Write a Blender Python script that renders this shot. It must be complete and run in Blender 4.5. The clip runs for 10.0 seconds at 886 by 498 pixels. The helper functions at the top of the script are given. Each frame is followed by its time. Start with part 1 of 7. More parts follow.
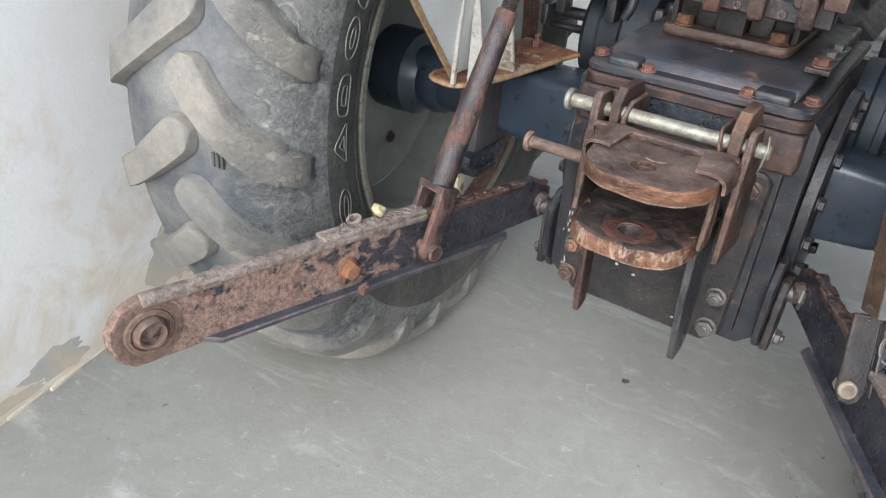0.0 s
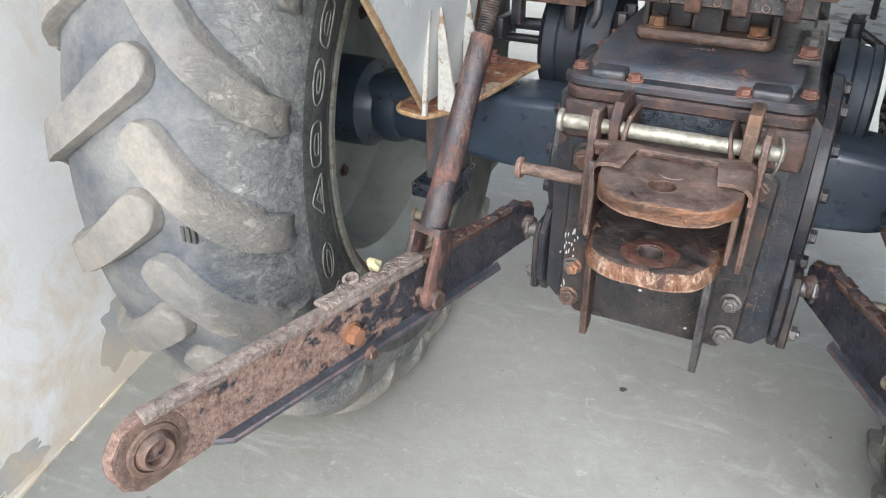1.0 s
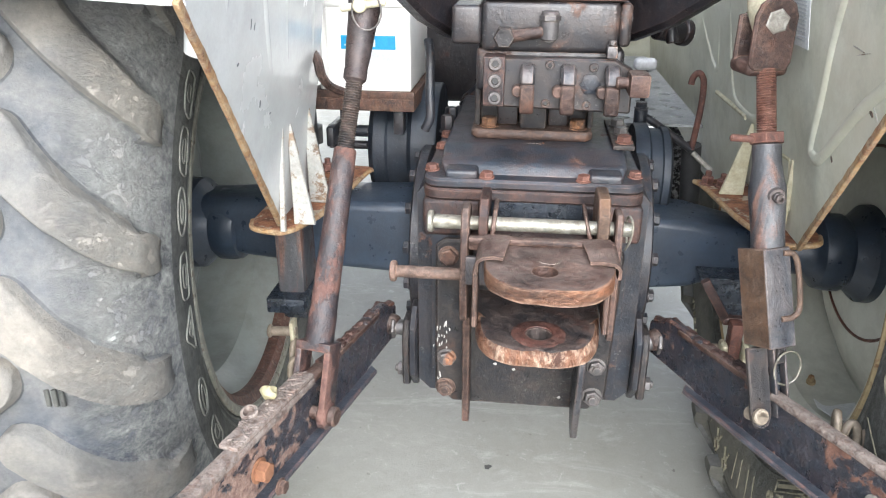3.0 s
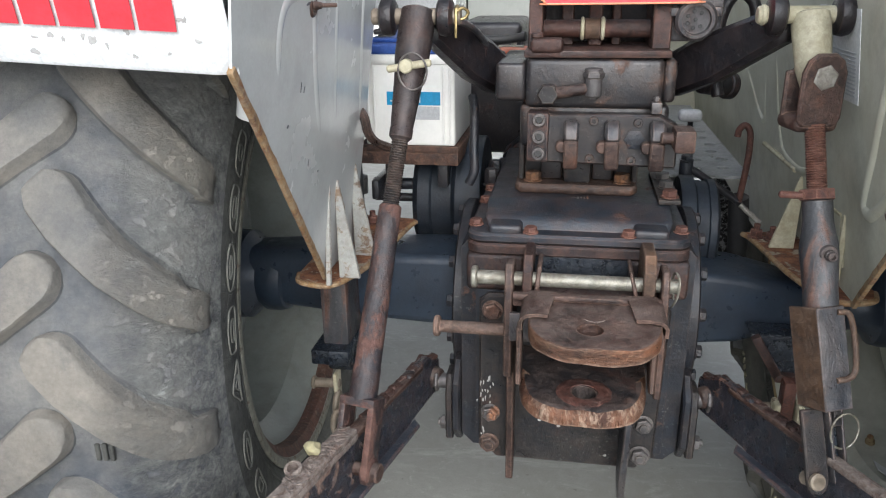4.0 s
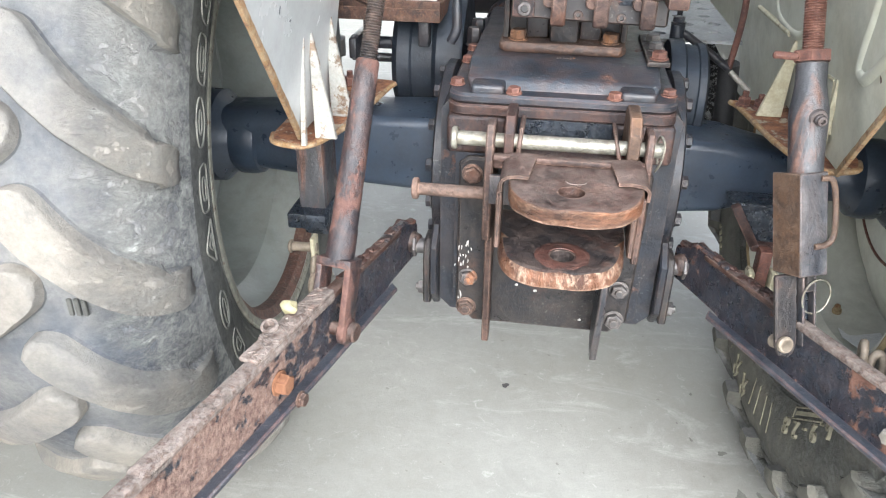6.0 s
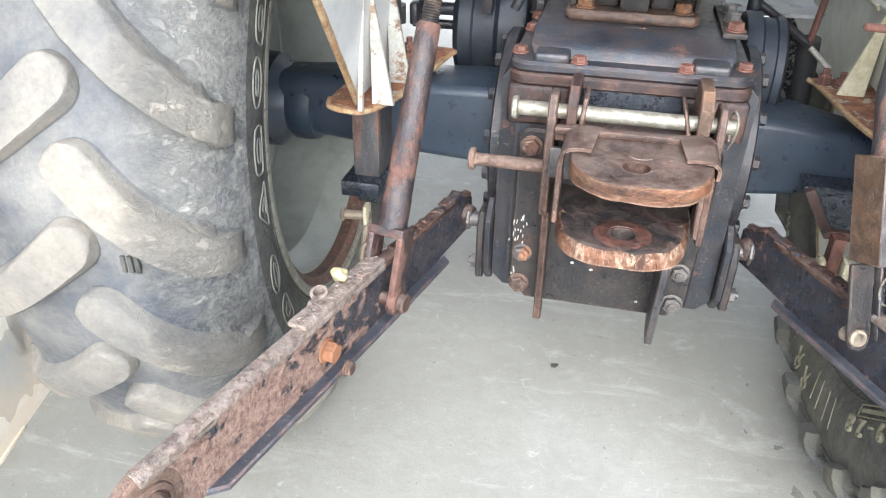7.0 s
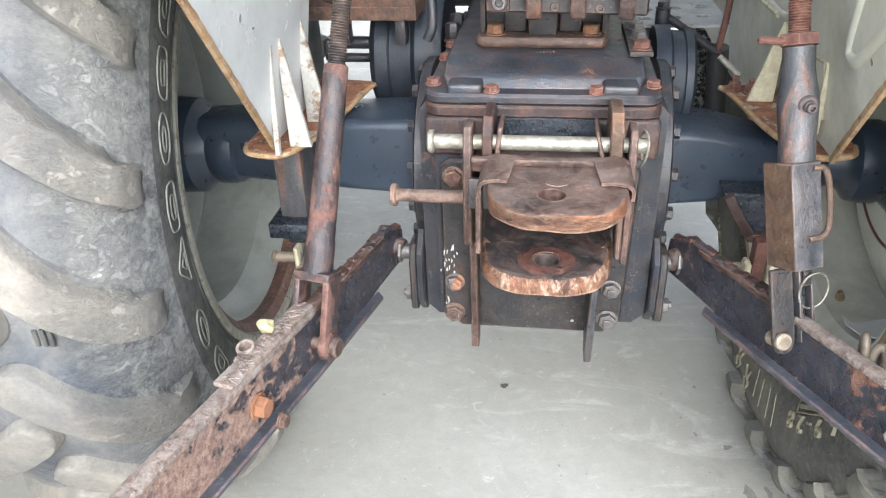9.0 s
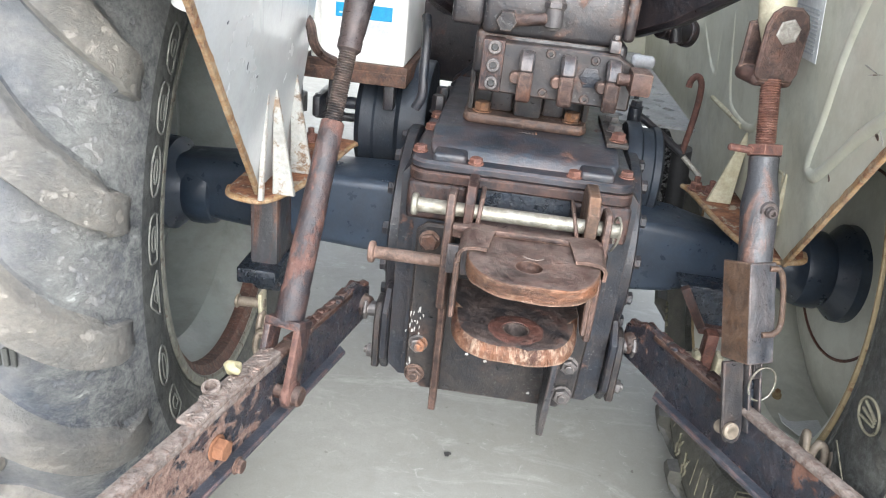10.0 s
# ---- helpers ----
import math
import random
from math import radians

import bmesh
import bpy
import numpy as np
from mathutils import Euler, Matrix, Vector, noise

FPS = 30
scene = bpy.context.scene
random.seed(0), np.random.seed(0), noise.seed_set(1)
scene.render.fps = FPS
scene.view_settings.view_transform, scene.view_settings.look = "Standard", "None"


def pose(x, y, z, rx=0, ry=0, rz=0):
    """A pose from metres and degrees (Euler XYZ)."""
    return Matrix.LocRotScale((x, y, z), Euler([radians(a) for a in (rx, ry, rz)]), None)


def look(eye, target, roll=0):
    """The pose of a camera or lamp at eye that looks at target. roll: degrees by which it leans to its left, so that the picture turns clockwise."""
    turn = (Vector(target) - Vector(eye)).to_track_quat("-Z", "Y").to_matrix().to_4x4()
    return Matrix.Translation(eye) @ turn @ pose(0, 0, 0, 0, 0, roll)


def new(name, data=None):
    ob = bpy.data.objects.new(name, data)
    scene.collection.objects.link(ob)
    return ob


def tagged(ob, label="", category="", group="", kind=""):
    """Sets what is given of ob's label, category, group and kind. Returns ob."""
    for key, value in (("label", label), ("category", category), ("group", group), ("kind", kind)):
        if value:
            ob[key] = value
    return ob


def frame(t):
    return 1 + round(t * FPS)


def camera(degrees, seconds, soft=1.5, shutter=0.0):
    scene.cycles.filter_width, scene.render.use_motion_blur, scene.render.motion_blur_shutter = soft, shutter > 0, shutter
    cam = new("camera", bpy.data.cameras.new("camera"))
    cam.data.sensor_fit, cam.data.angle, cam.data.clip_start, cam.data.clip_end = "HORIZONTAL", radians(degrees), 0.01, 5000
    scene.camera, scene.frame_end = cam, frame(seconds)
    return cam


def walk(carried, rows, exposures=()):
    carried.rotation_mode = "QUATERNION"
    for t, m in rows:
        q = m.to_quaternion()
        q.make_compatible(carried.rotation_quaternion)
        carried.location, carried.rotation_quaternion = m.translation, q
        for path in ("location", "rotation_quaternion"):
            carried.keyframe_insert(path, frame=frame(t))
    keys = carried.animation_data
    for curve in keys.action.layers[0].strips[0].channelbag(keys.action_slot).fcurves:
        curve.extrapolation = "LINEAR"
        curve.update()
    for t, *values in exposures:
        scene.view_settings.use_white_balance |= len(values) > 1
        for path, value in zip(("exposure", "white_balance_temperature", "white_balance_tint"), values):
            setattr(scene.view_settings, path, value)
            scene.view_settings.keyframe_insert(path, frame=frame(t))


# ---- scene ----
cam = camera(61.4, 10.0, soft=1.1)
PATH = [
    (0, (0.288, -1.325, 1.136), (-0.635, 0.127, 0.115), 4.6),
    (0.5, (0.232, -1.338, 1.155), (-0.495, 0.256, 0.19), 3.7),
    (1, (0.138, -1.294, 1.144), (-0.615, 0.262, 0.138), -0.0),
    (1.5, (0.085, -1.274, 1.105), (-0.397, 0.264, -0.08), 3.5),
    (2, (0.003, -1.327, 1.126), (-0.099, 0.358, 0.054), 5.0),
    (2.5, (-0.023, -1.342, 1.137), (-0.105, 0.397, 0.153), 5.2),
    (2.7, (-0.018, -1.34, 1.157), (-0.153, 0.45, 0.276), 2.3),
    (3.8, (-0.011, -1.34, 1.185), (-0.301, 0.503, 0.465), -0.5),
    (4, (-0.016, -1.336, 1.192), (-0.341, 0.513, 0.503), -0.8),
    (4.5, (-0.008, -1.325, 1.202), (-0.298, 0.528, 0.508), -1.0),
    (5, (0.017, -1.325, 1.204), (-0.119, 0.551, 0.526), -1.1),
    (5.5, (-0.001, -1.329, 1.176), (-0.153, 0.472, 0.319), 1.5),
    (6, (-0.017, -1.322, 1.161), (-0.267, 0.399, 0.175), 0.8),
    (6.2, (-0.025, -1.318, 1.152), (-0.31, 0.376, 0.128), 1.0),
    (7.3, (-0.025, -1.299, 1.141), (-0.431, 0.36, 0.101), 0.1),
    (7.5, (-0.02, -1.3, 1.143), (-0.431, 0.365, 0.113), -0.7),
    (8, (0.012, -1.281, 1.168), (-0.274, 0.453, 0.212), -2.9),
    (8.5, (0.013, -1.276, 1.168), (-0.26, 0.445, 0.187), -2.5),
    (9, (0.013, -1.272, 1.164), (-0.255, 0.433, 0.154), -2.1),
    (9.5, (-0.029, -1.291, 1.162), (-0.244, 0.488, 0.275), 4.9),
    (10, (-0.033, -1.307, 1.168), (-0.157, 0.502, 0.325), 6.3),
]
EXPOSURES = [(0.0, 1.3, 5950, 9), (0.5, 1.52, 5950, 9), (1.0, 1.56, 5950, 9), (1.5, 1.66, 5950, 9), (1.9, 1.86, 5950, 9), (2.7, 2.13, 5950, 9), (3.8, 0.86, 5950, 9), (5.0, 0.78, 5950, 9), (5.5, 1.48, 5950, 9), (6.2, 2.1, 5950, 9), (7.5, 2.06, 5950, 9), (8.5, 2.0, 5950, 9), (9.0, 2.05, 5950, 9), (9.5, 1.9, 5950, 9), (10.0, 1.88, 5950, 9)]
walk(cam, [(t, look(eye, target, roll)) for t, eye, target, roll in PATH], EXPOSURES)

# ---- light ----
world = bpy.data.worlds.new("sky")
scene.world = world
world.use_nodes = True
wn = world.node_tree.nodes
sky = wn.new("ShaderNodeTexSky")
sky.sky_type = "NISHITA"
sky.sun_disc = False
sky.sun_elevation, sky.sun_rotation = radians(30), radians(169)
sky.air_density, sky.dust_density = 1.0, 3.0
wn["Background"].inputs["Strength"].default_value = 0.14
veil = wn.new("ShaderNodeHueSaturation")            # thin cloud takes most of the blue out of the sky
veil.inputs["Saturation"].default_value = 0.45
world.node_tree.links.new(sky.outputs["Color"], veil.inputs["Color"])
world.node_tree.links.new(veil.outputs["Color"], wn["Background"].inputs["Color"])
sun = new("sun", bpy.data.lights.new("sun", "SUN"))
sun.data.energy, sun.data.angle, sun.data.color = 1.9, radians(75), (1.0, 0.985, 0.96)
sun.matrix_world = look((0.45, -4.0, 3.0), (0, 0, 0.6))


# ---- materials ----
def nodes_of(m):
    m.use_nodes = True
    nt = m.node_tree
    return nt, nt.nodes, nt.links, nt.nodes["Principled BSDF"]


def noise_tex(nt, scale, detail=6.0, rough=0.6, stretch=(1, 1, 1), offset=0.0, distortion=0.0):
    co = nt.nodes.new("ShaderNodeTexCoord")
    mp = nt.nodes.new("ShaderNodeMapping")
    mp.inputs["Scale"].default_value = stretch
    mp.inputs["Location"].default_value = (offset, offset * 0.7, offset * 1.3)
    geo = nt.nodes.new("ShaderNodeNewGeometry")
    nt.links.new(geo.outputs["Position"], mp.inputs["Vector"])
    n = nt.nodes.new("ShaderNodeTexNoise")
    n.inputs["Scale"].default_value, n.inputs["Detail"].default_value, n.inputs["Roughness"].default_value = scale, detail, rough
    n.inputs["Distortion"].default_value = distortion
    nt.links.new(mp.outputs["Vector"], n.inputs["Vector"])
    nt.nodes.remove(co)
    return n.outputs["Fac"]


def ramp(nt, fac, lo, hi):
    r = nt.nodes.new("ShaderNodeMapRange")
    r.inputs["From Min"].default_value, r.inputs["From Max"].default_value = lo, hi
    nt.links.new(fac, r.inputs["Value"])
    return r.outputs["Result"]


def math_node(nt, op, a, b):
    n = nt.nodes.new("ShaderNodeMath")
    n.operation = op
    for i, v in enumerate((a, b)):
        if isinstance(v, (int, float)):
            n.inputs[i].default_value = v
        else:
            nt.links.new(v, n.inputs[i])
    return n.outputs[0]


def mix(nt, fac, a, b):
    n = nt.nodes.new("ShaderNodeMix")
    n.data_type = "RGBA"
    if isinstance(fac, (int, float)):
        n.inputs[0].default_value = fac
    else:
        nt.links.new(fac, n.inputs[0])
    for i, v in ((6, a), (7, b)):
        if isinstance(v, tuple):
            n.inputs[i].default_value = (*v, 1)
        else:
            nt.links.new(v, n.inputs[i])
    return n.outputs[2]


def edge_mask(nt, radius, off):
    """One along the convex and concave edges of a thing, broken up by noise."""
    b = nt.nodes.new("ShaderNodeBevel")
    b.samples = 4
    b.inputs["Radius"].default_value = radius
    g = nt.nodes.new("ShaderNodeNewGeometry")
    d = nt.nodes.new("ShaderNodeVectorMath")
    d.operation = "DOT_PRODUCT"
    nt.links.new(b.outputs["Normal"], d.inputs[0])
    nt.links.new(g.outputs["Normal"], d.inputs[1])
    e = ramp(nt, d.outputs["Value"], 0.985, 0.88)
    return math_node(nt, "MULTIPLY", e, ramp(nt, noise_tex(nt, 38, 6, 0.7, offset=off), 0.38, 0.6))


def rusty(name, dark, brown, light, orange, w=(0.6, 0.5, 0.6), scale=20.0, stretch=(1, 1, 1), rough=0.5, metal=0.2, bump=0.6, edge=None, edge_amount=0.8, radius=0.004, specks=0.35, up=0.0):
    """Bare steel in layers: dark scale, brown rust, pale rubbed rust, orange blooms, black oil, bright edges."""
    m = bpy.data.materials.new(name)
    nt, nd, ln, bs = nodes_of(m)
    off = (sum(map(ord, name)) % 89) * 0.41
    n1 = noise_tex(nt, scale, 10, 0.72, offset=off, stretch=stretch, distortion=0.5)
    col = mix(nt, ramp(nt, n1, 0.40, 0.58), dark, brown)
    n2 = noise_tex(nt, scale * 2.4, 10, 0.75, offset=off + 4, stretch=stretch, distortion=0.9)
    col = mix(nt, math_node(nt, "MULTIPLY", ramp(nt, n2, 0.50, 0.62), w[0]), col, light)
    n3 = noise_tex(nt, scale * 0.9, 9, 0.7, offset=off + 9, stretch=stretch)
    col = mix(nt, math_node(nt, "MULTIPLY", ramp(nt, n3, 0.56, 0.68), w[1]), col, orange)
    n4 = noise_tex(nt, scale * 3.6, 9, 0.75, offset=off + 15, stretch=stretch, distortion=0.6)
    oil = math_node(nt, "MULTIPLY", ramp(nt, n4, 0.54, 0.64), w[2])
    col = mix(nt, oil, col, (0.010, 0.009, 0.010))
    if up > 0:
        g = nd.new("ShaderNodeNewGeometry")
        sp = nd.new("ShaderNodeSeparateXYZ")
        ln.new(g.outputs["Normal"], sp.inputs[0])
        dm = math_node(nt, "MULTIPLY", math_node(nt, "MULTIPLY", ramp(nt, sp.outputs["Z"], 0.3, 1.0), ramp(nt, noise_tex(nt, 26, 8, 0.7, offset=off + 22), 0.36, 0.66)), up)
        col = mix(nt, dm, col, (0.30, 0.235, 0.20))
    if edge:
        col = mix(nt, math_node(nt, "MULTIPLY", edge_mask(nt, radius, off + 30), edge_amount), col, edge)
    if specks > 0:
        sk = math_node(nt, "MULTIPLY", ramp(nt, noise_tex(nt, 210, 3, 0.6, offset=off + 51), 0.62, 0.66), ramp(nt, noise_tex(nt, 13, 5, 0.6, offset=off + 57), 0.46, 0.6))
        col = mix(nt, math_node(nt, "MULTIPLY", sk, specks * 0.55), col, (0.30, 0.28, 0.26))
    fine = noise_tex(nt, 170, 4, 0.75, offset=off)
    col = mix(nt, ramp(nt, fine, 0.3, 0.8), col, mix(nt, 0.45, col, (0.0, 0.0, 0.0)))
    ln.new(col, bs.inputs["Base Color"])
    mr = nd.new("ShaderNodeMapRange")
    mr.inputs["To Min"].default_value, mr.inputs["To Max"].default_value = max(0.08, rough - 0.2), min(1.0, rough + 0.28)
    ln.new(ramp(nt, n2, 0.35, 0.62), mr.inputs["Value"])
    ln.new(mr.outputs["Result"], bs.inputs["Roughness"])
    bs.inputs["Metallic"].default_value = metal
    bp = nd.new("ShaderNodeBump")
    bp.inputs["Strength"].default_value, bp.inputs["Distance"].default_value = bump, 0.004
    ln.new(math_node(nt, "ADD", math_node(nt, "MULTIPLY", fine, 0.35), math_node(nt, "ADD", n2, math_node(nt, "MULTIPLY", n1, 0.7))), bp.inputs["Height"])
    ln.new(bp.outputs["Normal"], bs.inputs["Normal"])
    return m


def worn(name, base, tone, rust=0.0, along_y=None, rust_col=(0.16, 0.065, 0.035), rust2=(0.30, 0.13, 0.06), dust=0.0, dust_col=(0.42, 0.38, 0.32),
         rough=0.55, metal=0.0, bump=0.25, scale=22.0, patch=9.0, stretch=(1, 1, 1), sharp=0.05, spec=0.5, grain=160.0, grime=0.0, grime_col=(0.11, 0.075, 0.055), specks=0.0, edge=None, edge_amount=0.7, grit=0.4):
    """A painted or bare surface: two tones, patches of rust, dust on faces that look up, worn edges and grain."""
    m = bpy.data.materials.new(name)
    nt, nd, ln, bs = nodes_of(m)
    off = (sum(map(ord, name)) % 97) * 0.37
    col = mix(nt, ramp(nt, noise_tex(nt, scale, offset=off, stretch=stretch), 0.3, 0.7), base, tone)
    fine = noise_tex(nt, grain, 4, 0.7, offset=off)
    rmask = 0.0
    if rust > 0:
        th = 0.72 - 0.44 * rust
        big = noise_tex(nt, patch, 8, 0.68, offset=off + 3, stretch=stretch, distortion=0.4)
        if along_y:
            g = nd.new("ShaderNodeNewGeometry")
            sp = nd.new("ShaderNodeSeparateXYZ")
            ln.new(g.outputs["Position"], sp.inputs[0])
            far = ramp(nt, sp.outputs["Y"], along_y[0], along_y[1])
            big = math_node(nt, "ADD", big, math_node(nt, "MULTIPLY", math_node(nt, "SUBTRACT", far, 0.5), along_y[2]))
        rmask = ramp(nt, big, th, th + sharp)
        rc = mix(nt, ramp(nt, noise_tex(nt, scale * 1.7, 10, 0.78, offset=off + 9), 0.41, 0.59), rust_col, rust2)
        col = mix(nt, rmask, col, rc)
    if dust > 0:
        g = nd.new("ShaderNodeNewGeometry")
        sp = nd.new("ShaderNodeSeparateXYZ")
        ln.new(g.outputs["Normal"], sp.inputs[0])
        up = ramp(nt, sp.outputs["Z"], -0.4, 1.0)
        dm = math_node(nt, "MULTIPLY", math_node(nt, "MULTIPLY", up, ramp(nt, noise_tex(nt, patch * 0.8, 6, 0.6, offset=off + 21), 0.3, 0.75)), dust)
        col = mix(nt, dm, col, dust_col)
    if grime > 0:
        gm = ramp(nt, noise_tex(nt, patch * 1.9, 9, 0.72, offset=off + 31, distortion=0.6), 0.43, 0.57)
        col = mix(nt, math_node(nt, "MULTIPLY", gm, grime), col, grime_col)
        dk = ramp(nt, noise_tex(nt, patch * 0.9, 9, 0.75, offset=off + 41), 0.50, 0.64)
        col = mix(nt, math_node(nt, "MULTIPLY", dk, grime * 0.7), col, (0.012, 0.011, 0.011))
    if edge:
        col = mix(nt, math_node(nt, "MULTIPLY", edge_mask(nt, 0.004, off + 61), edge_amount), col, edge)
    if specks > 0:
        sk = ramp(nt, noise_tex(nt, 190, 3, 0.6, offset=off + 51), 0.615, 0.65)
        sk2 = ramp(nt, noise_tex(nt, 14, 5, 0.6, offset=off + 57), 0.46, 0.60)
        col = mix(nt, math_node(nt, "MULTIPLY", math_node(nt, "MULTIPLY", sk, sk2), specks * 0.55), col, (0.30, 0.29, 0.27))
    col = mix(nt, ramp(nt, fine, 0.25, 0.85), col, mix(nt, grit, col, (0.0, 0.0, 0.0)))
    ln.new(col, bs.inputs["Base Color"])
    rr = ramp(nt, noise_tex(nt, scale * 1.6, 5, 0.6, offset=off + 5), 0.2, 0.8)
    mr = nd.new("ShaderNodeMapRange")
    mr.inputs["To Min"].default_value, mr.inputs["To Max"].default_value = max(0.05, rough - 0.14), min(1.0, rough + 0.14)
    ln.new(rr, mr.inputs["Value"])
    r_out = mr.outputs["Result"]
    if rust > 0:
        r_out = math_node(nt, "MAXIMUM", r_out, math_node(nt, "MULTIPLY", rmask, 0.82))
        if metal > 0:
            ln.new(math_node(nt, "MULTIPLY", math_node(nt, "SUBTRACT", 1.0, rmask), metal), bs.inputs["Metallic"])
    elif metal > 0:
        bs.inputs["Metallic"].default_value = metal
    ln.new(r_out, bs.inputs["Roughness"])
    bs.inputs["Specular IOR Level"].default_value = spec
    bp = nd.new("ShaderNodeBump")
    bp.inputs["Strength"].default_value, bp.inputs["Distance"].default_value = bump, 0.004
    hsum = math_node(nt, "ADD", math_node(nt, "MULTIPLY", fine, 0.35), noise_tex(nt, scale * 1.3, 8, 0.7, offset=off + 2))
    if rust > 0:
        hsum = math_node(nt, "ADD", hsum, math_node(nt, "MULTIPLY", rmask, 0.25))
    ln.new(hsum, bp.inputs["Height"])
    ln.new(bp.outputs["Normal"], bs.inputs["Normal"])
    return m


M_ARM = worn("arm_black", (0.007, 0.007, 0.009), (0.016, 0.015, 0.018), rust=0.26, rust_col=(0.045, 0.022, 0.019), rust2=(0.085, 0.042, 0.035), rough=0.36, bump=0.5, patch=16, scale=30, grime=0.4, grime_col=(0.034, 0.022, 0.020), specks=0.2, edge=(0.10, 0.062, 0.052), edge_amount=0.6)
M_TOPRUST = rusty("dark_red_rust", (0.018, 0.010, 0.009), (0.066, 0.028, 0.020), (0.135, 0.070, 0.052), (0.16, 0.052, 0.028), (0.5, 0.45, 0.6), 17, rough=0.45, metal=0.15, bump=0.7, edge=(0.21, 0.12, 0.09), up=0.15)
M_HOUSING = worn("housing_oily", (0.011, 0.011, 0.014), (0.028, 0.027, 0.029), rust=0.38, rust_col=(0.055, 0.032, 0.025), rust2=(0.12, 0.062, 0.040), rough=0.34, metal=0.1, bump=0.3, patch=15, scale=24, sharp=0.08, grime=0.5, grime_col=(0.050, 0.036, 0.030), specks=0.5, edge=(0.19, 0.115, 0.08), edge_amount=0.8)
M_CAST = worn("cast_black", (0.006, 0.008, 0.012), (0.018, 0.023, 0.032), rust=0.26, rust_col=(0.05, 0.028, 0.022), rust2=(0.13, 0.06, 0.038), dust=0.04, dust_col=(0.17, 0.18, 0.19), rough=0.38, grime=0.35, grime_col=(0.05, 0.036, 0.030), specks=0.5, bump=0.7, patch=14, spec=0.4, edge=(0.10, 0.068, 0.055), edge_amount=0.55)
M_COVER = worn("cover_black", (0.010, 0.014, 0.020), (0.034, 0.043, 0.056), rust_col=(0.085, 0.045, 0.034), rust2=(0.15, 0.075, 0.05), grime=0.4, grime_col=(0.07, 0.040, 0.030), specks=0.6, rust=0.30, patch=13, sharp=0.09, bump=0.55, rough=0.38, edge=(0.20, 0.125, 0.10), edge_amount=0.7)
M_PLATE = rusty("plate_grey", (0.010, 0.011, 0.014), (0.028, 0.024, 0.022), (0.070, 0.053, 0.044), (0.11, 0.050, 0.030), (0.5, 0.45, 0.6), 16, rough=0.42, metal=0.25, bump=0.6, edge=(0.17, 0.125, 0.10), up=0.25)
M_BLACK = worn("black_paint", (0.013, 0.021, 0.034), (0.030, 0.044, 0.066), rust=0.03, dust=0.12, dust_col=(0.10, 0.13, 0.17), rough=0.34, grime=0.3, grime_col=(0.040, 0.044, 0.052), specks=0.1, bump=0.2, spec=0.5)
M_RUST = rusty("rusty_steel", (0.024, 0.015, 0.013), (0.088, 0.049, 0.038), (0.195, 0.125, 0.096), (0.21, 0.085, 0.042), (0.55, 0.40, 0.65), 14, rough=0.42, metal=0.25, bump=0.8, edge=(0.35, 0.225, 0.165), up=0.55)
M_RUSTB = worn("rust_on_black", (0.010, 0.010, 0.013), (0.034, 0.030, 0.034), rust=0.50, rust_col=(0.070, 0.032, 0.026), rust2=(0.150, 0.078, 0.060), rough=0.42, metal=0.0, bump=0.7, scale=50, sharp=0.05, patch=22, stretch=(1, 1, 0.45), grime=0.3, grime_col=(0.13, 0.062, 0.042), specks=0.4, edge=(0.24, 0.135, 0.10))
M_LINK = worn("link_rust", (0.009, 0.012, 0.019), (0.026, 0.033, 0.048), rust=0.47, along_y=(-0.36, -0.72, 0.30), rust_col=(0.125, 0.069, 0.054), rust2=(0.31, 0.21, 0.165), dust=0.14, rough=0.30, bump=1.0, scale=62, sharp=0.05, grime=0.10, grime_col=(0.20, 0.090, 0.050), specks=0.5, patch=30, stretch=(1, 1, 1.4), edge=(0.27, 0.15, 0.105), edge_amount=0.85)
M_FOOT = worn("flange_blue", (0.018, 0.023, 0.034), (0.055, 0.064, 0.082), rust=0.2, rust_col=(0.11, 0.055, 0.036), rust2=(0.22, 0.12, 0.08), dust=0.2, dust_col=(0.22, 0.22, 0.22), rough=0.4, bump=0.8, scale=30, sharp=0.04, specks=0.8, patch=26, edge=(0.30, 0.15, 0.105), edge_amount=0.95)
M_LINKR = worn("link_black", (0.009, 0.012, 0.019), (0.026, 0.033, 0.048), rust=0.45, along_y=(-0.36, -0.70, 0.16), rust_col=(0.105, 0.044, 0.030), rust2=(0.21, 0.105, 0.07), dust=0.1, rough=0.30, bump=0.9, scale=34, sharp=0.05, grime=0.15, grime_col=(0.11, 0.055, 0.036), specks=0.6, patch=26, edge=(0.26, 0.115, 0.075), edge_amount=1.0)
M_FLANGE = rusty("flange_rust", (0.016, 0.015, 0.018), (0.062, 0.034, 0.026), (0.14, 0.074, 0.056), (0.12, 0.055, 0.036), (0.6, 0.4, 0.6), 20, rough=0.45, edge=(0.22, 0.13, 0.10))
M_BRACKET = worn("bracket_paint", (0.26, 0.22, 0.16), (0.42, 0.37, 0.28), rust=0.72, rust_col=(0.11, 0.042, 0.022), rust2=(0.30, 0.125, 0.055), rough=0.75, bump=0.6, patch=22, edge=(0.30, 0.16, 0.08))
M_WEARRING = rusty("wear_red", (0.045, 0.026, 0.022), (0.115, 0.048, 0.036), (0.17, 0.085, 0.062), (0.17, 0.062, 0.04), (0.6, 0.6, 0.6), 30, rough=0.5, metal=0.1, bump=0.5)
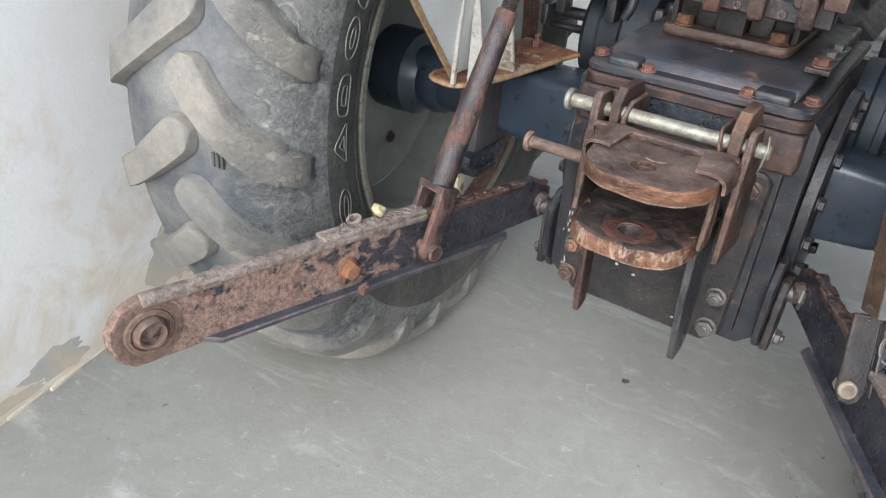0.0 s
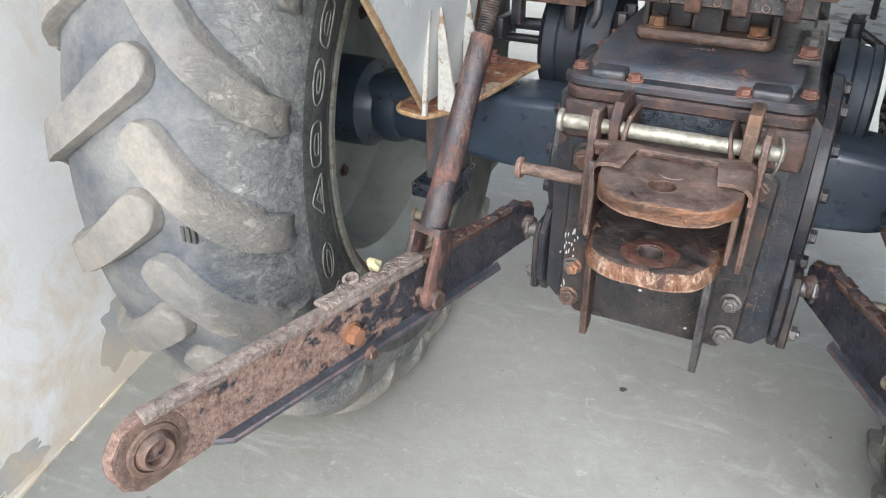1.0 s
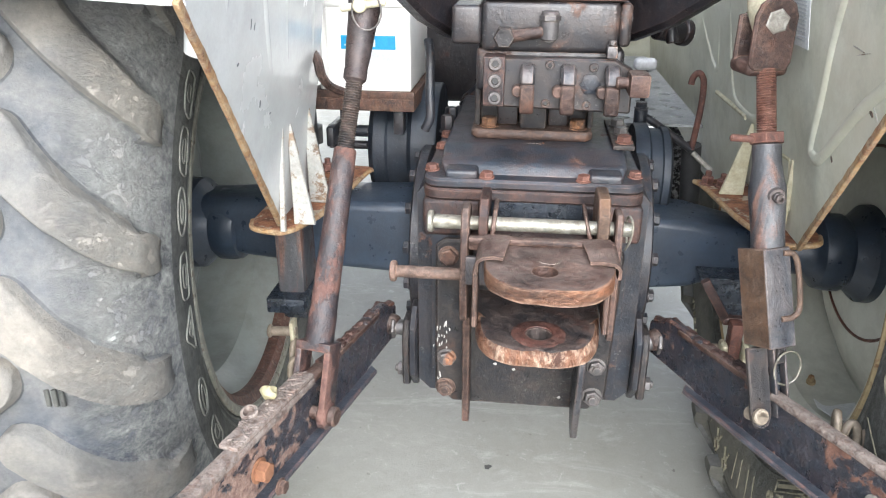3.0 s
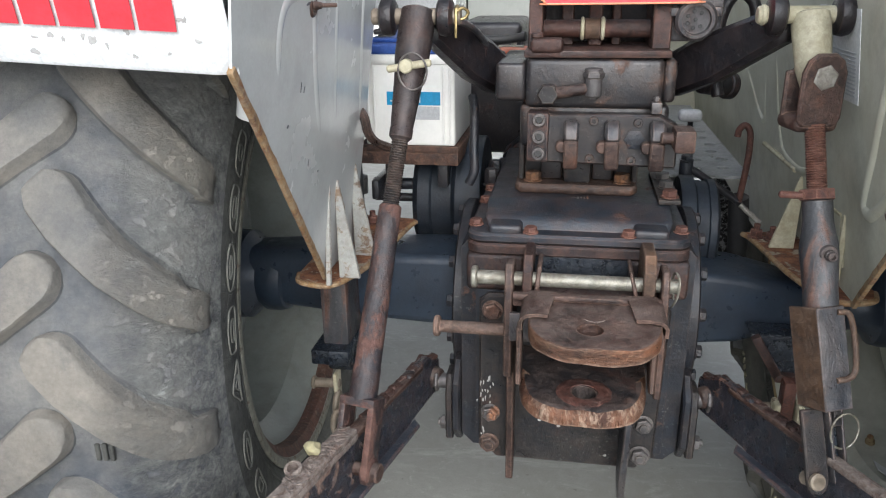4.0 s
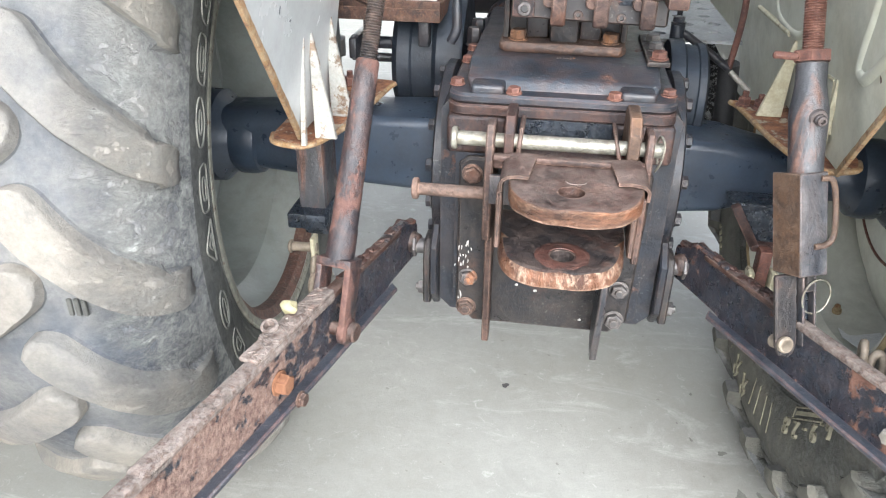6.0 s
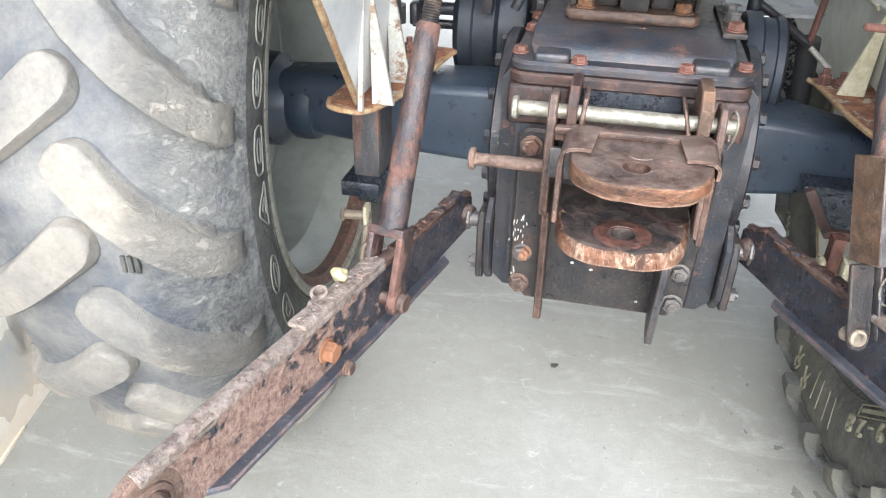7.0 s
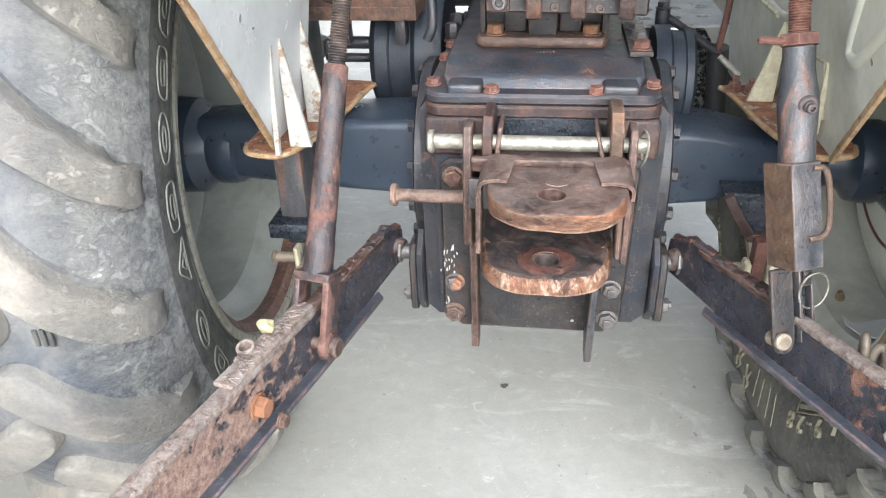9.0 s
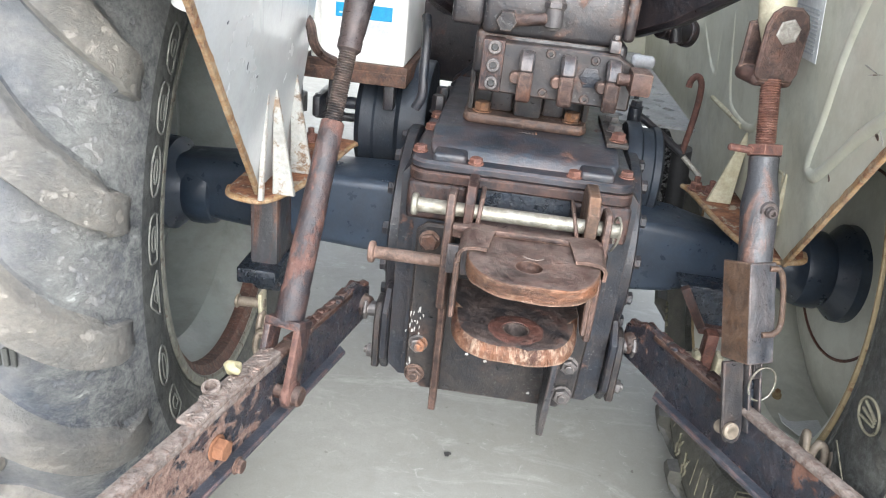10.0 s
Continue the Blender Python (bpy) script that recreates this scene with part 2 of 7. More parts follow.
M_PALE = worn("pale_steel", (0.30, 0.28, 0.24), (0.42, 0.40, 0.35), rust=0.2, rust_col=(0.2, 0.15, 0.1), rust2=(0.28, 0.22, 0.16), rough=0.55, metal=0.2, scale=60, grime=0.4, patch=50)
M_MESH = worn("speckled_black", (0.010, 0.010, 0.011), (0.022, 0.022, 0.024), rust=0.46, rust_col=(0.30, 0.30, 0.30), rust2=(0.52, 0.52, 0.51), rough=0.7, patch=95, sharp=0.02, bump=1.0, scale=120)
M_RUSTTOP = worn("rust_dusty", (0.14, 0.098, 0.080), (0.25, 0.190, 0.158), rust=0.46, rust_col=(0.10, 0.055, 0.042), rust2=(0.24, 0.155, 0.12), dust=0.25, rough=0.8, bump=1.0, scale=60, grime=0.6, grime_col=(0.33, 0.285, 0.25), patch=55)
M_ORANGE = worn("rust_orange", (0.20, 0.085, 0.042), (0.27, 0.125, 0.062), rust=0.3, rust_col=(0.20, 0.075, 0.035), rust2=(0.34, 0.14, 0.06), rough=0.85, bump=0.7, scale=60)
M_EYE = rusty("eye_rust", (0.085, 0.055, 0.042), (0.18, 0.112, 0.082), (0.29, 0.20, 0.155), (0.25, 0.11, 0.06), (0.6, 0.5, 0.4), 26, rough=0.55, metal=0.1, bump=0.9, edge=(0.33, 0.2, 0.145), up=0.3)
M_REDRUST = rusty("red_rust", (0.070, 0.028, 0.021), (0.13, 0.052, 0.036), (0.24, 0.115, 0.082), (0.24, 0.088, 0.04), (0.5, 0.4, 0.45), 40, rough=0.55, metal=0.1, bump=0.6, edge=(0.33, 0.17, 0.12))
M_WORN = rusty("worn_steel", (0.055, 0.028, 0.019), (0.185, 0.090, 0.052), (0.40, 0.255, 0.165), (0.34, 0.135, 0.062), (0.5, 0.6, 0.4), 24, stretch=(0.55, 0.55, 1.7), rough=0.4, metal=0.4, bump=1.0, edge=(0.48, 0.34, 0.25), radius=0.006)
M_ZINC = worn("zinc", (0.25, 0.24, 0.195), (0.36, 0.35, 0.295), rust=0.22, rust_col=(0.09, 0.07, 0.05), rust2=(0.17, 0.14, 0.095), metal=0.45, bump=0.4, scale=50, grime=0.75, grime_col=(0.15, 0.125, 0.09), patch=24, rough=0.42)
M_STEEL = worn("bolt_steel", (0.065, 0.060, 0.060), (0.12, 0.112, 0.11), rust=0.3, rough=0.45, metal=0.4, bump=0.4, scale=60, edge=(0.26, 0.22, 0.19))
M_BRASSY = worn("pale_brown_steel", (0.20, 0.16, 0.12), (0.30, 0.25, 0.19), rust=0.25, rough=0.55, metal=0.3, scale=60)
M_CREAM = worn("cream_paint", (0.42, 0.38, 0.25), (0.56, 0.52, 0.38), rust=0.24, patch=26, grime=0.3, grime_col=(0.26, 0.21, 0.12), rust_col=(0.16, 0.12, 0.08), rust2=(0.25, 0.2, 0.13), rough=0.6, bump=0.3)
M_FENDER = worn("fender_grey", (0.46, 0.455, 0.365), (0.52, 0.515, 0.42), rust=0.05, dust=0.15, rough=0.4, bump=0.04, scale=5, patch=7, grime=0.3, grime_col=(0.33, 0.30, 0.20), specks=0.25, grit=0.1)
M_FENDERL = worn("fender_blue_grey", (0.46, 0.47, 0.455), (0.52, 0.53, 0.52), rust=0.03, dust=0.1, rough=0.22, bump=0.04, scale=4, patch=8, grime=0.15, grime_col=(0.36, 0.35, 0.31), specks=0.2, grit=0.08)
M_WHITE = worn("white_paint", (0.74, 0.75, 0.75), (0.80, 0.81, 0.81), rust=0.06, rust_col=(0.45, 0.44, 0.42), rust2=(0.58, 0.57, 0.54), rough=0.45, bump=0.08, scale=10, patch=26)
M_CHIPWHITE = worn("chipped_white", (0.36, 0.36, 0.335), (0.44, 0.44, 0.41), rust=0.42, rust_col=(0.14, 0.09, 0.06), rust2=(0.26, 0.17, 0.10), rough=0.55, patch=30, bump=0.4, grime=0.3, grime_col=(0.38, 0.34, 0.28), edge=(0.20, 0.13, 0.085))
M_EDGE = worn("rusty_edge", (0.36, 0.22, 0.095), (0.26, 0.14, 0.06), rust=0.45, rust_col=(0.15, 0.062, 0.03), rust2=(0.30, 0.15, 0.065), rough=0.85, bump=0.7, scale=50, patch=30, grime=0.4, grime_col=(0.42, 0.36, 0.25))
# one rim paint in two brightnesses; the lighter copy makes up for shade
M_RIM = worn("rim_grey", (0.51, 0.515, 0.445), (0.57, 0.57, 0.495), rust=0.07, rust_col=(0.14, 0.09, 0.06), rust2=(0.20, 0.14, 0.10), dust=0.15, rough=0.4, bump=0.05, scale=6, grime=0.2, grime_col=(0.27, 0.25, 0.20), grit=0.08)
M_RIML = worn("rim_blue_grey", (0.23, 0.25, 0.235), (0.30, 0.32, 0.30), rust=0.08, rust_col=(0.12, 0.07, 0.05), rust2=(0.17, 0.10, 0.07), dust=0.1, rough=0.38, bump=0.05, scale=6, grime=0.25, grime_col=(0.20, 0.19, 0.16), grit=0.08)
M_RIMLIP = worn("rim_lip", (0.14, 0.14, 0.115), (0.24, 0.235, 0.19), rust=0.34, rust_col=(0.055, 0.045, 0.036), rust2=(0.12, 0.075, 0.05), rough=0.8, bump=0.5, scale=50, patch=40, grime=0.3, grime_col=(0.28, 0.26, 0.20))
M_RIMRUST = rusty("rim_rust", (0.055, 0.028, 0.021), (0.125, 0.056, 0.037), (0.30, 0.25, 0.20), (0.19, 0.075, 0.04), (0.45, 0.4, 0.3), 30, rough=0.7, metal=0.0, bump=0.7)
M_SLATE = rusty("slate_steel", (0.036, 0.041, 0.050), (0.095, 0.083, 0.080), (0.185, 0.175, 0.172), (0.16, 0.078, 0.052), (0.5, 0.35, 0.5), 17, stretch=(1, 1, 0.4), rough=0.36, metal=0.35, bump=0.45, edge=(0.25, 0.17, 0.135))
M_SLEEVE = rusty("sleeve_rust", (0.060, 0.036, 0.024), (0.125, 0.072, 0.042), (0.19, 0.13, 0.09), (0.20, 0.095, 0.042), (0.5, 0.5, 0.35), 26, rough=0.6, metal=0.1, bump=0.6, edge=(0.27, 0.18, 0.14))
M_JAW = rusty("jaw_dark", (0.020, 0.020, 0.023), (0.062, 0.045, 0.040), (0.13, 0.095, 0.080), (0.15, 0.058, 0.036), (0.6, 0.6, 0.6), 15, rough=0.4, metal=0.2, bump=0.7, edge=(0.30, 0.21, 0.16), up=0.1)
M_RED = worn("red_paint", (0.62, 0.035, 0.05), (0.70, 0.05, 0.07), rust=0.05, rust_col=(0.7, 0.6, 0.6), rust2=(0.7, 0.6, 0.6), rough=0.45, bump=0.05, patch=30)
M_PLASTIC = worn("white_plastic", (0.80, 0.79, 0.74), (0.84, 0.83, 0.79), dust=0.05, rough=0.35, bump=0.02, scale=8, grime=0.08, grime_col=(0.55, 0.52, 0.46), grit=0.05)
M_BLUE = worn("blue_plastic", (0.025, 0.075, 0.30), (0.035, 0.10, 0.38), dust=0.3, rough=0.4, bump=0.03)
M_CYAN = worn("blue_label", (0.02, 0.28, 0.55), (0.03, 0.33, 0.6), rough=0.35, bump=0.0)
M_PAPER = worn("paper", (0.68, 0.68, 0.66), (0.74, 0.74, 0.72), rough=0.5, bump=0.0)
M_GREYLAB = worn("grey_label", (0.50, 0.51, 0.52), (0.56, 0.57, 0.58), rough=0.45, bump=0.0)
M_SCUFFED = worn("scuffed_paint", (0.36, 0.35, 0.33), (0.50, 0.49, 0.47), rough=0.7, bump=0.2, scale=60)
M_TRAY = rusty("tray_rust", (0.035, 0.020, 0.015), (0.105, 0.050, 0.032), (0.20, 0.125, 0.090), (0.24, 0.095, 0.04), (0.5, 0.5, 0.5), 26, rough=0.7, metal=0.0, bump=0.8, edge=(0.28, 0.18, 0.12))
M_BRASS = worn("brass", (0.30, 0.22, 0.09), (0.42, 0.33, 0.16), rust=0.2, rust_col=(0.10, 0.07, 0.03), rust2=(0.2, 0.14, 0.06), rough=0.35, metal=0.8, scale=60, bump=0.3)
M_RIMLINE = worn("orange_rim", (0.80, 0.28, 0.14), (0.85, 0.36, 0.20), rough=0.4, bump=0.0)
M_COWL = worn("cowl_grey", (0.40, 0.41, 0.37), (0.46, 0.47, 0.43), rust=0.04, dust=0.1, rough=0.4, bump=0.04, scale=5, patch=9, grime=0.2, grime_col=(0.28, 0.28, 0.25), grit=0.08)
M_STRAWRUST = worn("straw_rust", (0.30, 0.22, 0.11), (0.38, 0.29, 0.16), rust=0.4, rust_col=(0.16, 0.075, 0.035), rust2=(0.26, 0.15, 0.07), rough=0.8, bump=0.5, scale=50, patch=30)
M_BLUEBLACK = worn("oil_black", (0.005, 0.007, 0.011), (0.014, 0.020, 0.030), rust=0.2, rust_col=(0.03, 0.018, 0.014), rust2=(0.08, 0.04, 0.028), rough=0.28, bump=0.8, scale=50, patch=30, specks=0.3, grime=0.2, grime_col=(0.05, 0.06, 0.07))
M_RODBLUE = worn("rod_slate", (0.030, 0.032, 0.036), (0.078, 0.078, 0.082), rust=0.46, rust_col=(0.075, 0.040, 0.030), rust2=(0.17, 0.095, 0.070), rough=0.40, metal=0.05, bump=0.5, scale=34, sharp=0.1, patch=20, stretch=(1.3, 1.3, 0.28), specks=0.4, edge=(0.24, 0.18, 0.15))
M_SCRATCH = rusty("scratched_steel", (0.075, 0.034, 0.022), (0.22, 0.105, 0.060), (0.54, 0.40, 0.29), (0.36, 0.135, 0.060), (0.8, 0.6, 0.4), 24, stretch=(1.5, 0.7, 0.6), rough=0.38, metal=0.35, bump=1.0, edge=(0.52, 0.38, 0.28), radius=0.005)
M_FOOTRUST = rusty("foot_brown", (0.020, 0.014, 0.012), (0.066, 0.037, 0.026), (0.14, 0.085, 0.062), (0.20, 0.085, 0.036), (0.5, 0.5, 0.5), 18, rough=0.5, metal=0.1, bump=0.6, edge=(0.26, 0.17, 0.125), up=0.15)
M_NECKBOLT = rusty("bolt_orange", (0.05, 0.026, 0.016), (0.15, 0.066, 0.028), (0.25, 0.15, 0.09), (0.34, 0.145, 0.045), (0.4, 0.7, 0.3), 34, rough=0.8, metal=0.0, bump=0.9)
M_DRUM = worn("drum_black", (0.008, 0.012, 0.019), (0.020, 0.029, 0.042), rust=0.06, dust=0.06, dust_col=(0.10, 0.12, 0.15), rough=0.5, grime=0.3, grime_col=(0.03, 0.03, 0.034), specks=0.2, bump=0.4, spec=0.35)
M_PEDAL = worn("pedal_grey", (0.46, 0.46, 0.47), (0.58, 0.58, 0.59), rough=0.5, bump=0.1, scale=30)
M_INK = worn("ink", (0.06, 0.06, 0.07), (0.09, 0.09, 0.10), rough=0.6, bump=0.0)
M_RUBBERHOSE = worn("hose_rubber", (0.014, 0.014, 0.015), (0.028, 0.028, 0.030), dust=0.2, rough=0.6)
M_YELLOW = worn("yellow_rag", (0.36, 0.32, 0.17), (0.46, 0.41, 0.25), rough=0.9, bump=0.6, scale=60)
M_CHALK = worn("letter_dust", (0.19, 0.19, 0.165), (0.12, 0.12, 0.105), rust=0.3, rust_col=(0.07, 0.07, 0.066), rust2=(0.11, 0.11, 0.10), rough=0.9, patch=40)
M_PAINTDAB = worn("white_dab", (0.33, 0.32, 0.30), (0.48, 0.47, 0.44), rust=0.35, rust_col=(0.06, 0.05, 0.045), rust2=(0.14, 0.12, 0.11), patch=130, rough=0.7)
M_STRAW = worn("straw_dust", (0.33, 0.30, 0.205), (0.24, 0.22, 0.155), rust=0.3, rust_col=(0.08, 0.076, 0.065), rust2=(0.12, 0.115, 0.095), rough=0.9, patch=50, bump=0.9)
M_ORANGEPAINT = worn("orange_paint", (0.42, 0.085, 0.03), (0.50, 0.11, 0.04), rust=0.15, rough=0.5, bump=0.1)
M_HEAD = rusty("head_brown", (0.030, 0.026, 0.027), (0.062, 0.044, 0.040), (0.12, 0.098, 0.09), (0.12, 0.055, 0.036), (0.4, 0.4, 0.45), 22, rough=0.36, metal=0.3, bump=0.45, edge=(0.20, 0.14, 0.115))
M_DIRT = worn("floor_dirt", (0.17, 0.165, 0.145), (0.23, 0.225, 0.20), rough=0.8, bump=0.4, scale=60, patch=40)
M_PLATFORM = worn("platform_steel", (0.22, 0.23, 0.23), (0.36, 0.37, 0.37), rust=0.3, rust_col=(0.06, 0.055, 0.05), rust2=(0.12, 0.10, 0.09), dust=0.3, rough=0.7, bump=0.4)


def tyre_material(name, base, tone, dust_lo, dust_hi, dust_col, dust_col2, amount, scuff=0.75):
    m = bpy.data.materials.new(name)
    nt, nd, ln, bs = nodes_of(m)
    col = mix(nt, ramp(nt, noise_tex(nt, 9, 6, 0.6, offset=4), 0.3, 0.7), base, tone)
    dcol = mix(nt, ramp(nt, noise_tex(nt, 30, 6, 0.6, offset=11), 0.3, 0.7), dust_col, dust_col2)
    dm = ramp(nt, noise_tex(nt, 4.5, 9, 0.62, offset=7, distortion=0.1), dust_lo, dust_hi)
    col = mix(nt, math_node(nt, "MULTIPLY", dm, amount), col, dcol)
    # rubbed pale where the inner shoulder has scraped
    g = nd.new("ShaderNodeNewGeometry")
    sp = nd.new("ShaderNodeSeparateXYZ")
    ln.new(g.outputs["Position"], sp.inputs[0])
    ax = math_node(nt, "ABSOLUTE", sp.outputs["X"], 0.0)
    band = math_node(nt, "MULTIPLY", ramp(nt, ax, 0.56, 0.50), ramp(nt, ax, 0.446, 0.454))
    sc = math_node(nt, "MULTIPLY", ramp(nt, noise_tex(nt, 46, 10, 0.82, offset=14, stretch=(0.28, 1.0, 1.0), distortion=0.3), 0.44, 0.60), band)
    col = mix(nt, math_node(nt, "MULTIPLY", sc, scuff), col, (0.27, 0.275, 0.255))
    fine = noise_tex(nt, 140, 4, 0.7, offset=2)
    smear = ramp(nt, noise_tex(nt, 17, 9, 0.72, offset=27, stretch=(0.8, 1.2, 1.2), distortion=0.5), 0.52, 0.66)
    col = mix(nt, math_node(nt, "MULTIPLY", smear, 0.5), col, mix(nt, 0.6, col, (0.080, 0.086, 0.095)))
    chalk = ramp(nt, noise_tex(nt, 36, 9, 0.78, offset=33, stretch=(0.6, 1.0, 1.0), distortion=0.4), 0.54, 0.74)
    col = mix(nt, math_node(nt, "MULTIPLY", chalk, 0.22 * scuff), col, (0.36, 0.355, 0.33))
    col = mix(nt, ramp(nt, fine, 0.3, 0.9), col, mix(nt, 0.35, col, (0.02, 0.02, 0.02)))
    ln.new(col, bs.inputs["Base Color"])
    bs.inputs["Roughness"].default_value = 0.82
    bs.inputs["Specular IOR Level"].default_value = 0.3
    bp = nd.new("ShaderNodeBump")
    bp.inputs["Strength"].default_value, bp.inputs["Distance"].default_value = 0.7, 0.005
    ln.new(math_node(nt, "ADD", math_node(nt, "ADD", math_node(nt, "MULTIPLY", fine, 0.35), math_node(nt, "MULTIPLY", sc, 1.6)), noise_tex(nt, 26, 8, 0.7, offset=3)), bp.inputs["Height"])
    ln.new(bp.outputs["Normal"], bs.inputs["Normal"])
    return m


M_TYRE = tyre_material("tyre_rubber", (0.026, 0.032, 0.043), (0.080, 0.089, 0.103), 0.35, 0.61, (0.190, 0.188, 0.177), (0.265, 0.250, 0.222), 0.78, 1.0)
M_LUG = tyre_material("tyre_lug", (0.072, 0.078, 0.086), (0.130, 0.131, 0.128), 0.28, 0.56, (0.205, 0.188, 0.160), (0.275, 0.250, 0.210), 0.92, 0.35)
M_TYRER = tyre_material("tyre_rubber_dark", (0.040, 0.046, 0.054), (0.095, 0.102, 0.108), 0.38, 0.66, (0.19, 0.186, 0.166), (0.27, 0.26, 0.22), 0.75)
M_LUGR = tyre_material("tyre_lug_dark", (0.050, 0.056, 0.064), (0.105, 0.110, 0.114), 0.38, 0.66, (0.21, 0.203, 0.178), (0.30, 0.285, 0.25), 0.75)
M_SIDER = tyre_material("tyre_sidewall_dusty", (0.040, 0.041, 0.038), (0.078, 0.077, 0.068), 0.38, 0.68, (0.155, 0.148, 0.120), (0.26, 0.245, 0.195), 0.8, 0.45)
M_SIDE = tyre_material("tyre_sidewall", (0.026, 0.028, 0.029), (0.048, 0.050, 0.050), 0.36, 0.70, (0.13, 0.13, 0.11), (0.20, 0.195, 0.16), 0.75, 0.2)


def concrete():
    m = bpy.data.materials.new("concrete")
    nt, nd, ln, bs = nodes_of(m)
    a = ramp(nt, noise_tex(nt, 1.6, 8, 0.62, distortion=0.5), 0.32, 0.68)
    col = mix(nt, a, (0.265, 0.262, 0.235), (0.36, 0.357, 0.325))
    b = ramp(nt, noise_tex(nt, 5.5, 9, 0.7, offset=3, stretch=(0.5, 1.4, 1), distortion=1.2), 0.55, 0.72)
    col = mix(nt, math_node(nt, "MULTIPLY", b, 0.75), col, (0.52, 0.515, 0.48))
    c = ramp(nt, noise_tex(nt, 7, 9, 0.75, offset=8), 0.60, 0.70)
    col = mix(nt, math_node(nt, "MULTIPLY", c, 0.45), col, (0.19, 0.188, 0.168))
    mot = ramp(nt, noise_tex(nt, 21, 10, 0.78, offset=29, distortion=0.8), 0.36, 0.64)
    col = mix(nt, math_node(nt, "MULTIPLY", mot, 0.42), col, mix(nt, 0.5, col, (0.12, 0.115, 0.10)))
    lite = ramp(nt, noise_tex(nt, 34, 9, 0.75, offset=37, distortion=1.0), 0.58, 0.68)
    col = mix(nt, math_node(nt, "MULTIPLY", lite, 0.45), col, (0.55, 0.545, 0.51))
    dirt = ramp(nt, noise_tex(nt, 0.8, 6, 0.6, offset=12), 0.42, 0.66)
    col = mix(nt, math_node(nt, "MULTIPLY", dirt, 0.35), col, (0.24, 0.225, 0.185))
    crack = ramp(nt, noise_tex(nt, 9, 10, 0.8, offset=19, distortion=1.6), 0.497, 0.503)
    crack = math_node(nt, "MULTIPLY", math_node(nt, "MULTIPLY", crack, math_node(nt, "SUBTRACT", 1.0, crack)), 4.0)
    col = mix(nt, math_node(nt, "MULTIPLY", math_node(nt, "MULTIPLY", crack, ramp(nt, noise_tex(nt, 2.3, 4, 0.5, offset=25), 0.5, 0.62)), 0.5), col, (0.13, 0.125, 0.11))
    fine = noise_tex(nt, 220, 4, 0.75, offset=5)
    col = mix(nt, ramp(nt, fine, 0.3, 0.9), col, mix(nt, 0.22, col, (0.1, 0.1, 0.1)))
    sp = ramp(nt, noise_tex(nt, 48, 4, 0.6, offset=6), 0.70, 0.73)
    col = mix(nt, math_node(nt, "MULTIPLY", sp, 0.6), col, (0.16, 0.15, 0.13))
    ln.new(col, bs.inputs["Base Color"])
    bs.inputs["Roughness"].default_value = 0.62
    ln.new(ramp(nt, noise_tex(nt, 3, 6, 0.6, offset=2), -0.6, 1.1), bs.inputs["Roughness"])
    bs.inputs["Specular IOR Level"].default_value = 0.35
    bp = nd.new("ShaderNodeBump")
    bp.inputs["Strength"].default_value, bp.inputs["Distance"].default_value = 0.5, 0.004
    ln.new(math_node(nt, "ADD", math_node(nt, "MULTIPLY", fine, 0.3), noise_tex(nt, 14, 8, 0.7)), bp.inputs["Height"])
    ln.new(bp.outputs["Normal"], bs.inputs["Normal"])
    return m


def plaster(name, base, tone, stain, peel):
    m = bpy.data.materials.new(name)
    nt, nd, ln, bs = nodes_of(m)
    col = mix(nt, ramp(nt, noise_tex(nt, 1.3, 7, 0.6, offset=2), 0.3, 0.7), base, tone)
    st = ramp(nt, noise_tex(nt, 2.2, 9, 0.66, offset=5, distortion=0.7), 0.50, 0.72)
    col = mix(nt, math_node(nt, "MULTIPLY", st, 0.55), col, stain)
    smear = ramp(nt, noise_tex(nt, 7, 8, 0.7, offset=15, stretch=(1, 1, 0.35)), 0.62, 0.74)
    col = mix(nt, math_node(nt, "MULTIPLY", smear, 0.5), col, peel)
    g = nd.new("ShaderNodeNewGeometry")
    sp = nd.new("ShaderNodeSeparateXYZ")
    ln.new(g.outputs["Position"], sp.inputs[0])
    damp = math_node(nt, "ADD", noise_tex(nt, 4.5, 9, 0.7, offset=33, distortion=0.5), math_node(nt, "MULTIPLY", ramp(nt, sp.outputs["Z"], 0.45, 0.0), 0.22))
    col = mix(nt, math_node(nt, "MULTIPLY", ramp(nt, damp, 0.56, 0.74), 0.65), col, (0.66, 0.53, 0.36))
    fine = noise_tex(nt, 130, 4, 0.7)
    col = mix(nt, ramp(nt, fine, 0.3, 0.9), col, mix(nt, 0.1, col, (0.2, 0.18, 0.15)))
    ln.new(col, bs.inputs["Base Color"])
    bs.inputs["Roughness"].default_value = 0.8
    bp = nd.new("ShaderNodeBump")
    bp.inputs["Strength"].default_value, bp.inputs["Distance"].default_value = 0.3, 0.005
    ln.new(math_node(nt, "ADD", math_node(nt, "MULTIPLY", fine, 0.2), noise_tex(nt, 9, 8, 0.7)), bp.inputs["Height"])
    ln.new(bp.outputs["Normal"], bs.inputs["Normal"])
    return m


M_CONCRETE = concrete()
M_WALL = plaster("wall_paint", (0.83, 0.82, 0.79), (0.87, 0.865, 0.845), (0.72, 0.66, 0.55), (0.50, 0.45, 0.38))
M_BARE = plaster("bare_plaster", (0.38, 0.39, 0.385), (0.48, 0.49, 0.485), (0.44, 0.41, 0.34), (0.30, 0.28, 0.25))


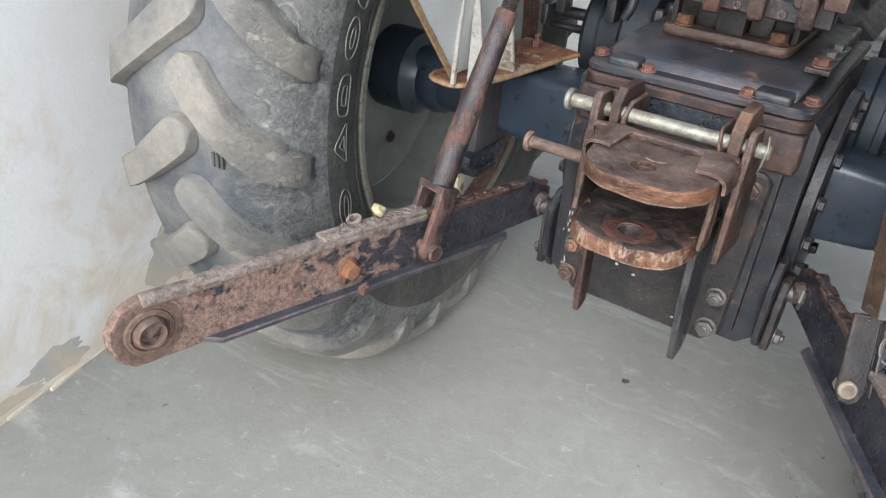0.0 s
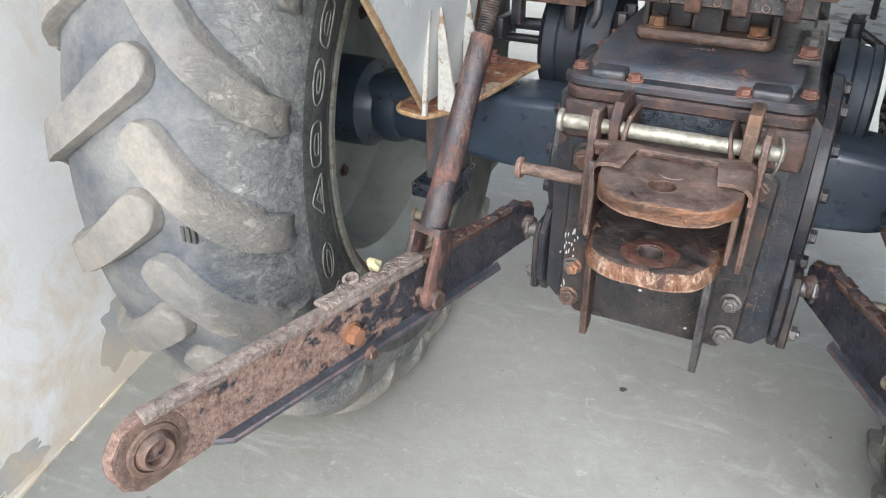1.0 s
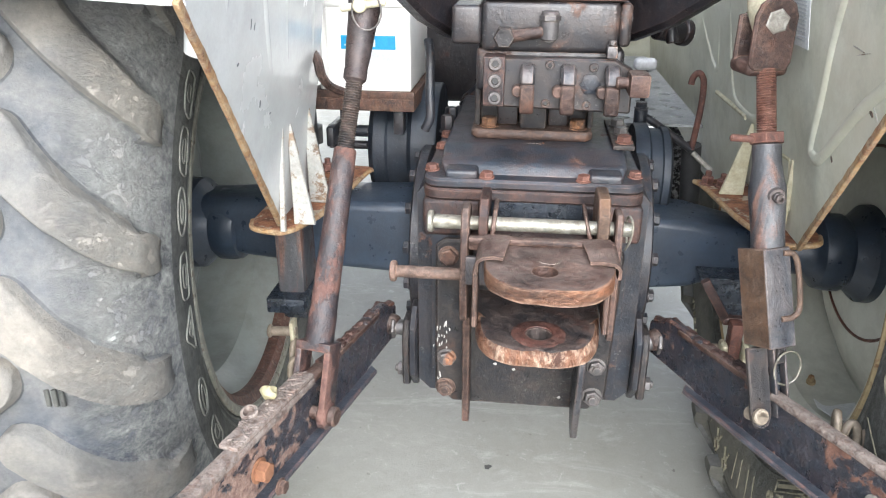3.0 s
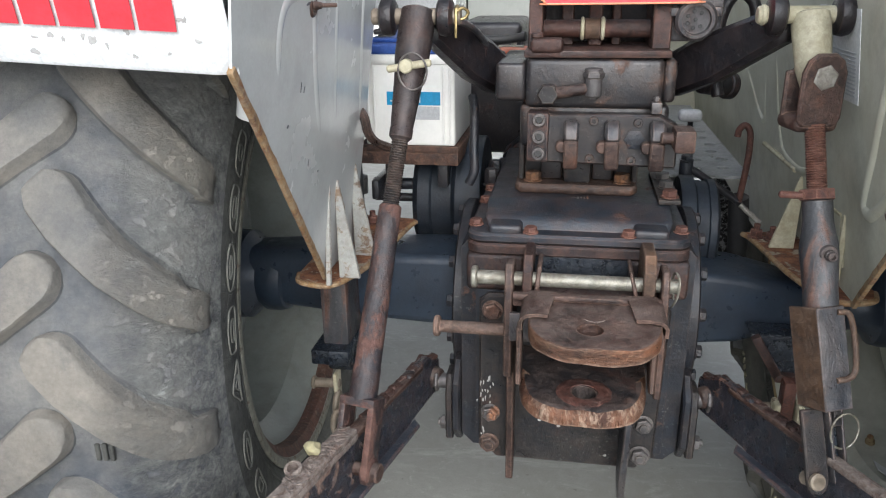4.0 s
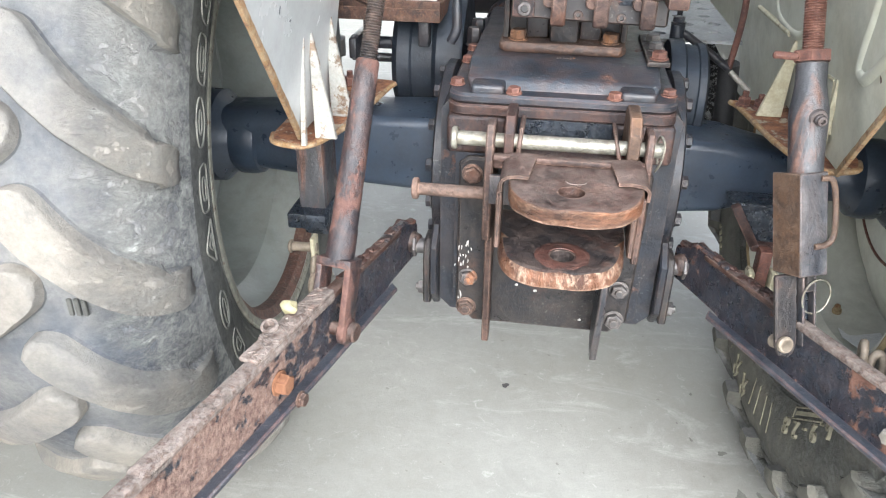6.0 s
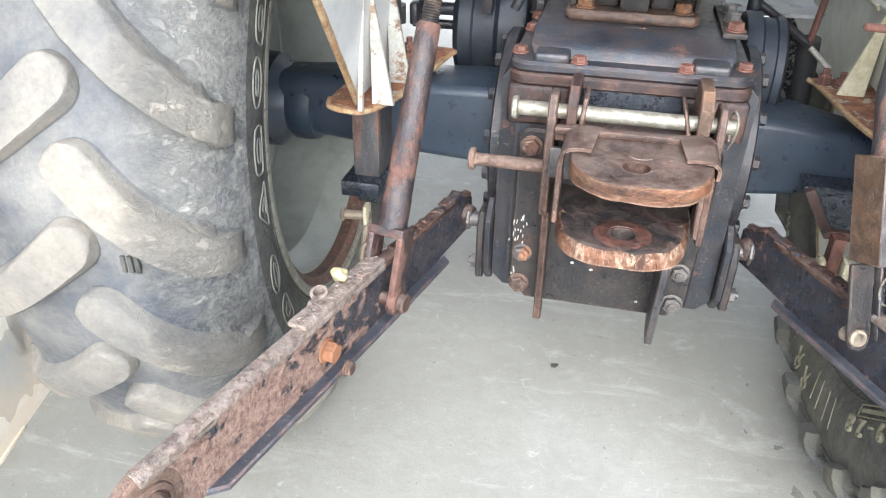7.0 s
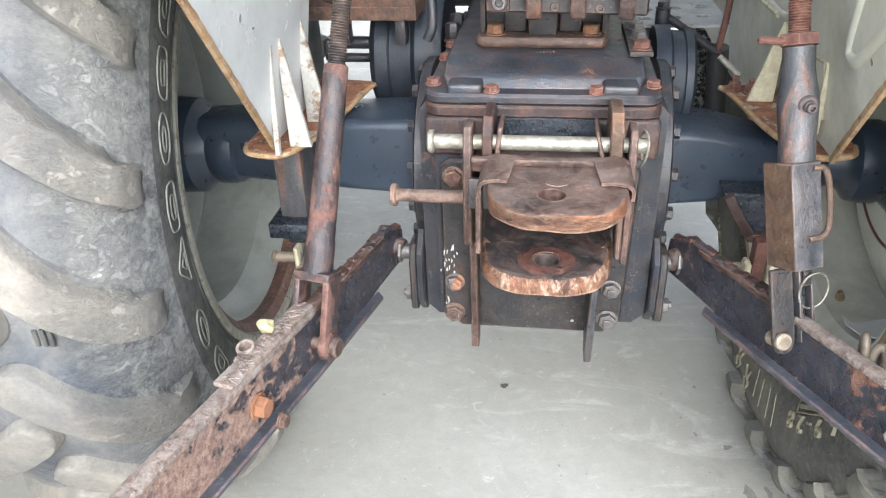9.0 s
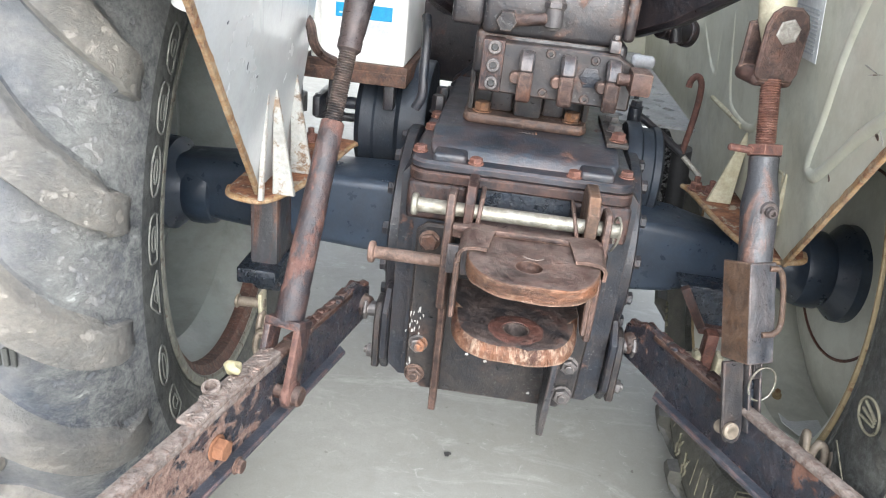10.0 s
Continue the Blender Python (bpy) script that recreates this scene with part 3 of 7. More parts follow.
# ---- mesh helpers ----
def part(name, bm, material, parent, label="", smooth=40):
    me = bpy.data.meshes.new(name)
    bmesh.ops.recalc_face_normals(bm, faces=bm.faces)
    bm.to_mesh(me)
    bm.free()
    for p in me.polygons:
        p.use_smooth = True
    me.set_sharp_from_angle(angle=radians(smooth))
    mats = material if isinstance(material, (list, tuple)) else [material]
    for mm in mats:
        me.materials.append(mm)
    ob = new(name, me)
    if parent is not None:
        ob.parent = parent
    if label:
        tagged(ob, label)
    return ob


def merge(bm, tmp, m=None, mat=0):
    if m is not None:
        bmesh.ops.transform(tmp, matrix=m, verts=tmp.verts)
    vs = [bm.verts.new(v.co) for v in tmp.verts]
    tmp.verts.index_update()
    for f in tmp.faces:
        try:
            nf = bm.faces.new([vs[v.index] for v in f.verts])
            nf.material_index = mat
        except ValueError:
            pass
    tmp.free()
    return bm


def box(bm, lo, hi, bev=0.003, m=None, seg=2, mat=0, taper=None):
    """An upright block from corner lo to corner hi with rounded edges."""
    t = bmesh.new()
    c = [(a + b) / 2 for a, b in zip(lo, hi)]
    s = [abs(b - a) for a, b in zip(lo, hi)]
    bmesh.ops.create_cube(t, size=1, matrix=Matrix.Translation(c) @ Matrix.Diagonal((*s, 1)))
    if taper:
        for v in t.verts:
            if v.co.z > c[2]:
                v.co.x = c[0] + (v.co.x - c[0]) * taper[0]
                v.co.y = c[1] + (v.co.y - c[1]) * taper[1]
    if bev > 0:
        bmesh.ops.bevel(t, geom=list(t.edges), offset=min(bev, min(s) * 0.45), segments=seg, affect="EDGES", profile=0.5)
    return merge(bm, t, m, mat)


def along(p, q):
    """A frame at p whose z runs towards q."""
    p, q = Vector(p), Vector(q)
    return Matrix.Translation(p) @ (q - p).to_track_quat("Z", "Y").to_matrix().to_4x4(), (q - p).length


def lathe(bm, prof, m=None, seg=32, mat=0, close=True):
    """Turns (radius, height) pairs round z."""
    t = bmesh.new()
    rings = []
    for r, h in prof:
        rings.append([t.verts.new((r * math.cos(2 * math.pi * k / seg), r * math.sin(2 * math.pi * k / seg), h)) for k in range(seg)])
    for a, b in zip(rings, rings[1:]):
        for k in range(seg):
            t.faces.new((a[k], a[(k + 1) % seg], b[(k + 1) % seg], b[k]))
    if close:
        t.faces.new(rings[0])
        t.faces.new(list(reversed(rings[-1])))
    return merge(bm, t, m, mat)


def cyl(bm, p, q, r, r2=None, seg=24, bev=0.002, mat=0):
    m, length = along(p, q)
    r2 = r if r2 is None else r2
    e = min(bev, r * 0.4, r2 * 0.4, length * 0.3)
    return lathe(bm, [(r - e, 0), (r, e), (r2, length - e), (r2 - e, length)], m, seg, mat)


def tube(bm, pts, r, seg=10, mat=0, closed=False, smooth_steps=6):
    """A round bar or hose along a smooth curve through the points."""
    P = [Vector(p) for p in pts]
    n = len(P)
    path = []
    last = n if closed else n - 1
    for i in range(last):
        p1, p2 = P[i], P[(i + 1) % n]
        p0 = P[(i - 1) % n] if closed or i > 0 else p1 * 2 - p2
        p3 = P[(i + 2) % n] if closed or i + 2 < n else p2 * 2 - p1
        for k in range(smooth_steps):
            t = k / smooth_steps
            path.append(0.5 * (2 * p1 + (p2 - p0) * t + (2 * p0 - 5 * p1 + 4 * p2 - p3) * t * t + (3 * p1 - p0 - 3 * p2 + p3) * t ** 3))
    if not closed:
        path.append(P[-1])
    t = bmesh.new()
    rings, up = [], Vector((0.31, 0.2, 0.93)).normalized()
    for i, p in enumerate(path):
        a = path[(i - 1) % len(path)] if closed or i > 0 else p
        b = path[(i + 1) % len(path)] if closed or i + 1 < len(path) else p
        d = (b - a).normalized()
        u = up - d * up.dot(d)
        u.normalize()
        w = d.cross(u)
        rings.append([t.verts.new(p + (u * math.cos(2 * math.pi * k / seg) + w * math.sin(2 * math.pi * k / seg)) * r) for k in range(seg)])
        up = u
    pairs = list(zip(rings, rings[1:])) + ([(rings[-1], rings[0])] if closed else [])
    for a, b in pairs:
        for k in range(seg):
            t.faces.new((a[k], a[(k + 1) % seg], b[(k + 1) % seg], b[k]))
    if not closed:
        t.faces.new(rings[0])
        t.faces.new(list(reversed(rings[-1])))
    return merge(bm, t, None, mat)


def slab(bm, poly, thick, m, holes=(), bev=0.0015, mat=0, seg=1):
    """A plate: an outline in x and y, of that thickness along z from 0, with round holes (x, y, radius), laid by m."""
    t = bmesh.new()
    vs = [t.verts.new((x, y, 0)) for x, y in poly]
    if holes:
        es = [t.edges.new((vs[i], vs[(i + 1) % len(vs)])) for i in range(len(vs))]
        for hx, hy, hr in holes:
            hv = [t.verts.new((hx + hr * math.cos(k * math.pi / 10), hy + hr * math.sin(k * math.pi / 10), 0)) for k in range(20)]
            es += [t.edges.new((hv[i], hv[(i + 1) % 20])) for i in range(20)]
        bmesh.ops.triangle_fill(t, use_beauty=True, use_dissolve=False, edges=es)
    else:
        t.faces.new(vs)
    ret = bmesh.ops.extrude_face_region(t, geom=list(t.faces))
    bmesh.ops.translate(t, verts=[g for g in ret["geom"] if isinstance(g, bmesh.types.BMVert)], vec=(0, 0, thick))
    bmesh.ops.recalc_face_normals(t, faces=t.faces)
    if bev > 0:
        rim = [e for e in t.edges if len(e.link_faces) == 2 and e.calc_face_angle(0) > 0.9]
        bmesh.ops.bevel(t, geom=rim, offset=bev, segments=seg, affect="EDGES")
    return merge(bm, t, m, mat)


def axes(o, x, y):
    """A frame with its origin and the ways of its x and y."""
    x, y = Vector(x).normalized(), Vector(y)
    y = (y - x * x.dot(y)).normalized()
    m = Matrix((x, y, x.cross(y))).transposed().to_4x4()
    m.translation = o
    return m


BOLTS = {}


def bolt(parent, at, way, r=0.011, h=0.009, material=None, washer=True, shank=0.0, name="bolt", label=""):
    """A hex bolt head on its washer; all of one size share a mesh."""
    material = material or M_RUST
    key = (r, h, material.name, washer, shank)
    if key not in BOLTS:
        bm = bmesh.new()
        if washer:
            lathe(bm, [(r * 1.25, 0), (r * 1.3, 0.0005), (r * 1.3, 0.002), (r * 1.2, 0.0025)], None, 18)
        z0 = 0.0025 if washer else 0.0
        lathe(bm, [(r * 1.0, z0), (r * 1.08, z0 + h * 0.1), (r * 1.08, z0 + h * 0.85), (r * 0.92, z0 + h)], pose(0, 0, 0, 0, 0, 17), 6)
        if shank:
            lathe(bm, [(r * 0.55, z0 + h - 0.0005), (r * 0.55, z0 + h + shank), (r * 0.45, z0 + h + shank + 0.001)], None, 12)
        BOLTS[key] = part(name, bm, material, parent, label, 30).data
        ob = next(o for o in scene.objects if o.data == BOLTS[key])
    else:
        ob = new(name, BOLTS[key])
        ob.parent = parent
        if label:
            tagged(ob, label)
    ob.matrix_local = along(at, Vector(at) + Vector(way))[0]
    return ob


def thing(name, at, label, category, group=""):
    ob = new(name)
    ob.location = at
    ob.empty_display_size = 0.1
    return tagged(ob, label, category, group)


# ---- the ground and the walls ----
def ground():
    bm = bmesh.new()
    bmesh.ops.create_grid(bm, x_segments=40, y_segments=40, size=0.5, matrix=Matrix.Diagonal((80, 80, 1, 1)))
    ob = part("ground", bm, M_CONCRETE, None)
    tagged(ob, "grey worn concrete floor with pale trowel marks and stains", "floor", kind="structure")
    return ob


WALL_AT, WALL_YAW = Vector((-1.075, -0.6, 0)), 12.0
WALL = Matrix.Translation(WALL_AT) @ pose(0, 0, 0, 0, 0, WALL_YAW)     # its y runs along the wall, its x away from it


def blob(rx, ry, n, seed, rough=0.3):
    rnd = random.Random(seed)
    ph = [rnd.uniform(0, 6.28) for _ in range(6)]
    out = []
    for k in range(n):
        a = 2 * math.pi * k / n
        f = 1 + rough * (0.5 * math.sin(2 * a + ph[0]) + 0.4 * math.sin(3 * a + ph[1]) + 0.3 * math.sin(5 * a + ph[2]) + 0.25 * math.sin(9 * a + ph[3]) + 0.2 * math.sin(14 * a + ph[4]))
        out.append((rx * f * math.cos(a), ry * f * math.sin(a)))
    return out


floor_sheet = ground()
for x, y, rx, ry, seed in ((0.432, -0.195, 0.020, 0.012, 3), (0.468, -0.260, 0.006, 0.022, 4), (0.467, -0.186, 0.006, 0.014, 5), (0.373, -0.328, 0.014, 0.010, 6), (0.619, -0.218, 0.008, 0.006, 7), (0.062, -0.158, 0.003, 0.003, 8), (0.370, 0.117, 0.003, 0.005, 9), (0.350, -0.039, 0.003, 0.006, 10), (0.410, -0.071, 0.009, 0.007, 11), (-0.816, -0.638, 0.006, 0.004, 12), (0.326, 0.010, 0.003, 0.002, 13)):
    dirt = bmesh.new()
    slab(dirt, blob(rx, ry, 26, seed, 0.4), 0.0004, pose(x, y, 0, 0, 0, seed * 37), bev=0)
    part("dirt_mark", dirt, M_DIRT, floor_sheet, "dark smudge on the concrete")


def side_wall():
    bm = bmesh.new()
    box(bm, (-0.22, -5, -0.05), (0, 9, 1.35), 0.01, WALL)
    wall = part("wall_west", bm, M_WALL, None)
    tagged(wall, "white painted plaster wall, stained and peeling near the floor", "wall", kind="structure")
    # bare and crumbled patches, a hair proud of the paint
    for y, z, ry, rz, seed in ((0.26, 0.13, 0.09, 0.10, 3), (0.42, 0.16, 0.13, 0.15, 8), (-0.13, 0.055, 0.085, 0.032, 5), (-0.28, 0.035, 0.10, 0.016, 11)):
        t = bmesh.new()
        m = WALL @ axes((0.0005, y, z), (0, 1, 0), (0, 0, 1))
        slab(t, blob(ry, rz, 60, seed, 0.3), 0.0006, m, bev=0)
        part("plaster_patch", t, M_BARE, wall, "bare grey plaster where paint has come off")
    # ragged lip of mortar along the foot of the wall
    t = bmesh.new()
    rnd = random.Random(4)
    y = -2.4
    while y < 2.5:
        w = rnd.uniform(0.03, 0.12)
        d, hh = rnd.uniform(0.002, 0.007), rnd.uniform(0.003, 0.009)
        box(t, (-0.01, y, -0.004), (d, y + w, hh), 0.0025, WALL @ pose(0, 0, 0, 0, 0, rnd.uniform(-3, 3)))
        y += w * 0.92
    part("mortar_lip", t, M_BARE, wall, "crumbling mortar along the floor")
    return wall


side_wall()


def far_walls():
    bm = bmesh.new()
    box(bm, (-3.2, 6.2, -0.05), (7, 6.4, 2.6), 0.004)
    tagged(part("wall_north", bm, M_WALL, None), "pale painted wall far behind the tractor", "wall", kind="structure")
    bm = bmesh.new()
    box(bm, (-1.70, 6.185, 0.70), (-1.25, 6.199, 0.974), 0.002)
    w = part("window_1", bm, M_RUBBERHOSE, None)
    tagged(w, "dark window opening in the far white wall", "window", kind="structure")
    for lo, hi in (((-1.73, 6.17, 0.67), (-1.70, 6.1995, 1.0)), ((-1.25, 6.17, 0.67), (-1.17, 6.1995, 1.0)), ((-1.70, 6.17, 0.974), (-1.25, 6.1995, 1.0)), ((-1.70, 6.17, 0.67), (-1.25, 6.1995, 0.70))):
        bm = bmesh.new()
        box(bm, lo, hi, 0.003)
        part("window_frame", bm, M_FENDERL, w)


far_walls()


def floor_stains():
    bm = bmesh.new()
    slab(bm, blob(0.008, 0.007, 20, 2, 0.35), 0.004, Matrix.Translation((-0.065, 0.075, 0)), bev=0.001)
    tagged(part("oil_blob", bm, M_RUBBERHOSE, None), "small black blob of dried oil on the concrete", "stain")


floor_stains()

AZ = 0.622          # height of the axle flanges
WZ = 0.643          # height of the wheel centres
tractor = thing("tractor", (0, 0, 0), "used farm tractor with rusty rear linkage, grey and white fenders", "tractor")


# ---- wheels ----
TYRE_HALF = [(0.0, 0.666), (0.05, 0.662), (0.10, 0.648), (0.135, 0.629), (0.160, 0.605), (0.176, 0.575), (0.186, 0.54), (0.189, 0.522), (0.190, 0.505), (0.187, 0.47),
             (0.178, 0.436), (0.166, 0.410), (0.156, 0.394), (0.150, 0.380)]


def crown(x):
    x = abs(x)
    for (x0, r0), (x1, r1) in zip(TYRE_HALF, TYRE_HALF[1:]):
        if x <= x1 and x1 > x0:
            return r0 + (r1 - r0) * (x - x0) / (x1 - x0)
    return 0.505


def side_x(r):
    for (x0, r0), (x1, r1) in zip(TYRE_HALF, TYRE_HALF[1:]):
        if r1 <= r <= r0:
            return x0 + (x1 - x0) * (r - r0) / (r1 - r0)
    return 0.15


def ring_point(x, r, a):
    return (x, -r * math.cos(a), r * math.sin(a))


def lug_top(x):
    return 0.687 - 1.35 * x * x - 8.0 * max(0.0, abs(x) - 0.12) ** 2


def lug_bmesh(side, tip, end, a0, a1, seed):
    """One bar of the tread, from its fat rounded nose near the middle of the crown out over the shoulder.
    tip, end: where its middle line starts and ends across the tyre; a0, a1: degrees round the tyre at those places."""
    bm = bmesh.new()
    rnd = random.Random(seed)
    R = 0.68
    p0, p1 = Vector((tip, R * radians(a0))), Vector((end, R * radians(a1)))
    d = (p1 - p0).normalized()
    nrm = Vector((-d.y, d.x)) * (1 if d.x > 0 else -1)
    length = (p1 - p0).length
    rings = []
    n = 20
    for i in range(n + 1):
        u = i / n
        q = (u ** 1.5 if u < 0.5 else 0.3536 + (u - 0.5) * 1.2929)
        dist = q * length
        bend = 0.010 * math.sin(math.pi * q)                       # a slight bow
        half = 0.0325 - 0.0110 * q
        nose = min(1.0, dist / 0.034)
        half *= math.sqrt(max(0.05, 1 - (1 - nose) ** 2))
        top_in = 0.008 if i == 0 else 0.003 if i == 1 else 0.0
        c = p0 + d * dist - nrm * bend
        k = max(0.0, (q - 0.5) / 0.5) ** 1.3
        across = (nrm * (1 - k) + Vector((0, 1)) * k).normalized()     # the end is cut square along the shoulder
        half += k * (0.0268 - 0.0215)
        row = []
        j = [rnd.uniform(-1, 1) for _ in range(5)]
        for f, lift in ((-1.30, 0.0), (-1.10, 0.38), (-1.0, 0.86), (-0.90, 0.985), (-0.45, 1.0), (0.0, 1.0), (0.45, 1.0), (0.90, 0.985), (1.0, 0.86), (1.10, 0.38), (1.30, 0.0)):
            w = half * f + (0.0035 if abs(f) > 1.2 else 0.0) * f
            pt = c + across * w
            x = pt.x
            inner_x = max(-0.165, min(0.165, x))
            base = crown(inner_x) - 0.010
            if abs(f) > 1.2:
                pt.x = inner_x
            elif abs(f) > 1.05:
                pt.x = 0.4 * inner_x + 0.6 * x
            top = lug_top(x) - top_in
            r = base + (top - base) * lift
            if lift > 0.8:
                r += 0.0011 * noise.noise(Vector((pt.x * 60, pt.y * 60, seed)))
                pt = pt + across * 0.0012 * j[2]
            row.append(bm.verts.new(ring_point(pt.x, r, pt.y / R)))
        rings.append(row)
    # the end that runs down over the shoulder and dies into the sidewall
    sg = 1 if end > 0 else -1
    ae = radians(a1)
    for dx, r, hw in ((0.0035, 0.596, 0.0262), (0.0040, 0.582, 0.0245), (0.0030, 0.566, 0.0215), (0.0, 0.552, 0.017)):
        x = min(abs(end) + dx, side_x(r) + (0.022 if abs(end) < 0.2 else 0.034))
        rb = r - 0.005
        under = side_x(rb) - 0.005
        row = []
        for f, k in ((-1.30, 0), (-1.10, 1), (-1.0, 2), (-0.90, 2), (-0.45, 2), (0.0, 2), (0.45, 2), (0.90, 2), (1.0, 2), (1.10, 1), (1.30, 0)):
            xx = under if k == 0 else 0.4 * under + 0.6 * x if k == 1 else x
            rr = rb if k == 0 else rb + 0.35 * (r - rb) if k == 1 else r - (0.004 if abs(f) == 1.0 else 0)
            row.append(bm.verts.new(ring_point(sg * xx, rr, ae + f * hw / rr - (0.60 - r) * 0.25)))
        rings.append(row)
    for a, b in zip(rings, rings[1:]):
        for k in range(len(a) - 1):
            fc = bm.faces.new((a[k], a[k + 1], b[k + 1], b[k]))
            fc.material_index = 1 if k in (0, len(a) - 2) or (abs(end) > 0.2 and a in rings[n:]) else 0
    bm.faces.new(rings[0])
    bm.faces.new(list(reversed(rings[-1])))
    return bm


def revolve_x(bm, prof, seg=96, mat=0):
    rings = [[bm.verts.new(ring_point(x, r, 2 * math.pi * k / seg)) for k in range(seg)] for x, r in prof]
    for a, b in zip(rings, rings[1:]):
        for k in range(seg):
            f = bm.faces.new((a[k], a[(k + 1) % seg], b[(k + 1) % seg], b[k]))
            f.material_index = mat
    return bm


def on_sidewall(inner, r, a):
    """A frame on the inner sidewall: x along the rim, y outwards from the hub, seen from inside."""
    x = side_x(r)
    slope = (side_x(r + 0.02) - side_x(r - 0.02)) / 0.04
    o = Vector(ring_point(inner * (x + 0.001), r, a))
    out = Vector(ring_point(0, 1, a))
    t = out.cross(Vector((inner, 0, 0)))
    return axes(o, t, out + Vector((inner * slope, 0, 0)))


def outline(w, h, t=0.003, dep=0.0022):
    """A raised rectangular outline with rounded corners, for lettering that stands as plain shapes."""
    bm = bmesh.new()
    for lo, hi in (((-w / 2, -h / 2), (w / 2, -h / 2 + t)), ((-w / 2, h / 2 - t), (w / 2, h / 2)), ((-w / 2, -h / 2 + t), (-w / 2 + t, h / 2 - t)), ((w / 2 - t, -h / 2 + t), (w / 2, h / 2 - t))):
        box(bm, (lo[0], lo[1], 0), (hi[0], hi[1], dep), 0.0008, seg=1)
    return bm


def letters(text, size, spots, depth=0.002):
    """Raised characters of the built-in font, each at its own frame."""
    bm = bmesh.new()
    for ch, m in zip(text, spots):
        cu = bpy.data.curves.new("character", "FONT")
        cu.body, cu.size, cu.extrude, cu.align_x, cu.align_y = ch, size, depth, "CENTER", "CENTER"
        ob = bpy.data.objects.new("character", cu)
        me = ob.to_mesh()
        t = bmesh.new()
        t.from_mesh(me)
        merge(bm, t, m)
        ob.to_mesh_clear()
        bpy.data.objects.remove(ob)
        bpy.data.curves.remove(cu)
    return bm


def wheel(cx, inner, label):
    """A rear wheel. inner: +1 where its inner side looks to +x."""
    bm = bmesh.new()
    # rim: flange, bead seat, drop centre and outer flange
    prof = [(0.158, 0.397), (0.163, 0.400), (0.167, 0.397), (0.165, 0.388), (0.158, 0.380), (0.150, 0.366), (0.120, 0.360), (0.095, 0.355), (0.070, 0.330), (0.0, 0.325), (-0.06, 0.330),
            (-0.085, 0.355), (-0.15, 0.366), (-0.158, 0.39), (-0.165, 0.398), (-0.168, 0.398)]
    revolve_x(bm, [(inner * x, r) for x, r in prof], 96)
    # dished disc
    disc = [(-0.050, 0.330), (-0.046, 0.318), (-0.033, 0.298), (-0.021, 0.277), (-0.011, 0.259), (-0.001, 0.235), (0.008, 0.205), (0.012, 0.180), (0.010, 0.172), (0.010, 0.06), (0.010, 0.004)] if inner < 0 else [(-0.066, 0.331), (-0.078, 0.318), (-0.084, 0.308), (-0.090, 0.290), (-0.092, 0.26), (-0.088, 0.235), (-0.078, 0.215), (-0.072, 0.19), (-0.072, 0.13), (-0.072, 0.06), (-0.072, 0.004)]
    revolve_x(bm, [(inner * x, r) for x, r in disc], 96)
    revolve_x(bm, [(inner * (x - 0.012), r) for x, r in disc], 96)
    # a vent hole through both skins of the disc
    gone = []
    for f in bm.faces:
        c = f.calc_center_median()
        r, a = math.hypot(c.y, c.z), math.degrees(math.atan2(c.z, -c.y)) % 360
        if inner < 0 and 0.260 < r < 0.276 and 247.5 < a < 251.2 and -0.04 < inner * c.x < 0.02:
            gone.append(f)
    bmesh.ops.delete(bm, geom=gone, context="FACES")
    # the shaded right rim takes the lightened copy, the left one the darker
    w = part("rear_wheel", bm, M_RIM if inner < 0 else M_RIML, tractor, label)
    w.location = (cx, 0, WZ)
    w.rotation_euler = (0, 0, radians(5.0 if inner > 0 else 2.0))
    bm = bmesh.new()
    lip = [(0.160, 0.3990), (0.164, 0.4025), (0.1685, 0.3990), (0.1680, 0.3940), (0.1655, 0.3895)] if inner < 0 else [(0.161, 0.4010), (0.165, 0.4015), (0.1682, 0.3980), (0.1670, 0.386), (0.162, 0.3815)]
    revolve_x(bm, [(inner * x, r) for x, r in lip], 96)
    part("rim_flange", bm, M_RIMLIP if inner > 0 else M_STRAWRUST, w, "dusty grey rim edge" if inner > 0 else "rusty rim edge")
    if inner > 0:
        bm = bmesh.new()
        revolve_x(bm, [(inner * x, r) for x, r in [(0.1615, 0.3812), (0.156, 0.3760), (0.150, 0.3635), (0.138, 0.3610), (0.128, 0.3595)]], 96)
        part("rust_band", bm, M_RIMRUST, w, "band of red-brown rust inside the rim")
    else:
        bm = bmesh.new()
        va = radians(264)
        m, _ = along(ring_point(-0.038, 0.327, va), ring_point(-0.050, 0.296, va + 0.06))
        lathe(bm, [(0.009, 0), (0.009, 0.008), (0.0065, 0.010), (0.0060, 0.030), (0.0045, 0.032)], m, 14)
        part("valve_stem", bm, M_STRAWRUST, w, "rust-orange tyre valve stem")
    if inner < 0:
        bm = bmesh.new()
        m = pose(inner * 0.0115, 0, 0, 0, 90, 0)
        lathe(bm, [(0.178 + 0.003 * math.cos(k * 1.0472), 0.003 * math.sin(k * 1.0472)) for k in range(7)], m, 72, close=False)
        part("rust_seam", bm, M_REDRUST, w, "thin line of red rust round the disc")
    full = [(-x, r) for x, r in reversed(TYRE_HALF)] + TYRE_HALF[1:]
    bm = bmesh.new()
    revolve_x(bm, full, 120)
    for f in bm.faces:
        c = f.calc_center_median()
        f.material_index = 1 if math.hypot(c.y, c.z) < (0.53 if inner > 0 else 0.575) else 0
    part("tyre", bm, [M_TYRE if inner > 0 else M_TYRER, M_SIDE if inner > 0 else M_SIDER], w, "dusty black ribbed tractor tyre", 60)
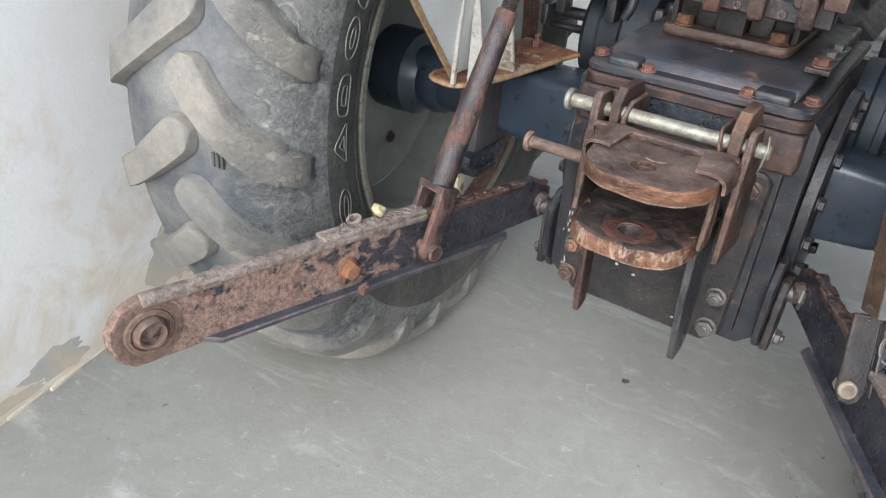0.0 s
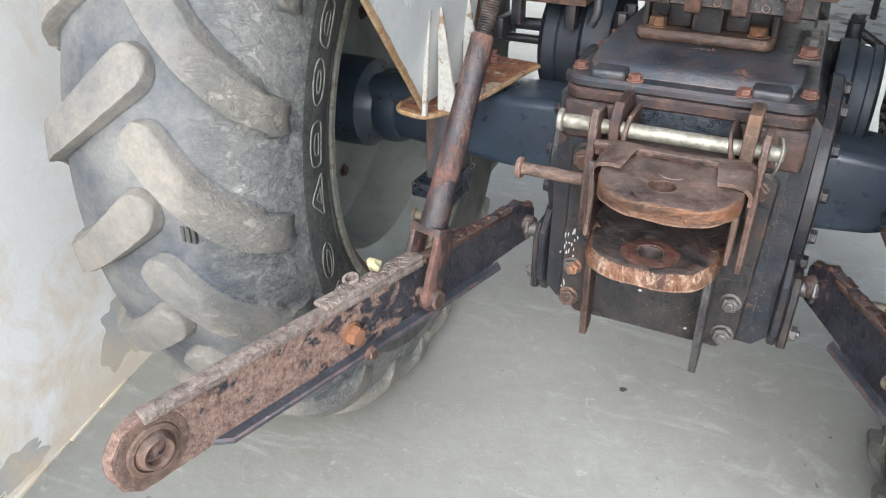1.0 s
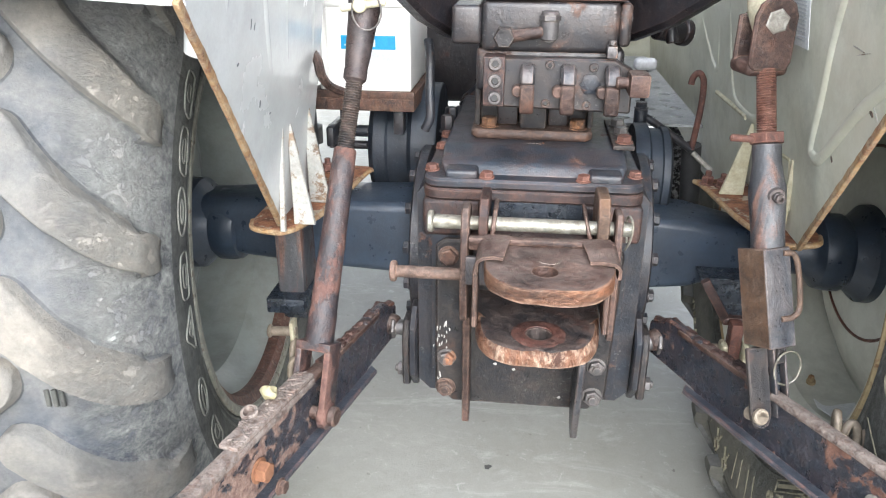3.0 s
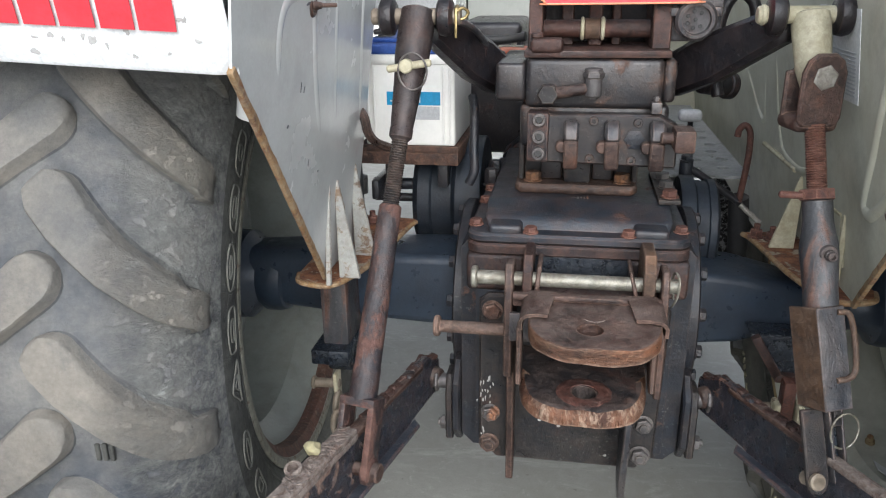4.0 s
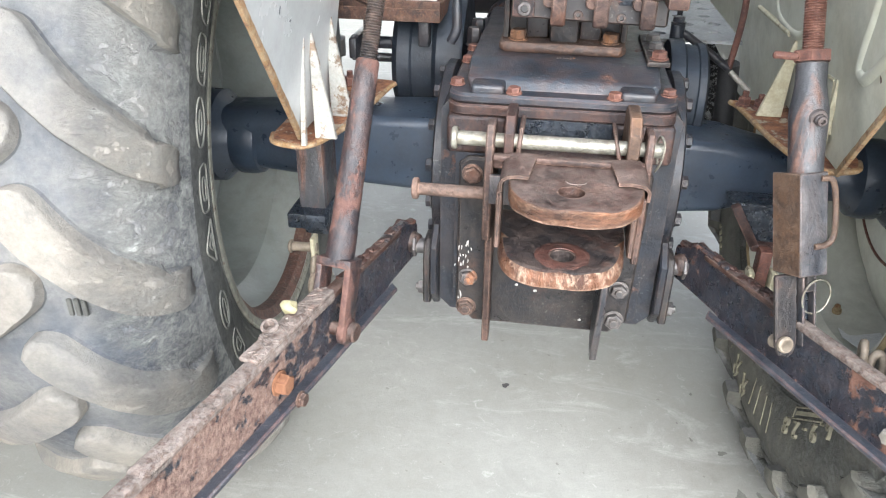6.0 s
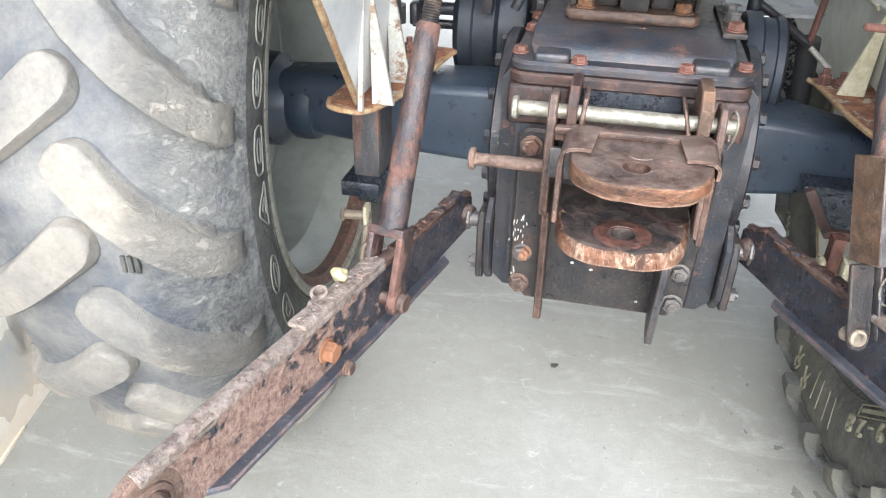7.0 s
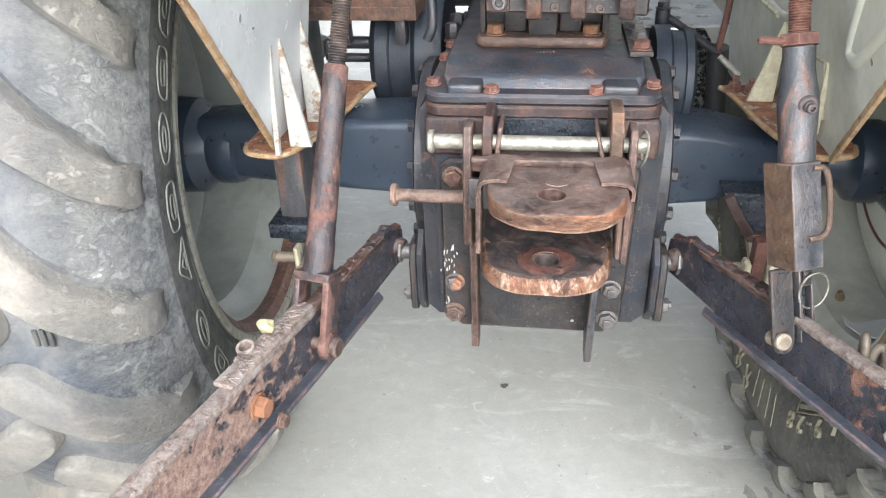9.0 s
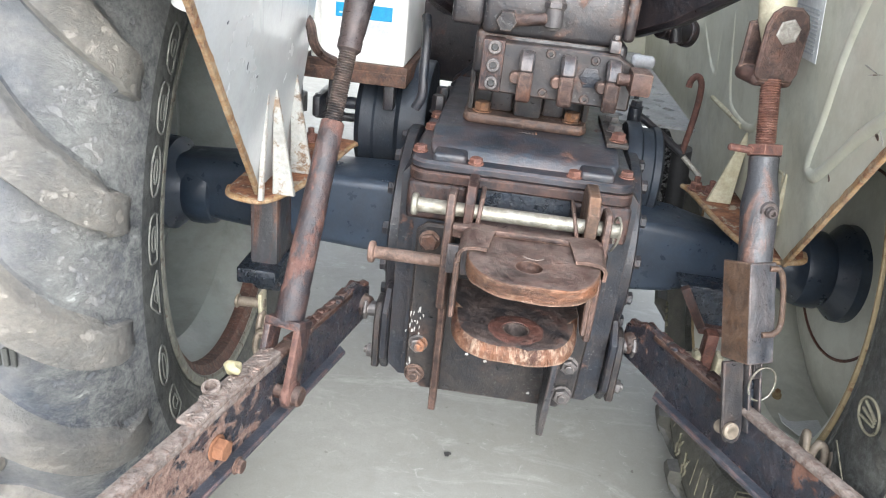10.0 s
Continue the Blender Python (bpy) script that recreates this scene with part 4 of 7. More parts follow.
    # shoulder ribs and rings on the sidewall
    bm = bmesh.new()
    for r0 in (0.425, 0.408) if inner > 0 else (0.565, 0.425, 0.408):
        x0 = on_sidewall(inner, r0, 0).translation.x
        revolve_x(bm, [(x0 - inner * 0.002, r0 + 0.003), (x0 + inner * 0.0015, r0 + 0.0015), (x0 + inner * 0.0015, r0 - 0.0015), (x0 - inner * 0.002, r0 - 0.003)], 96)
    part("sidewall_ring", bm, M_SIDE if inner > 0 else M_SIDER, w)
    meshes = {}
    step = 360 / 22
    phase = 0.0 if inner > 0 else 4.5
    for side in (1, -1):
        for k in range(22):
            if side not in meshes:
                shape = (inner * 0.022, inner * (0.186 if inner > 0 else 0.207), 13.4, -0.7) if side == inner else (inner * 0.046, inner * -0.190, 4.8, -9.4)
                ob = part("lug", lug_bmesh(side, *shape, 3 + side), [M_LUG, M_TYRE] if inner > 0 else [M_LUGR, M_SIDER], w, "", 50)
                meshes[side] = ob.data
            else:
                ob = new("lug", meshes[side])
                ob.parent = w
            ob.rotation_euler = (-radians(k * step + phase), 0, 0)
    rid = None
    for k in range(22 if inner < 0 else 0):
        if rid is None:
            bm = bmesh.new()
            for j in range(3):
                tube(bm, [ring_point(inner * (0.168 + (0.64 - r) * 0.18), r, radians(1.15 * (j - 1)) - (0.64 - r) * 0.25) for r in (0.628, 0.61, 0.59, 0.572, 0.555)], 0.0026, 6)
            ob = part("lug_ridge", bm, M_STRAW, w)
            rid = ob.data
        else:
            ob = new("lug_ridge", rid)
            ob.parent = w
        ob.rotation_euler = (-radians(k * step + phase), 0, 0)
    # wheel nuts on the disc
    for k in range(8):
        a = 2 * math.pi * (k + 0.5) / 8
        if inner > 0:
            bolt(w, ring_point(inner * -0.0915, 0.262, a), (inner, 0, 0), 0.012, 0.008, M_RUST, name="disc_bolt")
    return w


wheel_left = wheel(-0.702, 1, "rear wheel with dusty lugged tyre and grey-green rim, beside the wall")
wheel_right = wheel(0.630, -1, "rear wheel with black lugged tyre and grey-green rim, rusty rim edge")


def sidewall_marks():
    # maker's lettering stands as plain outlined shapes
    def ring_mark(wheel, inner, r, a, pts, inside, width=0.0013, turn=0.0, label="raised outlined shape dusted grey"):
        bm = bmesh.new()
        tube(bm, [(x, y, 0.0006) for x, y in pts], width, 6, closed=True, smooth_steps=4)
        if inside:
            tube(bm, [(x * inside[0] + inside[2], y * inside[1] + inside[3], 0.0006) for x, y in pts], width * 0.9, 6, closed=True, smooth_steps=4)
        ob = part("sidewall_mark", bm, M_CHALK, wheel, label)
        ob.matrix_local = on_sidewall(inner, r, radians(a)) @ pose(0, 0, 0, 0, 0, turn)

    oval = [(0.033 * math.cos(k * math.pi / 6), 0.0185 * math.sin(k * math.pi / 6)) for k in range(12)]
    arch = [(-0.031, -0.017), (-0.012, -0.018), (0.012, -0.018), (0.031, -0.016), (0.033, 0.0), (0.026, 0.012), (0.0, 0.018), (-0.026, 0.012), (-0.033, 0.0)]
    peak = [(-0.033, -0.017), (-0.012, -0.017), (0.012, -0.017), (0.033, -0.017), (0.019, 0.0), (0.005, 0.016), (-0.005, 0.016), (-0.019, 0.0)]
    for a, pts, inside in ((40.5, arch, (0.35, 0.4, 0, 0)), (30.6, arch, (0.5, 0.4, 0, -0.001)), (20.7, oval, (0.5, 0.35, 0, 0)), (10.1, arch, (0.5, 0.4, 0, -0.002)), (0.3, peak, (0.4, 0.4, 0, -0.004))):
        ring_mark(wheel_left, 1, 0.487, a, pts, inside)
    ring_mark(wheel_left, 1, 0.487, -13.6, oval, (0.7, 0.4, -0.004, -0.003), turn=-8, label="raised oval emblem dusted grey")
    ring_mark(wheel_left, 1, 0.487, -25, arch, (0.4, 0.5, 0, -0.003))
    for a in (0.6, 16.3, 31, 45):
        bm = bmesh.new()
        tube(bm, [(0.021 * math.cos(k * 0.785), 0.027 * math.sin(k * 0.785), 0.001) for k in range(8)], 0.0018, 6, closed=True)
        if a < 1:
            for s in (-0.011, 0, 0.011):
                tube(bm, [(s, -0.017, 0.001), (s * 0.4, 0.016, 0.001)], 0.0022, 6)
        else:
            tube(bm, [(0.007 * math.cos(k * 1.05), 0.009 * math.sin(k * 1.05), 0.001) for k in range(6)], 0.002, 6, closed=True)
        ob = part("sidewall_mark", bm, M_STRAW, wheel_right, "raised oval emblem dusted straw yellow")
        ob.matrix_local = on_sidewall(-1, 0.495, radians(a))
    # size of the tyre
    for a, ch in zip((-33.0, -38.5, -42.3, -46.0, -50.8, -55.6, -61.0), "16.9-28"):
        part("size_letter", letters(ch, 0.044, [on_sidewall(-1, 0.465, radians(a))], 0.004), M_STRAW, wheel_right, "raised tyre size character " + ch)
    for i, ch in enumerate("RA DEEP"):
        if ch != " ":
            part("small_letter", letters(ch, 0.026, [on_sidewall(-1, 0.520, radians(-129 - 1.9 * i))]), M_STRAW, wheel_right, "raised character " + ch)
    for a in (-51,):
        bm = outline(0.13, 0.024, 0.003)
        box(bm, (-0.055, -0.004, 0), (0.055, 0.004, 0.002), 0.0008, seg=1)
        ob = part("sidewall_mark", bm, M_STRAW, wheel_right, "raised outlined plaque dusted grey")
        ob.matrix_local = on_sidewall(-1, 0.436, radians(a))
    for i, a in enumerate((-10, -16, -22, -71, -75, -80, -84, -104, -110)):
        bm = bmesh.new()
        box(bm, (-0.0012, -0.03, 0), (0.0012, 0.03, 0.002), 0.0006, seg=1)
        ob = part("sidewall_mark", bm, M_STRAW, wheel_right)
        ob.matrix_local = on_sidewall(-1, 0.48, radians(a)) @ pose(0, 0, 0, 0, 0, -12 if i < 3 else 8)
    for a in (-90, -97):
        bm = bmesh.new()
        for s in (-1, 1):
            tube(bm, [(s * 0.004, 0.03, 0.001), (s * 0.013, 0.012, 0.001), (s * 0.004, 0.004, 0.001), (s * 0.013, -0.02, 0.001)], 0.0026, 6)
        ob = part("sidewall_mark", bm, M_STRAW, wheel_right, "raised arrow shape dusted grey")
        ob.matrix_local = on_sidewall(-1, 0.50, radians(a))
    # three short wear bars in the tread of the wheel by the wall
    for i in range(3):
        bm = bmesh.new()
        box(bm, (-0.003, -0.012, -0.002), (0.003, 0.012, 0.0025), 0.001, seg=1)
        ob = part("wear_bar", bm, M_SIDE, wheel_left)
        a = radians(0.5)
        ob.matrix_local = axes(ring_point(0.075 + 0.009 * i, crown(0.08) + 0.001, a), (1, 0, 0), (0, math.sin(a), math.cos(a)))


sidewall_marks()


def rim_white_patch():
    """A thin white sheet, added where the well of the rim shows bright white."""
    bm = bmesh.new()
    edge = [(-0.058, 276.0), (-0.052, 280.5), (-0.044, 282.3), (-0.025, 280.2), (0.016, 277.5), (0.004, 286), (-0.040, 298), (-0.066, 296), (-0.066, 283)]
    low = [bm.verts.new(ring_point(x, 0.3225, radians(a))) for x, a in edge]
    top = [bm.verts.new(ring_point(x, 0.3205, radians(a))) for x, a in edge]
    for i in range(len(edge)):
        j = (i + 1) % len(edge)
        bm.faces.new((low[i], low[j], top[j], top[i]))
    bm.faces.new(top)
    bm.faces.new(list(reversed(low)))
    bmesh.ops.triangulate(bm, faces=[f for f in bm.faces if len(f.verts) > 4])
    ob = part("scrap", bm, M_WHITE, None)
    ob.matrix_world = wheel_right.matrix_basis
    tagged(ob, "bright white patch in the well of the wheel rim", "scrap")


rim_white_patch()


# ---- rear housing ----
def housing():
    bm = bmesh.new()
    # casting with rounded rear corners
    poly = [(-0.185, 0.42), (-0.165, 0.40), (0.165, 0.40), (0.185, 0.42), (0.185, 0.775), (0.172, 0.79), (-0.172, 0.79), (-0.185, 0.775)]
    slab(bm, poly, 0.56, axes((0, 0.33, 0), (1, 0, 0), (0, 0, 1)), bev=0.028, seg=4)
    h = part("rear_housing", bm, M_CAST, tractor, "black rear axle casting, rust-flecked")
    # rear edge flange under the top cover
    bm = bmesh.new()
    slab(bm, [(-0.173, -0.205), (-0.170, -0.221), (-0.159, -0.232), (-0.145, -0.235), (0.145, -0.235), (0.159, -0.232), (0.170, -0.221), (0.173, -0.205), (0.173, 0.30), (-0.173, 0.30)], 0.018, Matrix.Translation((0, 0, 0.776)), bev=0.003)
    part("top_flange", bm, M_FLANGE, h)
    for x0, x1 in ((-0.172, -0.080), (0.080, 0.172)):
        bm = bmesh.new()
        box(bm, (x0, -0.2345, 0.714), (x1, -0.15, 0.7760), 0.007, seg=3)
        part("housing_lip", bm, M_FLANGE, h)
        # no real hole: a black disc paints its shaded inside
        bm = bmesh.new()
        xb = x0 + 0.026 if x0 < 0 else x1 - 0.026
        cyl(bm, (xb, -0.2352, 0.748), (xb, -0.2300, 0.748), 0.0062, seg=16)
        part("bolt_hole", bm, M_RUBBERHOSE, h, "black disc for the dark of an empty bolt hole")
    # rear plate
    bm = bmesh.new()
    slab(bm, [(-0.150, 0.435), (-0.120, 0.405), (0.115, 0.405), (0.142, 0.43), (0.150, 0.70), (0.135, 0.712), (-0.135, 0.712), (-0.150, 0.70)], 0.014, axes((0, -0.2305, 0), (1, 0, 0), (0, 0, 1)), bev=0.004)
    rp = part("rear_plate", bm, M_PLATE, h, "dark steel plate bolted to the rear of the housing")
    # recess between the ears of the plate, darker than the parts round it
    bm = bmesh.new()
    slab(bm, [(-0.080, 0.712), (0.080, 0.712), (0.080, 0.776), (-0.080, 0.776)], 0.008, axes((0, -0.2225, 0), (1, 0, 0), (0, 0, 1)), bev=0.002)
    part("rear_recess", bm, M_BLUEBLACK, h, "blue-black recess")
    for x in (-0.13, 0.122):
        bolt(h, (x, -0.2448, 0.495), (0, -1, 0), 0.0125, 0.010, M_STEEL, shank=0.003)
        bolt(h, (x - 0.002, -0.2448, 0.435), (0, -1, 0), 0.0135, 0.010, M_RUST if x < 0 else M_STEEL, shank=0.003)
    bolt(h, (-0.128, -0.2448, 0.685), (0, -1, 0), 0.013, 0.010, M_RUST)
    bolt(h, (0.125, -0.2448, 0.685), (0, -1, 0), 0.012, 0.010, M_RUST)
    # side cheeks that carry the lower link pivots
    for s in (-1, 1):
        bm = bmesh.new()
        slab(bm, [(-0.225, 0.44), (-0.19, 0.40), (0.02, 0.40), (0.05, 0.47), (0.04, 0.56), (-0.19, 0.56), (-0.225, 0.53)], 0.014, axes((s * 0.186, 0, 0), (0, 1, 0), (0, 0, 1)) if s > 0 else axes((-0.200, 0, 0), (0, 1, 0), (0, 0, 1)), bev=0.003)
        ck = part("pivot_cheek", bm, M_CAST, h)
        bm = bmesh.new()
        slab(bm, [(-0.205, 0.405), (-0.155, 0.405), (-0.14, 0.49), (-0.15, 0.53), (-0.19, 0.53), (-0.205, 0.50)], 0.014, axes((s * 0.201 if s > 0 else -0.215, 0, 0), (0, 1, 0), (0, 0, 1)), bev=0.003)
        part("pivot_strap", bm, M_PLATE, h)
        bolt(h, (s * 0.2155, -0.18, 0.425), (s, 0, 0), 0.012, 0.009, M_STEEL, shank=0.004)
        bm = bmesh.new()
        cyl(bm, (s * 0.21, -0.17, 0.505), (s * 0.262, -0.17, 0.505), 0.014)
        cyl(bm, (s * 0.231, -0.17, 0.505), (s * 0.238, -0.17, 0.505), 0.021, seg=6)
        part("pivot_pin", bm, M_STEEL, h)
    # white paint dabs on the plate
    rnd = random.Random(6)
    for i in range(20):
        x, z = -0.135 + rnd.gauss(0, 0.008), 0.537 + rnd.gauss(0, 0.016)
        if i > 16:
            x, z = -0.139 + rnd.gauss(0, 0.005), 0.45 + rnd.gauss(0, 0.008)
        bm = bmesh.new()
        slab(bm, blob(rnd.uniform(0.0008, 0.0014), rnd.uniform(0.0014, 0.0046), 14, rnd.randint(0, 99), 0.5), 0.0006, axes((x, -0.24465, z), (1, 0, 0), (rnd.uniform(-0.8, 0.8), 0, 1)), bev=0)
        part("paint_dab", bm, M_PAINTDAB, h, "white paint dab")
    for x, z in ((-0.047, 0.487), (0.064, 0.428), (-0.015, 0.478)):
        bm = bmesh.new()
        slab(bm, blob(0.0028, 0.0025, 12, 3, 0.2), 0.0008, axes((x, -0.2447, z), (1, 0, 0), (0, 0, 1)), bev=0)
        part("paint_dab", bm, M_PAINTDAB, h, "white paint dab")
    return h


housing()


def top_cover():
    bm = bmesh.new()
    slab(bm, [(-0.172, -0.205), (-0.169, -0.220), (-0.158, -0.231), (-0.145, -0.234), (0.145, -0.234), (0.158, -0.231), (0.169, -0.220), (0.172, -0.205), (0.172, 0.29), (-0.172, 0.29)], 0.016, Matrix.Translation((0, 0, 0.7945)), bev=0.004)
    # raised body with a sloped rear face
    t = bmesh.new()
    prof = [(-0.208, 0.806), (-0.190, 0.826), (-0.125, 0.8385), (0.27, 0.8385), (0.27, 0.806)]
    va = [t.verts.new((-0.150 if i else -0.14, y, z)) for i, (y, z) in enumerate(prof)]
    vb = [t.verts.new((0.150 if i else 0.14, y, z)) for i, (y, z) in enumerate(prof)]
    t.faces.new(va)
    t.faces.new(list(reversed(vb)))
    for i in range(5):
        t.faces.new((va[i], vb[i], vb[(i + 1) % 5], va[(i + 1) % 5]))
    bmesh.ops.recalc_face_normals(t, faces=t.faces)
    bmesh.ops.bevel(t, geom=list(t.edges), offset=0.007, segments=3, affect="EDGES", profile=0.5)
    merge(bm, t)
    c = part("top_cover", bm, M_COVER, tractor, "dark blue-black cast cover with rusty edges")
    # two bolt bosses let into the slope
    for x in (-0.112, 0.112):
        bm = bmesh.new()
        box(bm, (x - 0.026, -0.2265, 0.803), (x + 0.026, -0.172, 0.8225), 0.006, seg=3)
        part("cover_boss", bm, M_COVER, c)
    for x, y in ((-0.162, -0.190), (-0.072, -0.221), (0.078, -0.221), (0.160, -0.190)):
        bolt(c, (x, y, 0.8106), (0, 0, 1), 0.0095, 0.008, M_REDRUST)
    for y in (-0.06, 0.02, 0.10):
        bolt(c, (-0.161, y, 0.8106), (0, 0, 1), 0.009, 0.008, M_REDRUST)
    # strap with three bolts along the cover's side
    bm = bmesh.new()
    box(bm, (0.128, -0.135, 0.838), (0.163, 0.05, 0.846), 0.002)
    s = part("strap", bm, M_PLATE, c)
    for y, mm in ((-0.115, M_REDRUST), (-0.058, M_STEEL), (0.0, M_STEEL)):
        bolt(c, (0.147, y, 0.846), (0, 0, 1), 0.0115, 0.010, mm)
    # worn casting marks
    rnd = random.Random(2)
    for i in range(6):
        bm = bmesh.new()
        box(bm, (-0.012 + i * 0.0052, -0.1145 + 0.002 * (i % 2), 0.8382), (-0.009 + i * 0.0052, -0.109 + 0.003 * (i % 3), 0.8395), 0.0004, seg=1)
        part("cast_mark", bm, M_STEEL, c)
    return c


top_cover()


def axle(s, label):
    """The axle tube of one side, with its flange and its bearing end."""
    bm = bmesh.new()
    t = bmesh.new()
    # squarish tube that tapers outwards
    secs = [(0.205, 0.074, 0.072, 0.016), (0.35, 0.068, 0.068, 0.018), (0.50, 0.062, 0.062, 0.024), (0.64, 0.058, 0.058, 0.040)] if s < 0 else [(0.205, 0.074, 0.070, 0.014), (0.29, 0.070, 0.064, 0.016), (0.345, 0.062, 0.054, 0.022), (0.40, 0.052, 0.046, 0.030), (0.48, 0.044, 0.043, 0.040)]
    cz, out = (AZ + 0.012, 0.515) if s < 0 else (AZ + 0.006, 0.475)
    rings = []
    for x, hy, hz, rad in secs:
        ring = []
        for cyy, czz, a0 in ((1, 1, 0), (-1, 1, 90), (-1, -1, 180), (1, -1, 270)):
            for k in range(5):
                a = radians(a0 + 22.5 * k)
                ring.append(t.verts.new((s * x, cyy * (hy - rad) + rad * math.cos(a), cz + czz * (hz - rad) + rad * math.sin(a))))
        rings.append(ring)
    for a, b in zip(rings, rings[1:]):
        n = len(a)
        for k in range(n):
            t.faces.new((a[k], a[(k + 1) % n], b[(k + 1) % n], b[k]))
    t.faces.new(rings[0])
    t.faces.new(list(reversed(rings[-1])))
    merge(bm, t)
    ax = part("axle_tube", bm, M_BLACK, tractor, label)
    bm = bmesh.new()
    m, _ = along((s * out, 0, AZ), (s * (out + 0.1), 0, AZ))
    lathe(bm, [(0.040, 0), (0.044, 0.01), (0.044, 0.03), (0.054, 0.042), (0.068, 0.052), (0.072, 0.068), (0.072, 0.092), (0.066, 0.102), (0.074, 0.114), (0.090, 0.130), (0.092, 0.165), (0.092, 0.215 if s < 0 else 0.17), (0.06, 0.222 if s < 0 else 0.175)], m, 40)
    part("bearing_end", bm, M_BLACK, ax)
    # bolted flange against the housing
    bm = bmesh.new()
    m, _ = along((s * 0.186, 0, AZ - 0.002), (s * 0.24, 0, AZ - 0.002))
    lathe(bm, [(0.168, 0), (0.172, 0.003), (0.172, 0.018), (0.168, 0.021), (0.12, 0.0215)], m, 56)
    fl = part("axle_flange", bm, M_CAST, ax)
    for k in range(14):
        a = 2 * math.pi * (k + 0.5) / 14
        bolt(ax, (s * 0.207, 0.154 * math.cos(a), AZ - 0.002 + 0.154 * math.sin(a)), (s, 0, 0), 0.0105, 0.009, M_CAST)
    # brake drum in front of and above the tube
    bm = bmesh.new()
    yd, zd, q = (0.20, 0.75, 1.0) if s < 0 else (0.10, 0.728, 0.79)
    m, _ = along((s * 0.19, yd, zd), (s * 0.36, yd, zd))
    k = 1.0 if s < 0 else 0.50
    lathe(bm, [(r * q, z) for r, z in [(0.122, 0), (0.125, 0.004), (0.125, 0.05 * k), (0.114, 0.06 * k), (0.112, 0.10 * k), (0.117, 0.104 * k), (0.117, 0.128 * k), (0.104, 0.140 * k), (0.03, 0.142 * k)]], m, 48)
    d = part("brake_drum", bm, M_DRUM, ax, "black round brake housing")
    return ax


axle_left = axle(-1, "black painted axle tube")
axle_right = axle(1, "black painted axle tube")


# ---- lift housing, valve and top link bracket ----
def lift_housing():
    bm = bmesh.new()
    # foot flange
    slab(bm, [(-0.108, -0.080), (-0.100, -0.094), (0.088, -0.098), (0.097, -0.085), (0.10, 0.20), (-0.11, 0.20)], 0.016, Matrix.Translation((0, 0, 0.8395)), bev=0.004)
    lift = part("lift_housing", bm, M_FOOTRUST, tractor, "dirty grey cast lift housing with rust streaks")
    # neck with pockets
    bm = bmesh.new()
    box(bm, (-0.10, -0.045, 0.855), (0.098, 0.20, 0.93), 0.006)
    box(bm, (-0.026, -0.080, 0.855), (0.019, -0.04, 0.930), 0.005)
    box(bm, (-0.104, -0.066, 0.855), (-0.094, 0.10, 0.930), 0.004)
    box(bm, (0.088, -0.066, 0.855), (0.098, 0.10, 0.930), 0.004)
    part("neck", bm, M_PLATE, lift)
    for x0, x1 in ((-0.066, -0.029), (0.022, 0.057)):
        bm = bmesh.new()
        box(bm, (x0, -0.058, 0.856), (x1, -0.044, 0.925), 0.004)
        part("pocket_block", bm, M_HOUSING, lift)
    for x in (-0.078, 0.072):
        bolt(lift, (x, -0.070, 0.8555), (0, 0, 1), 0.0125, 0.014, M_NECKBOLT)
    # main casting
    bm = bmesh.new()
    box(bm, (-0.10, -0.115, 0.925), (0.135, 0.22, 0.995), 0.008, seg=3)
    box(bm, (-0.092, -0.128, 0.990), (0.122, 0.22, 1.068), 0.010, seg=3)
    part("casting", bm, M_HOUSING, lift)
    for lo, hi in (((-0.140, -0.125, 1.000), (-0.092, 0.10, 1.060)), ((0.1215, -0.125, 1.000), (0.140, 0.10, 1.066))):
        bm = bmesh.new()
        box(bm, lo, hi, 0.007, seg=3)
        part("shaft_boss", bm, M_HOUSING, lift)
    # valve plate with its three spool clamps
    bm = bmesh.new()
    slab(bm, [(-0.074, 0.906), (0.148, 0.900), (0.148, 0.968), (0.118, 0.984), (-0.074, 0.984)], 0.028, axes((0, -0.1145, 0), (1, 0, 0), (0, 0, 1)), bev=0.003)
    vp = part("valve_plate", bm, M_HOUSING, lift, "grey steel valve plate")
    bm = bmesh.new()
    box(bm, (-0.086, -0.152, 0.908), (-0.052, -0.1, 0.986), 0.003)
    part("socket_block", bm, M_FLANGE, lift)
    for z in (0.976, 0.949, 0.922):
        bm = bmesh.new()
        m, _ = along((-0.067, -0.1515, z), (-0.067, -0.2, z))
        lathe(bm, [(0.0105, 0), (0.0105, 0.006), (0.0095, 0.007), (0.0060, 0.007), (0.0052, 0.002), (0.0001, 0.002)], m, 20)
        sc = part("socket_screw", bm, M_STEEL, lift)
        # black disc paints the shade inside the screw's socket
        bm = bmesh.new()
        cyl(bm, (-0.067, -0.1540, z), (-0.067, -0.1546, z), 0.0052, seg=6)
        part("socket", bm, M_RUBBERHOSE, sc)
    for x, z in ((0.018, 0.974), (0.086, 0.972), (0.014, 0.914), (0.079, 0.912)):
        bm = bmesh.new()
        m, _ = along((x, -0.1425, z), (x, -0.2, z))
        lathe(bm, [(0.0072, 0), (0.0072, 0.004), (0.0062, 0.005), (0.0036, 0.005), (0.003, 0.001), (0.0001, 0.001)], m, 18)
        sc = part("cap_screw", bm, M_HOUSING, lift)
        # shade of the cap screw's recess, painted as a black disc
        bm = bmesh.new()
        cyl(bm, (x, -0.1436, z), (x, -0.1441, z), 0.0032, seg=6)
        part("socket", bm, M_RUBBERHOSE, sc)
    bm = bmesh.new()
    m, _ = along((0.082, -0.1425, 0.945), (0.082, -0.2, 0.945))
